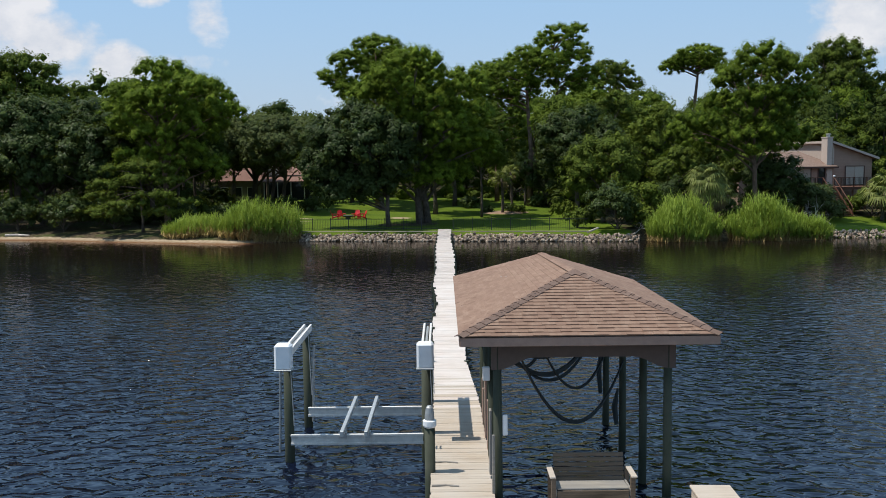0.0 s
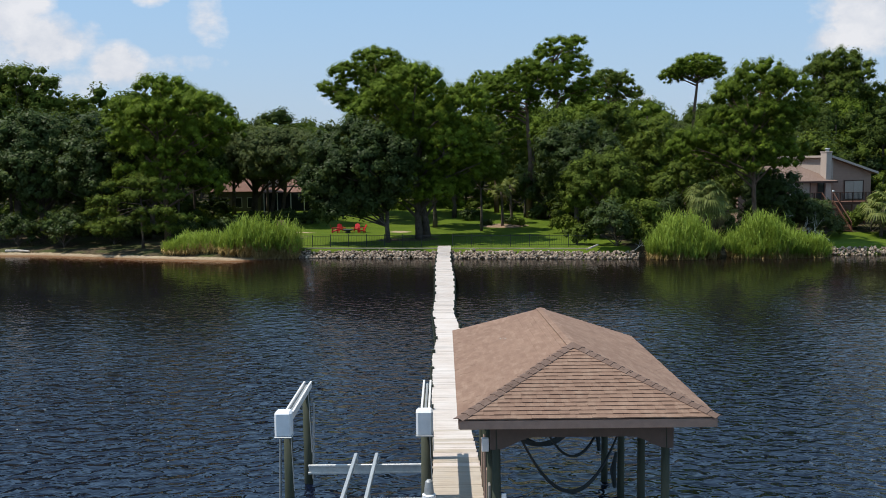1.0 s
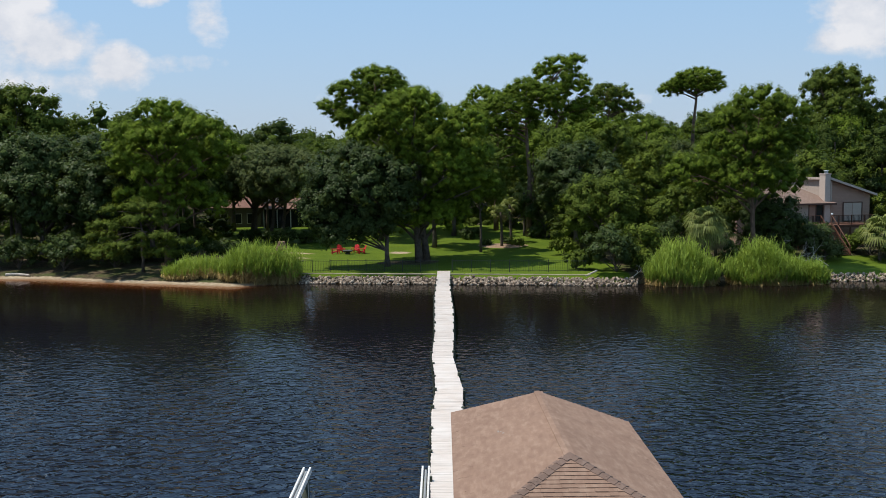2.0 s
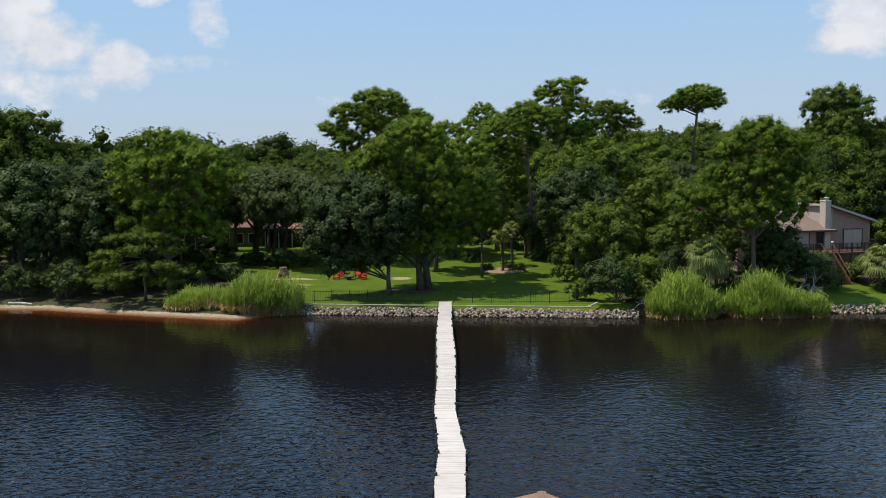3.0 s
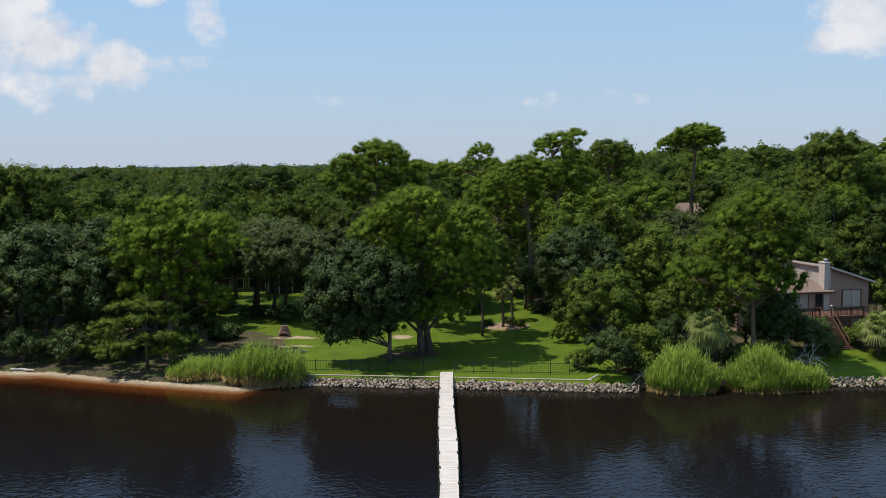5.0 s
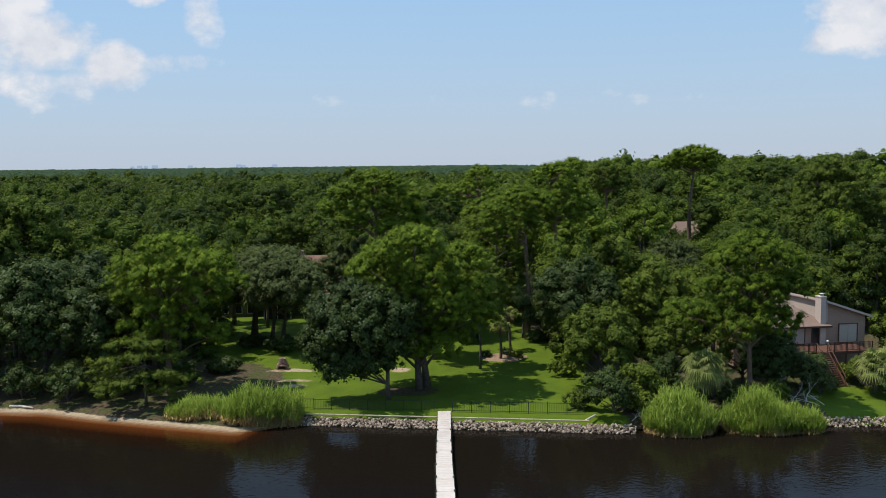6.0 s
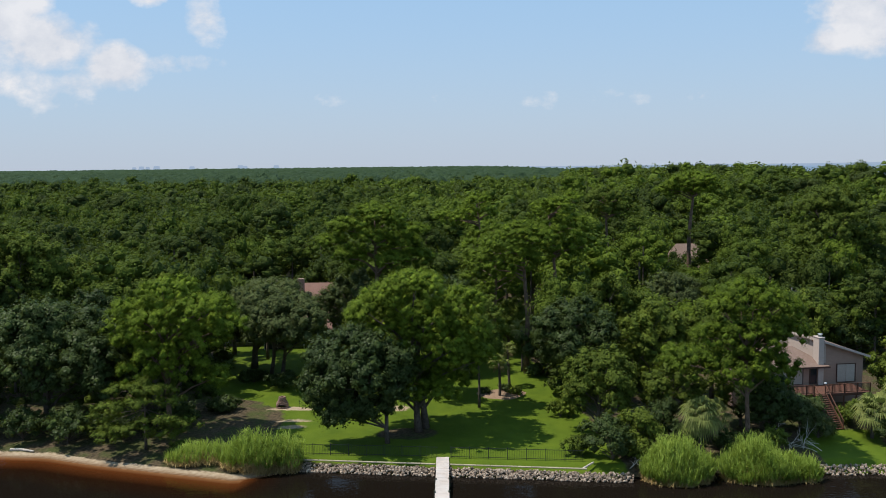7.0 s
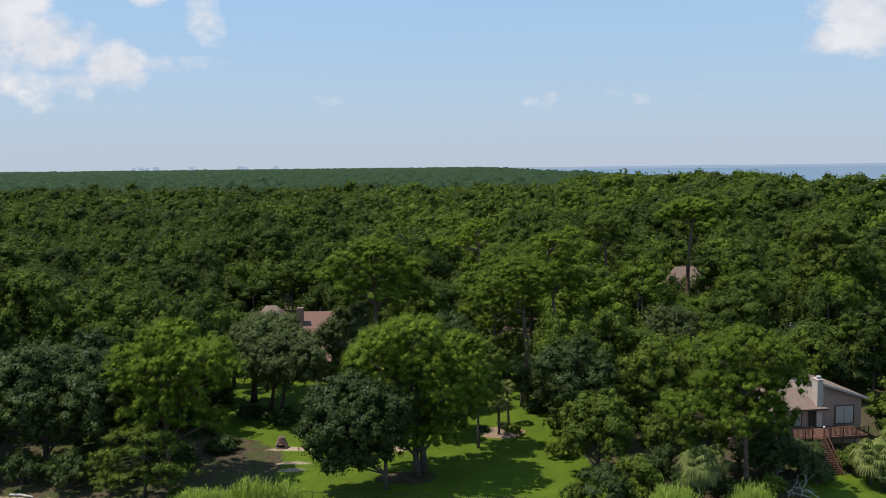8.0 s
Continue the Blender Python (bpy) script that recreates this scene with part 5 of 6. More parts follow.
# ---- palms ----
def palm(x, y, trunk_h, frond, count, label, seed, dead=0, group="palms", droop=1.75):
    rng = np.random.default_rng(seed)
    g = grade(x, y)
    p = thing("palm", pose(x, y, g - 0.05), label, "palm", group)
    tg = Geo()
    pts, rad = [], []
    for i in range(9):
        u = i / 8
        pts.append((0.12 * math.sin(2.2 * u + seed), 0.08 * math.cos(3 * u), trunk_h * u))
        rad.append(0.17 - 0.03 * u + (0.02 if i % 2 else 0))
    tg.tube(pts, rad, 9)
    part("trunk", tg, M_BARK, p, smooth=True)
    top = Vector(pts[-1])

    def fan(az, el, size, mat, nm):
        """A fan frond: a stalk and a half circle of drooping blades."""
        f = Geo()
        d = Vector((math.cos(az) * math.cos(el), math.sin(az) * math.cos(el), math.sin(el)))
        c = top + d * size * 0.55 + Vector((0, 0, -0.04 * size))
        f.tube([top, top.lerp(c, 0.6) + Vector((0, 0, 0.05)), c], [0.03, 0.022, 0.015], 4, False)
        side = d.cross(Vector((0, 0, 1)))
        side = side.normalized() if side.length > 0.1 else Vector((1, 0, 0))
        upv = side.cross(d).normalized()
        for k in range(17):
            a = -1.75 + 3.5 * k / 16
            w = d * math.cos(a) + side * math.sin(a)
            L = size * 0.62 * (1 - 0.18 * abs(a) / 1.75) * rng.uniform(0.85, 1.1)
            e1 = c + w * L * 0.55 + upv * 0.06
            e2 = c + w * L + Vector((0, 0, -0.5 * L))
            b = w.cross(upv).normalized() * 0.036 * size
            f.add([c, e1 + b, e2, e1 - b], [(0, 1, 2, 3)])
        part(nm, f, mat, p)

    for i in range(count):
        az = 2.4 * i + rng.uniform(-0.3, 0.3)
        fan(az, 1.25 - droop * (i + 0.5) / count, frond * rng.uniform(0.85, 1.1), L_PALM, "frond")
    for i in range(dead):
        fan(2.4 * i + 0.9, -0.7 - 0.5 * rng.random(), frond * 0.8, L_DEADP, "dry_frond")
    return p


palm(7.0, 109.2, 4.3, 1.35, 15, "slender palm in a mulched bed on the lawn", 1, 3)
palm(8.5, 113.6, 4.9, 1.35, 15, "slender palm with thin trunk in a mulched bed", 2, 3)
palm(25.0, 85.8, 4.9, 2.0, 60, "cabbage palm with a skirt of dry fronds on the bank", 3, 26, droop=2.3)
palm(27.6, 91.0, 3.0, 2.0, 20, "cabbage palm with drooping fronds on the bank", 4, 8)
palm(44.3, 91.4, 3.0, 2.3, 24, "full cabbage palm beside the deck stairs", 5, 6)
palm(47.0, 92.6, 3.9, 2.1, 20, "cabbage palm beside the neighbouring deck", 6, 5)
palm(10.8, 121, 6.0, 1.8, 16, "palm at the edge of the woods", 7, 4)


# ---- reeds ----
def value_noise(x, y, seed):
    """Smooth random values on a unit grid."""
    ix, iy = np.floor(x), np.floor(y)
    fx, fy = x - ix, y - iy
    fx, fy = fx * fx * (3 - 2 * fx), fy * fy * (3 - 2 * fy)
    h = lambda a, b: np.mod(np.sin(a * 127.1 + b * 311.7 + seed * 17.3) * 43758.5453, 1)
    return (h(ix, iy) * (1 - fx) + h(ix + 1, iy) * fx) * (1 - fy) + (h(ix, iy + 1) * (1 - fx) + h(ix + 1, iy + 1) * fx) * fy


def reeds(name, label, cx, cy, rx, ry, count, high, seed, mats=(L_REED, L_REEDD)):
    """A stand of tall reeds: leaning stems with arching leaves."""
    rng = np.random.default_rng(seed)
    VL, VD = [], []
    a, r = rng.uniform(0, 2 * math.pi, count), np.sqrt(rng.random(count))
    X, Y = cx + np.cos(a) * r * rx, cy + np.sin(a) * r * ry
    H = high * (1.08 - 0.62 * r ** 2.5) * rng.uniform(0.6, 1.14, count) * (0.62 + 0.55 * value_noise(X * 0.8, Y * 0.8, seed))
    Z0 = np.minimum(rise(X, Y), 0.6)
    lean = np.stack([np.cos(a) * r * 0.30 + rng.normal(0, 0.10, count), np.sin(a) * r * 0.2 + rng.normal(0, 0.10, count)], -1)
    base = np.stack([X, Y, Z0], -1)
    tip = base + np.concatenate([lean * H[:, None], H[:, None]], -1)
    w = 0.016
    sd = np.stack([np.cos(a * 5), np.sin(a * 5), a * 0], -1) * w
    VD.append(np.stack([base - sd, base + sd, base * 0.4 + tip * 0.6 + sd * 0.6, base * 0.4 + tip * 0.6 - sd * 0.6], 1).reshape(-1, 3))
    for k in range(7):
        u = rng.uniform(0.48, 1.0, count)[:, None] ** 0.8
        p = base + (tip - base) * u
        az = rng.uniform(0, 2 * math.pi, count)
        o = np.stack([np.cos(az), np.sin(az), az * 0], -1)
        b = np.stack([-np.sin(az), np.cos(az), az * 0], -1) * 0.026
        L = rng.uniform(0.45, 1.0, count)[:, None]
        m1 = p + o * L * 0.26 + np.array([0, 0, 1]) * L * 0.62
        e = p + o * L * 0.62 + np.array([0, 0, 1]) * L * rng.uniform(0.5, 1.15, count)[:, None]
        VL.append(np.stack([p, m1 + b, e, m1 - b], 1).reshape(-1, 3))
    for k in range(6):
        u = rng.uniform(0.02, 0.5, count)[:, None]
        p = base + (tip - base) * u
        az = rng.uniform(0, 2 * math.pi, count)
        o = np.stack([np.cos(az), np.sin(az), az * 0], -1)
        b = np.stack([-np.sin(az), np.cos(az), az * 0], -1) * 0.03
        L = rng.uniform(0.35, 0.8, count)[:, None]
        m1 = p + o * L * 0.35 + np.array([0, 0, 1]) * L * 0.5
        VD.append(np.stack([p, m1 + b, p + o * L * 0.8 + np.array([0, 0, 1]) * L * rng.uniform(-0.1, 0.6, count)[:, None], m1 - b], 1).reshape(-1, 3))
    ob = part(name, np_mesh(name, np.concatenate(VL), np.arange(len(VL) * count * 4).reshape(-1, 4)), mats[0])
    tagged(ob, label, "reeds", kind="stuff")
    ob2 = part("reed_stems", np_mesh("reed_stems", np.concatenate(VD), np.arange(len(VD) * count * 4).reshape(-1, 4)), mats[1])
    tagged(ob2, "dry straw-coloured stems at the foot of the reeds", "reeds", kind="stuff")


reeds("reeds", "tall green reeds standing at the beach's end", -18.2, 86.2, 3.0, 1.5, 900, 2.9, 1)
reeds("reeds", "green reeds along the beach", -23.6, 87.8, 3.6, 1.2, 420, 1.5, 2)
reeds("reeds", "pale reeds at the seawall's end", -15.0, 86.6, 1.3, 1.2, 320, 3.0, 3)
reeds("reeds", "tall dense green reeds in the shallows", 21.9, 82.8, 3.0, 2.0, 2200, 3.6, 4)
reeds("reeds", "tall dense green reeds in the shallows beside the bank", 29.7, 82.8, 3.4, 1.9, 2200, 3.5, 5)
reeds("reeds", "short green reeds by the rocks", 33.6, 82.6, 1.5, 1.1, 520, 2.5, 6)


# ---- woods behind ----
def crown_template(rng, leaves, size, tufts, tuft_r):
    """A unit-sized uneven crown about the origin, its top at z = 1: leaves, core points and core faces."""
    k = np.arange(tufts)
    z = np.clip(-0.5 + 1.4 * (k + 0.5) / tufts, -0.5, 0.95)
    a = k * 2.39996 + rng.uniform(-0.6, 0.6, tufts)
    ring = np.sqrt(np.clip(1 - z * z, 0.03, 1)) * rng.uniform(0.6, 1.0, tufts)
    R = tuft_r * rng.uniform(0.65, 1.3, tufts)
    C = np.stack([np.cos(a) * ring, np.sin(a) * ring, z * rng.uniform(0.75, 1.0, tufts)], -1) * (1 - R[:, None] * 0.7)
    V, T = tuft_balls(rng, C * 0.92, R * 0.68, 0.8)
    w = R ** 2 / np.sum(R ** 2)
    i = rng.choice(tufts, leaves, p=w)
    e = unit(rng.normal(size=(leaves, 3)) + unit(C[i]) * 0.6 + np.array([0, 0, 0.35]))
    P = C[i] + e * R[i][:, None] * rng.uniform(0.62, 1.0, (leaves, 1)) * np.array([1, 1, 0.85])
    N = unit(e + np.array([0, 0, 0.2]) + rng.normal(size=e.shape) * 0.35)
    return leaf_tris(P, N, rng, size, 0.7), V, T


KEEP_CLEAR = [(-35, -17, 134.5, 156), (33, 54, 95, 116), (-24, 12.8, 84, 118), (2.5, 12.6, 84, 124), (-28, 6, 84, 134), (46, 56, 183, 196), (-36, -25, 156, 172)]


def open_ground(x, y, pad):
    for a, b, c, d in KEEP_CLEAR:
        if a - pad < x < b + pad and c - pad < y < d + pad:
            return True
    return x > bay_line(y) - 5 or y < shore(np.array([x]))[0] + 8


def woods(name, label, y0, y1, spacing, leaves, size, tufts, tuft_r, seed, trunks, zlow, zhigh, mat=L_WOOD, widen=0.53):
    rng = np.random.default_rng(seed)
    temps = [crown_template(rng, leaves, size, tufts, tuft_r) for _ in range(8)]
    LV, TV, TT, l_tone, t_tone, tk = [], [], [], [], [], 0
    BV, BQ, bk = [], [], 0
    y = y0
    while y < y1:
        half = widen * y + 8
        x = -half + rng.uniform(0, spacing)
        while x < half:
            px, py = x + rng.normal(0, spacing * 0.22), y + rng.normal(0, spacing * 0.22)
            x += spacing * rng.uniform(0.8, 1.2)
            R = spacing * rng.choice((0.48, 0.6, 0.72, 0.88)) * rng.uniform(0.85, 1.15)
            if open_ground(px, py, R * 0.45):
                continue
            big = float(noise.noise((px * 0.021, py * 0.021, seed)))
            top = zlow + (zhigh - zlow) * min(1, max(0, 0.45 + 0.55 * big + rng.normal(0, 0.24)))
            side = min(1.0, max(0.0, (px / py - 0.08) / 0.12))
            if py > 125:
                top += side * (3.2 + 3.6 * min(1.0, max(0.0, (py - 290) / 60)))
            if py < 150:
                top = min(top, 19.6)
            if abs(px - 0.268 * py) < 6 and 118 < py < 192:
                top = min(top, 13.0)
            if rng.random() < 0.06 and py > 150:
                top += rng.uniform(1.5, 4)
            hgt = max(3.0, min(top * 0.55, R * rng.uniform(0.75, 1.5)))
            a = rng.uniform(0, 6.3)
            c, s = math.cos(a), math.sin(a)
            turn = np.array([[c * R, s * R, 0], [-s * R, c * R, 0], [0, 0, hgt]])
            at = np.array([px, py, top - hgt * 0.95])
            L, V, T = temps[rng.integers(8)]
            # trees left of this sight line keep to the lower, duller tones
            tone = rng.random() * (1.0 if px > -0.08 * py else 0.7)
            LV.append(L @ turn + at)
            TV.append(V @ turn + at)
            TT.append(T + tk)
            tk += len(V)
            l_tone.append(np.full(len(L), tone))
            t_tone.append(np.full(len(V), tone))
            if trunks:
                ring = np.array([(math.cos(k * 1.2566), math.sin(k * 1.2566)) for k in range(5)])
                lo = np.concatenate([ring * 0.22 + (px, py), np.full((5, 1), 0.3)], 1)
                hi = np.concatenate([ring * 0.12 + (px, py), np.full((5, 1), top - hgt * 0.6)], 1)
                BV.append(np.concatenate([lo, hi]))
                k = np.arange(5)
                BQ.append(np.stack([k, (k + 1) % 5, (k + 1) % 5 + 5, k + 5], -1) + bk)
                bk += 10
        y += spacing * 0.9
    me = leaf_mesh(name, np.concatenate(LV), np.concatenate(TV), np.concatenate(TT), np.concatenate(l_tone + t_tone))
    me.materials.append(mat)
    me.materials.append(TUFT[mat])
    ob = part(name, me, mat)
    tagged(ob, label, "woods", kind="stuff")
    if trunks:
        tr = part("wood_trunks", np_mesh("wood_trunks", np.concatenate(BV), np.concatenate(BQ), True), M_BARK)
        tagged(tr, "grey-brown trunks standing in the woods", "trunks", kind="stuff")


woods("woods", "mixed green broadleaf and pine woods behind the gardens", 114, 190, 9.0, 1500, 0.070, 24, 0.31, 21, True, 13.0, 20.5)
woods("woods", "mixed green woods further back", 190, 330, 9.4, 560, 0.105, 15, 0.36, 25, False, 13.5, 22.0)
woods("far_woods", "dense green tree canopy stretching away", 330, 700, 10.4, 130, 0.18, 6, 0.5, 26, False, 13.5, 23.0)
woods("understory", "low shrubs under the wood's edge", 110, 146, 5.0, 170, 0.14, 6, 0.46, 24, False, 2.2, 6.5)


def canopy_height(X, Y, lo, hi):
    """Domed crowns of two sizes with lumps on them."""
    big = value_noise(X / 46, Y / 46, 3)
    Z = np.zeros_like(X)
    for cell, gain in ((11.0, 1.0), (17.0, 1.1)):
        fx, fy = np.floor(X / cell), np.floor(Y / cell)
        for dx in (-1, 0, 1):
            for dy in (-1, 0, 1):
                ix, iy = fx + dx, fy + dy
                h1 = np.mod(np.sin(ix * 127.1 + iy * 311.7 + cell) * 43758.5453, 1)
                h2 = np.mod(np.sin(ix * 269.5 + iy * 183.3 + cell) * 43758.5453, 1)
                h3 = np.mod(np.sin(ix * 419.2 + iy * 371.9 + cell) * 43758.5453, 1)
                d = np.hypot(X - (ix + h1) * cell, Y - (iy + h2) * cell) / (cell * (0.38 + 0.26 * h3))
                top = lo + (hi - lo) * (0.25 * big + 0.55 * h3 ** 1.5 + 0.2 * h1) * gain
                Z = np.maximum(Z, top - 10 + 10 * np.sqrt(np.clip(1 - d * d, 0, 1)) - np.where(d > 1, 6, 0))
    lump = value_noise(X / 2.4, Y / 2.4, 1) + 0.6 * value_noise(X / 1.1, Y / 1.1, 2)
    return np.maximum(Z, 4) + 2.0 * (lump - 0.8)


def canopy(name, label, y0, y1, step, lo, hi):
    ys = np.exp(np.arange(math.log(y0), math.log(y1), step))
    us = np.arange(-0.57, 0.57, step)
    U, Y = np.meshgrid(us, ys)
    X = U * Y
    jit = np.random.default_rng(9)
    X = X + jit.normal(0, 0.2, X.shape) * step * Y
    Y = Y + jit.normal(0, 0.2, X.shape) * step * Y
    Z = canopy_height(X, Y, lo, hi)
    Z = Z * np.clip(0.3 + 0.7 * (Y - y0) / 60, 0, 1)
    Z = np.where(X > bay_line(Y) - 4, -1.5, Z)
    for a, b, c, d in KEEP_CLEAR:
        Z = np.where((X > a) & (X < b) & (Y > c) & (Y < d), 0.8, Z)
    n, m = Z.shape
    ids = np.arange(n * m).reshape(n, m)
    q = np.stack([ids[:-1, :-1], ids[:-1, 1:], ids[1:, 1:], ids[1:, :-1]], -1).reshape(-1, 4)
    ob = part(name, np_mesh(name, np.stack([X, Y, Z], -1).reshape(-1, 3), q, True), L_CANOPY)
    tagged(ob, label, "woods", kind="stuff")


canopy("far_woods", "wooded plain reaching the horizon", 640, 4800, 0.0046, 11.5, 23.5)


# ---- neighbouring house ----
def window_unit(parent, x, y, z0, w, h, panes, paneM=None, framem=None):
    """A window or sliding door in a wall that faces the river: frame, sill and panes."""
    fm = framem or M_TRIM
    wnd = part("window", Geo().box((x, y, z0 + h + 0.04), (w + 0.14, 0.10, 0.08)).box((x - w / 2 - 0.03, y, z0 + h / 2), (0.08, 0.10, h)).box((x + w / 2 + 0.03, y, z0 + h / 2), (0.08, 0.10, h)).box((x, y, z0 - 0.03), (w + 0.14, 0.13, 0.06)), fm, parent)
    for i in range(panes):
        pw = w / panes
        part("pane", Geo().box((x - w / 2 + pw * (i + 0.5), y + 0.02, z0 + h / 2), (pw - 0.05, 0.02, h)), paneM or M_GLASS, wnd)
    return wnd


HOUSE_TURN = pose(14.32, -4.81, 0, 0, 0, 8)
hr = thing("house", HOUSE_TURN, "taupe wooden house with shed roof and chimney on the bank", "house")
FZ = 4.30
# low wing
lw = Geo().box((39.7, 101.1, (FZ + 6.5) / 2 - 0.9), (7.8, 0.2, 6.5 - FZ + 1.8)).box((35.9, 104.4, 4.6), (0.2, 6.4, 4.0)).box((39.7, 107.6, 4.6), (7.8, 0.2, 4.0))
part("wall", lw, M_WALLR, hr)
E0, E1, EY, RZH = 35.2, 43.75, 100.35, 8.15
roofw = Geo()
roofw.slab([(E0, EY, 6.45), (E1, EY, 6.45), (41.2, 104.2, RZH), (37.0, 104.2, RZH)], 0.12)
roofw.slab([(E1, 108.2, 6.45), (E0, 108.2, 6.45), (37.0, 104.2, RZH), (41.2, 104.2, RZH)], 0.12)
roofw.slab([(E0, 108.2, 6.45), (E0, EY, 6.45), (37.0, 104.2, RZH)], 0.12)
roofw.slab([(E1, EY, 6.45), (E1, 108.2, 6.45), (41.2, 104.2, RZH)], 0.12)
part("roof", roofw, M_ROOFR, hr)
part("fascia", Geo().box(((E0 + E1) / 2, EY - 0.02, 6.36), (E1 - E0, 0.05, 0.2)), M_FASCIA, hr, "red-brown eave board")
for x, w, n in ((37.2, 1.5, 1), (39.6, 2.4, 2), (42.1, 0.8, 1)):
    window_unit(hr, x, 100.98, FZ + 0.12, w, 1.95, n, M_BLIND if w > 1 else None, framem=M_FASCIA)
# tall shed-roofed block
sx0, sx1 = 43.5, 48.3
zt = lambda x: 9.0 - (x - sx0) * 0.35
outline = [(sx0, 101.3, 1.5), (sx1, 101.3, 1.5), (sx1, 101.3, zt(sx1)), (sx0, 101.3, zt(sx0))]
part("wall", Geo().slab(outline, 0.2), M_WALLR, hr)
# paler stucco instead of siding stands in for sun on this side
part("wall", Geo().slab([(sx0 - 1.2, 110.6, 1.5), (sx0, 101.32, 1.5), (sx0, 101.32, zt(sx0)), (sx0 - 1.2, 110.6, zt(sx0))], 0.2), M_CHIM, hr, "clerestory wall in stucco, made paler for the sun on it")
part("wall", Geo().slab([(sx1, 101.5, 1.5), (sx1, 110.6, 1.5), (sx1, 110.6, zt(sx1)), (sx1, 101.5, zt(sx1))], 0.2), M_WALLR, hr)
part("wall", Geo().slab([(sx1, 110.6, 1.5), (sx0 - 1.2, 110.6, 1.5), (sx0 - 1.2, 110.6, zt(sx0)), (sx1, 110.6, zt(sx1))], 0.2), M_WALLR, hr)
part("roof", Geo().slab([(sx0 - 0.25, 100.7, zt(sx0) + 0.24), (sx1 + 0.5, 100.7, zt(sx1) + 0.06), (sx1 + 0.5, 111, zt(sx1) + 0.06), (sx0 - 1.5, 111, zt(sx0) + 0.24)], 0.2), M_ROOFR, hr)
part("fascia", Geo().slab([(sx0 - 0.28, 100.66, zt(sx0) + 0.02), (sx1 + 0.5, 100.66, zt(sx1) - 0.16), (sx1 + 0.5, 100.66, zt(sx1) + 0.1), (sx0 - 0.28, 100.66, zt(sx0) + 0.28)], 0.05), M_CHIM, hr)
part("fascia", Geo().slab([(sx0 - 1.55, 111, zt(sx0) + 0.0), (sx0 - 0.3, 100.64, zt(sx0) + 0.0), (sx0 - 0.3, 100.64, zt(sx0) + 0.28), (sx0 - 1.55, 111, zt(sx0) + 0.28)], 0.05), M_CHIM, hr, "white roof edge")
window_unit(hr, 46.2, 101.2, FZ + 0.12, 2.2, 2.0, 2, M_BLIND, framem=M_FASCIA)
part("corner_trim", Geo().box((sx0 + 0.02, 101.15, (zt(sx0) + 1.5) / 2), (0.16, 0.1, zt(sx0) - 1.7)), M_CHIM, hr, "white corner board")
chim = part("chimney", Geo().box((42.85, 101.3, 6.9), (0.66, 1.2, 5.4), 0.02), M_CHIM, hr, "pale stucco chimney")
part("chimney_cap", Geo().box((42.85, 101.3, 9.64), (0.76, 1.3, 0.12), 0.02), M_CHIM, chim)
part("flue", Geo().tube([(42.85, 101.1, 9.68), (42.85, 101.1, 9.98)], [0.2, 0.2], 10).tube([(42.85, 101.1, 10.0), (42.85, 101.1, 10.06)], [0.3, 0.24], 10), M_GALV, chim)

dk = thing("house_deck", HOUSE_TURN, "red-stained wooden deck with railing and long stairs", "deck")
for i in range(26):
    part("deck_board", Geo().box((41.2, 97.0 + i * 0.15, FZ - 0.03), (10.6, 0.14, 0.04)), M_DECKW, dk)
part("rim_joist", Geo().box((41.2, 96.9, FZ - 0.18), (10.6, 0.06, 0.26)), M_DECKW, dk)
for x in np.linspace(36.0, 46.4, 8):
    g0 = grade(x, 97)
    if not 39.8 < x < 41.2:
        part("rail_post", Geo().box((x, 96.92, FZ + 0.5), (0.1, 0.1, 1.06), 0.01), M_DECKW, dk)
    part("support_post", Geo().box((x, 97.1, (FZ + g0) / 2 - 0.2), (0.14, 0.14, FZ - g0), 0.01), M_DECKW, dk)
for a, b in ((36.0, 39.85), (41.15, 46.4)):
    for z in (FZ + 1.0, FZ + 0.12):
        part("rail", Geo().box(((a + b) / 2, 96.92, z), (b - a, 0.09, 0.05)), M_DECKW, dk)
    n = int((b - a) / 0.14)
    for i in range(n):
        part("baluster", Geo().box((a + (b - a) * (i + 0.5) / n, 96.92, FZ + 0.55), (0.035, 0.035, 0.84)), M_BLACK, dk)
st = 16
gz = grade(40.4, 93.4)
for i in range(st):
    u = (i + 0.5) / st
    part("tread", Geo().box((40.5, 96.8 - 3.4 * u, FZ - (FZ - gz) * u), (1.2, 0.26, 0.045), 0.006), M_DECKW, dk)
for x in (39.86, 41.14):
    part("stair_stringer", Geo().slab([(x, 96.9, FZ - 0.05), (x, 93.3, gz + 0.0), (x, 93.3, gz + 0.28), (x, 96.9, FZ + 0.2)], 0.05), M_DECKW, dk)
    part("hand_rail", Geo().tube([(x, 96.9, FZ + 1.0), (x, 93.4, gz + 0.98)], 0.05, 6), M_DECKW, dk)
    for u in (0.0, 0.5, 1.0):
        z = FZ + (gz - FZ) * u
        part("rail_post", Geo().box((x, 96.9 - 3.5 * u, z + 0.5), (0.09, 0.09, 1.0), 0.01), M_DECKW, dk)
part("post_cap", Geo().box((41.14, 96.9, FZ + 1.16), (0.2, 0.2, 0.16), 0.03), M_WHITE, dk, "white post lantern")
tb = thing("patio_table", pose(37.4, 98.6, FZ), "white patio table on the neighbouring deck", "table")
part("tabletop", Geo().tube([(0, 0, 0.72), (0, 0, 0.76)], 0.55, 20), M_WHITE, tb)
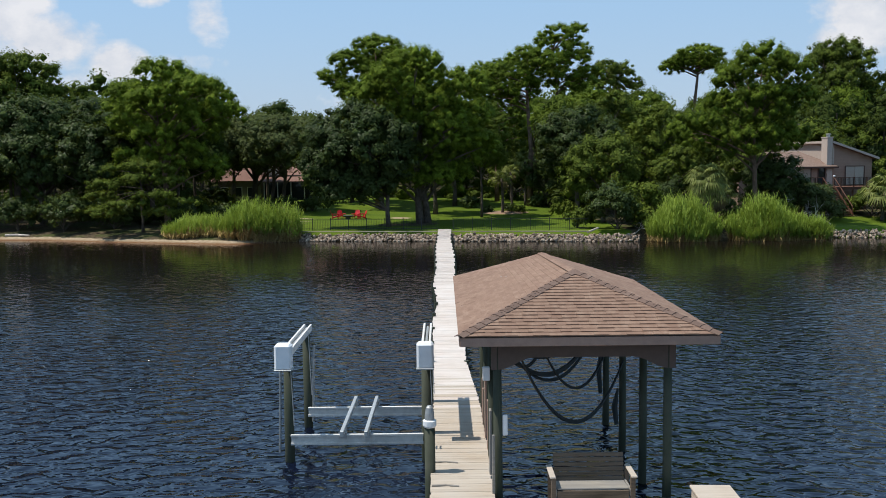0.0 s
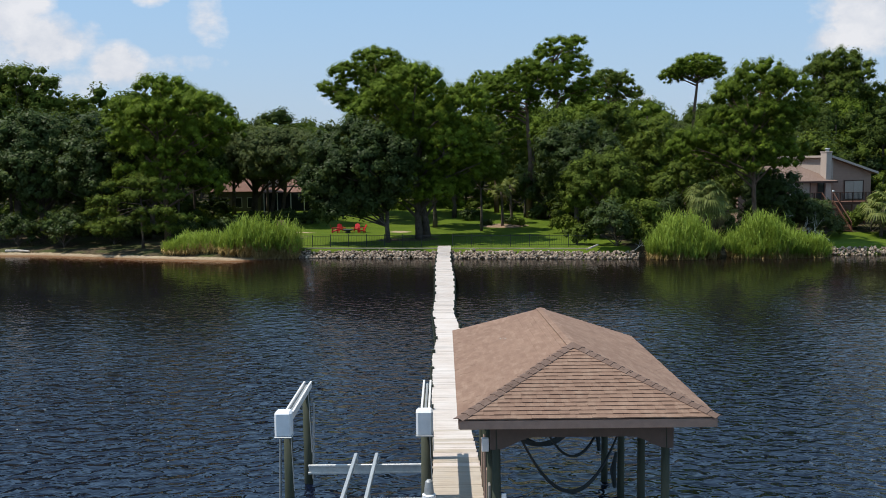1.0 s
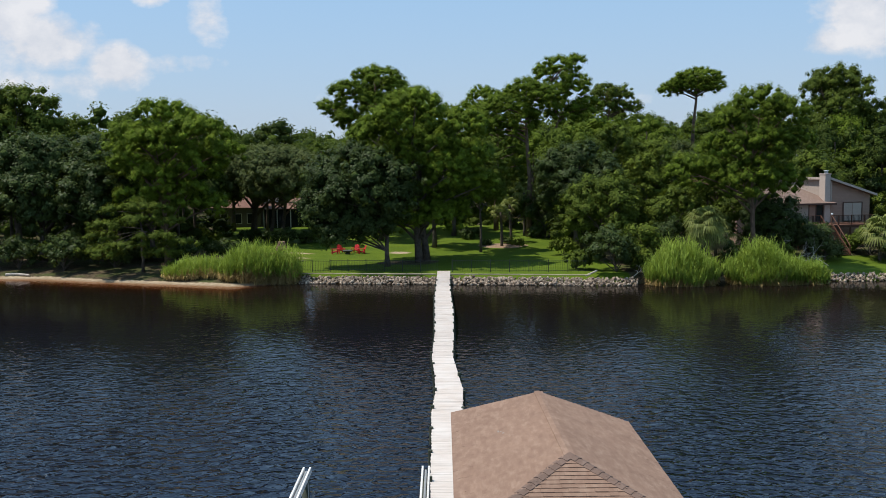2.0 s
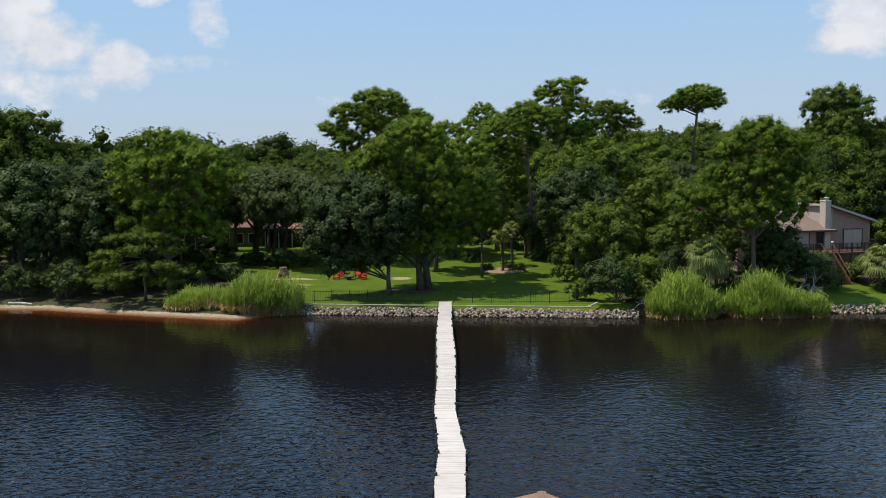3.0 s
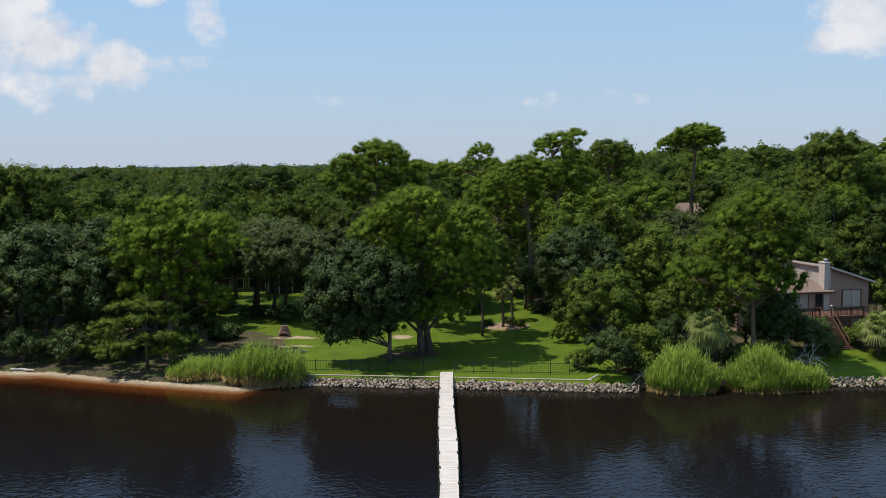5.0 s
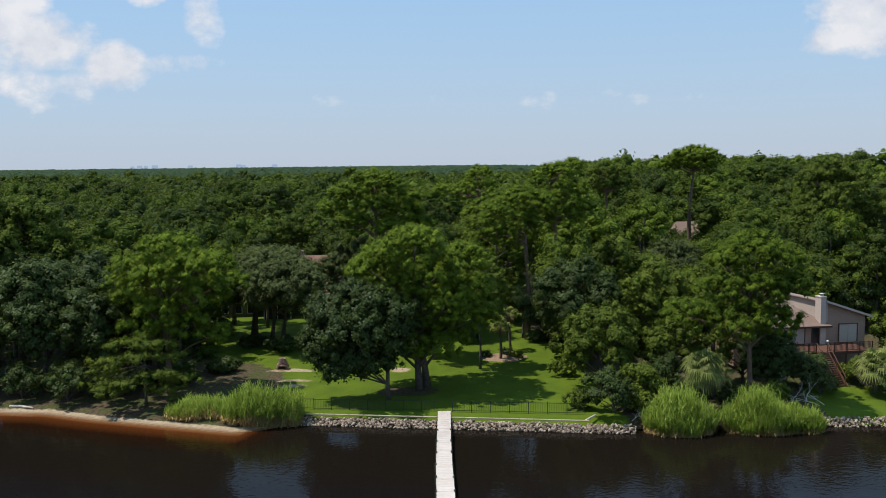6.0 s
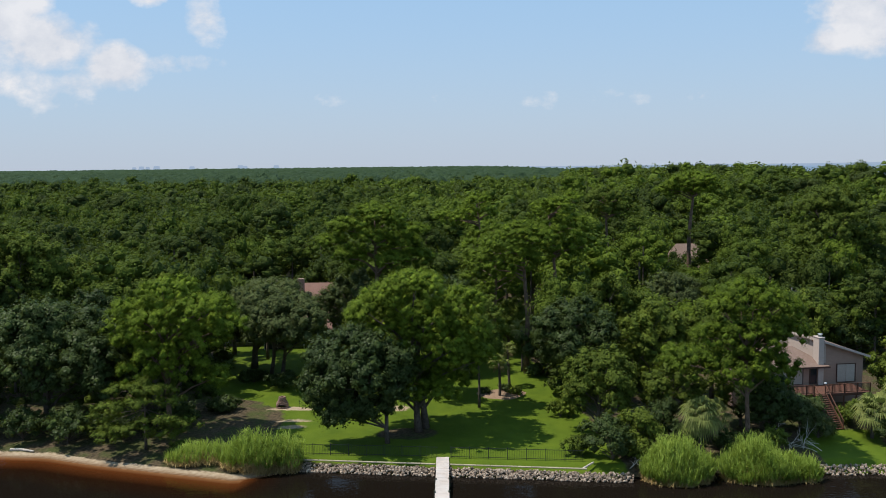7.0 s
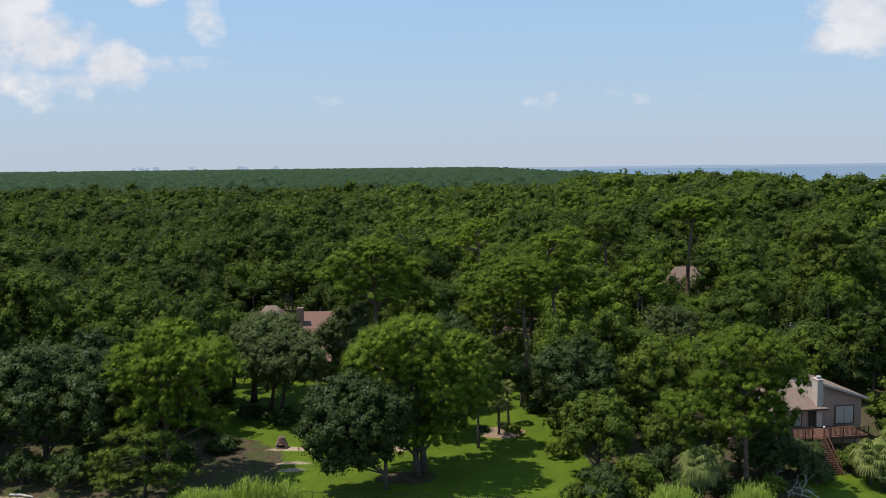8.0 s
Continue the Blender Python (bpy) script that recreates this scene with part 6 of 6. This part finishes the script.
part("pedestal", Geo().tube([(0, 0, 0), (0, 0, 0.04), (0, 0, 0.1), (0, 0, 0.72)], [0.3, 0.28, 0.05, 0.05], 12), M_WHITE, tb)

part("wall", Geo().box((34.4, 103.6, 3.9), (2.8, 2.8, 4.0)), M_WALLR, hr)
part("roof", Geo().slab([(32.7, 101.9, 5.8), (35.8, 101.9, 5.8), (35.8, 103.6, 6.5), (32.7, 103.6, 6.5)], 0.1).slab([(35.8, 105.3, 5.8), (32.7, 105.3, 5.8), (32.7, 103.6, 6.5), (35.8, 103.6, 6.5)], 0.1), M_ROOFR, hr)

# ---- house behind the lawn ----
hl = thing("house", pose(0, 0, 0), "large house with red-brown roof half hidden behind oaks", "house")
part("wall", Geo().box((-31.2, 141, 3.4), (7.0, 5.6, 3.4)), M_WALLG, hl)
part("roof", Geo().slab([(-35.2, 137.6, 5.0), (-27.2, 137.6, 5.0), (-28.6, 141, 6.9), (-33.8, 141, 6.9)], 0.15).slab([(-27.2, 144.4, 5.0), (-35.2, 144.4, 5.0), (-33.8, 141, 6.9), (-28.6, 141, 6.9)], 0.15)
     .slab([(-35.2, 144.4, 5.0), (-35.2, 137.6, 5.0), (-33.8, 141, 6.9)], 0.15).slab([(-27.2, 137.6, 5.0), (-27.2, 144.4, 5.0), (-28.6, 141, 6.9)], 0.15), M_ROOFL, hl)
part("wall", Geo().box((-20.4, 150, 4.0), (8.0, 8.0, 6.4)), M_WALLG, hl)
part("roof", Geo().slab([(-24.6, 145.3, 7.0), (-16.2, 145.3, 7.0), (-17.6, 150, 10.2), (-23.2, 150, 10.2)], 0.15).slab([(-16.2, 154.7, 7.0), (-24.6, 154.7, 7.0), (-23.2, 150, 10.2), (-17.6, 150, 10.2)], 0.15)
     .slab([(-24.6, 154.7, 7.0), (-24.6, 145.3, 7.0), (-23.2, 150, 10.2)], 0.15).slab([(-16.2, 145.3, 7.0), (-16.2, 154.7, 7.0), (-17.6, 150, 10.2)], 0.15), M_ROOFL, hl)
part("wall", Geo().box((-21.6, 141.6, 3.6), (9.4, 7.0, 4.4)), M_WALLG, hl)
part("roof", Geo().slab([(-26.4, 138.2, 5.8), (-16.8, 138.2, 5.8), (-16.8, 145.4, 7.2), (-26.4, 145.4, 7.2)], 0.15), M_ROOFL, hl)
part("gable", Geo().slab([(-27.4, 138.2, 4.9), (-24.4, 138.2, 4.9), (-25.9, 138.2, 9.0)], 0.15), M_WALLW, hl, "white gable end")
part("gable_roof", Geo().slab([(-27.7, 137.9, 4.8), (-25.9, 137.9, 9.3), (-25.9, 143, 9.3), (-27.7, 143, 4.8)], 0.12).slab([(-25.9, 137.9, 9.3), (-24.1, 137.9, 4.8), (-24.1, 143, 4.8), (-25.9, 143, 9.3)], 0.12), M_ROOFL, hl)
part("porch_roof", Geo().slab([(-27.0, 135.2, 4.9), (-16.4, 135.2, 4.9), (-16.4, 139.5, 5.9), (-27.0, 139.5, 5.9)], 0.12), M_ROOFL, hl)
part("porch_screen", Geo().box((-21.7, 135.8, 3.1), (10.2, 0.06, 3.3)), M_GLASS, hl, "dark screened porch front")
for x in np.linspace(-26.7, -16.7, 6):
    part("porch_post", Geo().box((x, 135.6, 3.1), (0.14, 0.14, 3.4), 0.01), M_WALLW, hl)
part("chimney", Geo().box((-22.8, 147.6, 9.3), (1.0, 1.0, 3.8), 0.02), M_BRICK, hl, "brick chimney")
for x, w in ((-33.2, 1.0), (-31.2, 1.2), (-29.2, 1.0)):
    window_unit(hl, x, 138.1, 2.6, w, 1.4, 1, framem=M_WALLW)

for hx, hy, hw, hd, hz, lab in ((50.8, 188, 8, 8, 11.4, "tan-roofed house far off in the woods"), (-31.0, 166, 6, 7, 7.6, "grey-roofed house among the trees")):
    h = thing("house", pose(hx, hy, 1.2), lab, "house")
    part("wall", Geo().box((0, 0, hz * 0.3), (hw, hd, hz * 0.6)), M_CHIM, h)
    part("roof", Geo().slab([(-hw / 2 - .5, -hd / 2 - .5, hz * 0.6), (hw / 2 + .5, -hd / 2 - .5, hz * 0.6), (hw / 2 - 2, 0, hz), (-hw / 2 + 2, 0, hz)], 0.15)
         .slab([(hw / 2 + .5, hd / 2 + .5, hz * 0.6), (-hw / 2 - .5, hd / 2 + .5, hz * 0.6), (-hw / 2 + 2, 0, hz), (hw / 2 - 2, 0, hz)], 0.15)
         .slab([(-hw / 2 - .5, hd / 2 + .5, hz * 0.6), (-hw / 2 - .5, -hd / 2 - .5, hz * 0.6), (-hw / 2 + 2, 0, hz)], 0.15)
         .slab([(hw / 2 + .5, -hd / 2 - .5, hz * 0.6), (hw / 2 + .5, hd / 2 + .5, hz * 0.6), (hw / 2 - 2, 0, hz)], 0.15), M_ROOFR, h)

pole = thing("utility_pole", pose(48.2, 124, 1.5), "grey utility pole with a transformer and crossarm", "utility pole")
part("mast", Geo().tube([(0, 0, -0.5), (0, 0, 10.6)], [0.16, 0.11], 8), M_GREYWOOD, pole)
part("crossarm", Geo().box((0, 0, 10.1), (1.6, 0.1, 0.12)), M_GREYWOOD, pole)
part("transformer", Geo().tube([(0.32, 0, 8.0), (0.32, 0, 8.05), (0.32, 0, 8.8), (0.32, 0, 8.85)], [0.2, 0.24, 0.24, 0.18], 12), M_GALV, pole)


# ---- lawn things ----
def lawn_chair(x, y, turn, seed):
    c = thing("lawn_chair", pose(x, y, grade(x, y), 0, 0, turn), "red slatted wooden lawn chair on the grass", "chair", "red lawn chairs")
    for i in range(5):
        h = 0.78 - 0.05 * abs(i - 2)
        part("back_slat", Geo().box((0, 0, h / 2), (0.10, 0.025, h), 0.006), M_RED, c, m=pose(-0.24 + i * 0.12, 0.26, 0.28, -22))
    for i in range(5):
        part("seat_slat", Geo().box((0, 0, 0), (0.56, 0.095, 0.025), 0.006), M_RED, c, m=pose(0, -0.28 + i * 0.12, 0.38 - i * 0.028, -12))
    for s in (-1, 1):
        part("armrest", Geo().box((s * 0.36, -0.05, 0.58), (0.13, 0.72, 0.03), 0.008), M_RED, c)
        part("leg", Geo().box((s * 0.33, -0.34, 0.28), (0.04, 0.1, 0.56), 0.006), M_RED, c)
        part("leg", Geo().box((s * 0.33, 0.26, 0.28), (0.04, 0.1, 0.56), 0.006), M_RED, c)
        part("side_rail", Geo().box((s * 0.30, -0.02, 0.24), (0.03, 0.8, 0.11), 0.006, (-14, 0, 0)), M_RED, c)


for i, (x, y, t) in enumerate(((-12.5, 104.4, 100), (-11.9, 105.6, 30), (-10.2, 105.8, -20), (-9.4, 104.9, -70))):
    lawn_chair(x, y, t, i)
lt = thing("low_table", pose(-11.0, 104.6, grade(-11, 104.6)), "low dark fire bowl between the lawn chairs", "fire bowl")
part("bowl", Geo().tube([(0, 0, 0.2), (0, 0, 0.28), (0, 0, 0.42), (0, 0, 0.44)], [0.25, 0.5, 0.62, 0.6], 16), M_DARK, lt)
part("stand", Geo().tube([(0, 0, 0), (0, 0, 0.24)], [0.35, 0.2], 10), M_DARK, lt)

pit = thing("fire_pit", pose(-18.8, 105.6, grade(-18.8, 105.6)), "stacked brick outdoor chimney oven on bare sand", "fire pit")
for r in range(9):
    rad = (0.62, 0.62, 0.61, 0.58, 0.5, 0.42, 0.36, 0.33, 0.31)[r]
    n = 10 if r < 4 else 7
    for i in range(n):
        a = 2 * math.pi * (i + 0.5 * (r % 2)) / n
        if r in (1, 2) and math.sin(a) < -0.75:
            continue
        part("brick", Geo().box((0, 0, 0), (2 * math.pi * rad / n * 0.93, 0.2, 0.135), 0.015), M_BRICK, pit, m=pose(math.cos(a) * rad, math.sin(a) * rad, 0.07 + r * 0.145, 0, 0, math.degrees(a) + 90))


def bed(x, y, rx, ry, label):
    """A low mulched planting bed with an uneven rim."""
    g = Geo()
    rim = [(x + math.cos(a) * rx * (1 + 0.1 * math.sin(3 * a)), y + math.sin(a) * ry * (1 + 0.08 * math.cos(5 * a))) for a in np.linspace(0, 2 * math.pi, 28, endpoint=False)]
    vs = [(px, py, grade(px, py) + 0.01) for px, py in rim] + [(x + (px - x) * 0.7, y + (py - y) * 0.7, grade(px, py) + 0.14) for px, py in rim] + [(x, y, grade(x, y) + 0.2)]
    fs = [(i, (i + 1) % 28, 28 + (i + 1) % 28, 28 + i) for i in range(28)] + [(28 + i, 28 + (i + 1) % 28, 56) for i in range(28)]
    ob = part("planting_bed", g.add(vs, fs), M_MULCH)
    tagged(ob, label, "planting bed")


bed(7.4, 110.3, 3.0, 2.3, "mulched planting bed round the lawn palms")


def shrub(x, y, r, h, mat, label, seed, name="shrub"):
    rng = np.random.default_rng(seed)
    g = grade(x, y)
    s = thing(name, pose(x, y, g), label, "shrub")
    lobes = [(rng.uniform(-.5, .5) * r, rng.uniform(-.5, .5) * r, h * rng.uniform(0.35, 0.6), r * 0.6, r * 0.6, h * 0.42) for _ in range(6)]
    P, N, A, TV, TT = crown_points(rng, lobes, 12, 0.35, 1.8)
    me = leaf_mesh("leaves", leaf_tris(P, N, rng, 0.2, 0.5), TV, TT)
    me.materials.append(mat)
    me.materials.append(TUFT[mat])
    part("leaves", me, mat, s)
    sg = Geo()
    for i in range(5):
        a = i * 1.26
        sg.tube([(0, 0, -0.05), (math.cos(a) * r * 0.3, math.sin(a) * r * 0.3, h * 0.5)], [0.04, 0.015], 5, False)
    part("stems", sg, M_BARK, s)


for i, (x, y, r, h, mt, lab) in enumerate((
        (5.2, 110.6, 0.7, 0.8, L_MAG, "small dark shrub in the palm bed"), (9.0, 110.0, 0.9, 0.9, L_OAK, "green shrub in the palm bed"), (8.0, 111.4, 0.8, 0.9, L_MAG, "dark shrub in the palm bed"),
        (-20.5, 114, 2.4, 2.0, L_MAG, "round clipped dark shrub under the oaks"), (-16.8, 116, 1.8, 1.7, L_MAG, "round dark shrub under the oaks"), (-24.5, 117, 2.0, 1.8, L_MAG, "dark shrub under the oaks"),
        (13.0, 88.2, 1.6, 2.0, L_OAK, "green shrub at the fence's end"), (19.0, 86.2, 1.7, 2.2, L_OAK, "green shrub above the rocks"), (24.0, 87.4, 2.0, 2.4, L_MAG, "dark shrub behind the reeds"),
        (29.0, 87.6, 2.0, 2.4, L_MAG, "dark shrub behind the reeds"), (32.5, 87.6, 1.8, 2.6, L_OAK, "green shrub behind the reeds"), (42.8, 95.0, 1.3, 1.8, L_OAK, "green shrub beside the deck stairs"),
        (-26.5, 90.2, 1.4, 1.2, L_OAK, "low bush behind the reeds"), (12.4, 118.5, 1.6, 1.8, L_MAG, "dark shrub at the lawn's edge"),
        (13.4, 101, 1.6, 2.0, L_OAK, "green shrub at the lawn's edge"), (3.6, 118.0, 1.4, 1.6, L_MAG, "dark shrub under the trees"), (-33, 100, 2.2, 1.6, L_MAG, "dark bush under the beach pine"))):
    shrub(x, y, r, h, mt, lab, 50 + i)


def dead_branch(x, y, z, L, az, el, seed, label):
    rng = np.random.default_rng(seed)
    g = Geo()

    def grow(p, d, length, r, depth):
        pts, q = [p], p
        for k in range(4):
            d = (d + Vector(rng.normal(size=3)) * 0.18).normalized()
            q = q + d * length / 4
            pts.append(q)
        g.tube(pts, [r, r * 0.85, r * 0.7, r * 0.55, r * 0.35], 5)
        if depth:
            for k in range(3):
                grow(pts[1 + k], (d + Vector(rng.normal(size=3)) * 0.8).normalized(), length * 0.55, r * 0.55, depth - 1)

    grow(Vector((0, 0, 0)), Vector((math.cos(az) * math.cos(el), math.sin(az) * math.cos(el), math.sin(el))), L, 0.04, 3)
    ob = part("dead_branch", g, M_BARKD, m=pose(x, y, z))
    tagged(ob, label, "branch", "bleached fallen branches")


for i, (x, y, z, L, az, el) in enumerate(((34.6, 88, 1.2, 2.4, 2.2, 0.7), (35.8, 88.2, 1.0, 2.6, 1.0, 0.5), (36.8, 87.2, 1.0, 2.2, 2.6, 0.4), (34.0, 87.2, 1.0, 2.2, 0.5, 0.9), (37.4, 87.6, 1.0, 1.8, 2.9, 0.5), (17.8, 84.2, 0.6, 1.6, 0.3, 0.4))):
    dead_branch(x, y, z, L, az, el, 70 + i, "bare bleached branch fallen on the bank")
dl = part("driftwood_log", Geo().tube([(0, 0, 0), (1.2, 0.1, 0.05), (2.8, -0.1, 0.02)], [0.16, 0.14, 0.08], 8), M_BARKD, m=pose(-45.0, 93.0, 0.38, 0, 0, -12))
tagged(dl, "bleached driftwood log lying on the sand", "driftwood")
lg = part("fallen_post", Geo().tube([(0, 0, 0), (1.4, 0, 0.35)], [0.1, 0.09], 8), M_BARKD, m=pose(13.3, 83.9, 0.75, 0, 0, 35))
tagged(lg, "pale broken post leaning at the seawall's end", "post")


# ---- dock boards ----
def board_mesh(name, size, chamfer, mat):
    me = Geo().box((0, 0, 0), size, chamfer).mesh(name)
    me.materials.append(mat)
    return me


rng = np.random.default_rng(17)
BOARD = [board_mesh("plank", (1, 0.139, 0.038), 0.004, m) for m in (M_DOCK, M_DOCKTAN)]
ys = np.arange(12.1, 87.2, 0.1455)
rest = Geo()
for i, y in enumerate(ys):
    l, r, z = dock_at(y)
    a, b = l - 0.03 + rng.normal(0, 0.012), r + 0.03 + rng.normal(0, 0.012)
    tilt, turn, dz = rng.normal(0, 0.35), rng.normal(0, 0.25), rng.normal(0, 0.003)
    if y < 52:
        tan = rng.random() < np.interp(y, [22, 28], [1, 0])
        part("plank", BOARD[1 if tan else 0], M_DOCK, dock, m=pose((a + b) / 2, y, z + dz, tilt, 0, turn) @ Matrix.Diagonal((b - a, 1, 1, 1)))
    else:
        rest.box(((a + b) / 2, y, z + dz), (b - a, 0.139, 0.038), 0, (tilt, 0, turn))
rest_ob = part("far_planks", rest, M_DOCK, dock)
tagged(rest_ob, kind="stuff")

# platform and finger dock boards
PB = board_mesh("plank", (0.139, 3.7, 0.038), 0.004, M_DOCKTAN)
for i in range(34):
    x = 0.99 + i * 0.1455
    part("plank", PB, M_DOCKTAN, plat, m=pose(x, 15.28 + rng.normal(0, 0.01), 0.635 + rng.normal(0, 0.003), 0, rng.normal(0, 0.3), 0))
FB = board_mesh("plank", (0.80, 0.139, 0.038), 0.004, M_DOCK)
for i in range(25):
    part("plank", FB, M_DOCK, fing, m=pose(-2.71 + rng.normal(0, 0.01), 13.4 + i * 0.1455, 0.62 + rng.normal(0, 0.004), rng.normal(0, 0.4), 0, rng.normal(0, 0.4)))

# ---- boathouse shingles ----
COURSE = 0.130


def tab_mesh(name):
    """A shingle tab, thin at its top and proud at its butt; x across, y up the slope."""
    g = Geo()
    w, h = 0.5, COURSE * 0.62
    g.add([(-w, -h, 0.027), (w, -h, 0.027), (w, h, 0.006), (-w, h, 0.006), (-w, -h, 0.002), (w, -h, 0.002), (w, h, 0.0), (-w, h, 0.0)],
          [(0, 1, 2, 3), (7, 6, 5, 4), (0, 4, 5, 1), (1, 5, 6, 2), (2, 6, 7, 3), (3, 7, 4, 0)])
    me = g.mesh(name)
    me.materials.append(M_SHINGLE)
    return me


TAB = tab_mesh("shingle")
RUN = RY - BY0


def slope_frame(origin, across, uphill):
    a, u = Vector(across).normalized(), Vector(uphill).normalized()
    n = a.cross(u)
    m = Matrix((a, u, n)).transposed().to_4x4()
    m.translation = Vector(origin)
    return m


def shingle_row(base, s, a, b, sink, tab=0.305, phase=0.0):
    """One course between a and b across the slope, at s up the slope."""
    x = a - phase * tab
    raised = rng.random() < 0.5
    while x < b:
        x0, x1 = max(a, x), min(b, x + tab - 0.002)
        if x1 - x0 > 0.03:
            m = base @ pose((x0 + x1) / 2, s + rng.normal(0, 0.0012), 0.004 + rng.uniform(0, 0.002)) @ Matrix.Diagonal((x1 - x0, 1, 0.85 if raised else 1.1, 1))
            sink(m)
        raised = not raised
        x += tab
        tab = rng.uniform(0.17, 0.34)


def as_part(m):
    part("shingle", TAB, M_SHINGLE, boat, m=m)


class Joined:
    """Shingles past the countable ones, kept as one mesh."""

    def __init__(self):
        self.g = Geo()
        self.v = [v.co.copy() for v in TAB.vertices]
        self.f = [tuple(p.vertices) for p in TAB.polygons]

    def take(self, m):
        self.g.add([m @ v for v in self.v], self.f)


joined = Joined()
SL = math.hypot(RUN, RZ - BZ)
front = slope_frame(((BX0 + BX1) / 2, BY0, BZ), (1, 0, 0), (0, RUN, RZ - BZ))
nc = int(SL / COURSE)
half = (BX1 - BX0) / 2
for i in range(nc + 1):
    s = (i + 0.5) * COURSE
    if s > SL - 0.02:
        break
    w = half * (1 - s / SL) + 0.04
    shingle_row(front, s - 0.02, -w, w, as_part, 0.305, (i % 2) * 0.5 + 0.17 * (i % 3))
SW = math.hypot(RX - BX0, RZ - BZ)


def side_point(xe, y, q):
    """A point of a side slope: y along the eave, q from eave (0) to ridge (1); the ridge falls a little to the back."""
    zr = RZ + (RZB - RZ) * (y - RY) / (BY1 - RY)
    return Vector((xe + (RX - xe) * q, y, BZ + (zr - BZ) * q))


for i in range(int(SW / COURSE) + 1):
    s = (i + 0.5) * COURSE
    if s > SW - 0.02:
        break
    q = (s - 0.02) / SW
    cut = BY0 + RUN * s / SW - 0.03
    for xe, sg in ((BX0, -1), (BX1, 1)):
        y = cut - 0.305 * ((i % 2) * 0.5 + 0.17 * (i % 3))
        yb = BYL + (BY1 - BYL) * q if sg < 0 else BYR + (BY1 - BYR) * q
        while y < yb:
            tab = rng.uniform(0.18, 0.36)
            y0, y1 = max(cut, y), min(yb, y + tab - 0.001)
            if y1 - y0 > 0.03:
                ym = (y0 + y1) / 2
                p = side_point(xe, ym, q)
                fr = slope_frame(p, (0, sg, 0), side_point(xe, ym, q + 0.1) - p)
                joined.take(fr @ pose(0, 0, 0.004 + rng.uniform(0, 0.002)) @ Matrix.Diagonal((y1 - y0, 1, rng.choice((0.3, 0.45)), 1)))
            y += tab
jo = part("slope_shingles", joined.g, M_SHINGLE, boat)
tagged(jo, kind="stuff")


def cap_mesh(name, drop):
    """A folded cap shingle; x along the hip, its butt end proud."""
    g = Geo()
    L, w = 0.15, 0.125
    top = [(-L, 0, 0.042), (L, 0, 0.024)]
    vs = [(-L, -w, 0.036 - drop), top[0], (-L, w, 0.036 - drop), (L, -w, 0.016 - drop), top[1], (L, w, 0.016 - drop)]
    vs += [(x, y, z - 0.016) for x, y, z in vs]
    g.add(vs, [(0, 3, 4, 1), (1, 4, 5, 2), (6, 7, 10, 9), (7, 8, 11, 10), (0, 1, 7, 6), (1, 2, 8, 7), (3, 9, 10, 4), (4, 10, 11, 5), (0, 6, 9, 3), (2, 5, 11, 8)])
    me = g.mesh(name)
    me.materials.append(M_CAP)
    return me


def caps(a, b, drop, step=0.205, mat=None, flat=1.0):
    a, b = Vector(a), Vector(b)
    me = cap_mesh("cap_shingle", drop)
    if mat:
        me.materials[0] = mat
    d = (b - a)
    n = int(d.length / step)
    x = d.normalized()
    y = Vector((0, 0, 1)).cross(x).normalized()
    z = x.cross(y)
    base = Matrix((x, y, z)).transposed().to_4x4()
    for i in range(n):
        p = a + d * ((i + 0.5) / n)
        m = Matrix.Translation(p + Vector((0, 0, 0.012))) @ base @ pose(0, 0, 0, rng.normal(0, 0.5), 0, rng.normal(0, 0.6)) @ Matrix.Diagonal((1, 1, flat, 1))
        part("cap_shingle", me, M_CAP, boat, m=m)


caps((BX0, BY0, BZ), RFp, 0.035)
caps((BX1, BY0, BZ), RFp, 0.035)
caps(RBp, RFp, 0.048, 0.205, M_SHINGLE, 0.45)
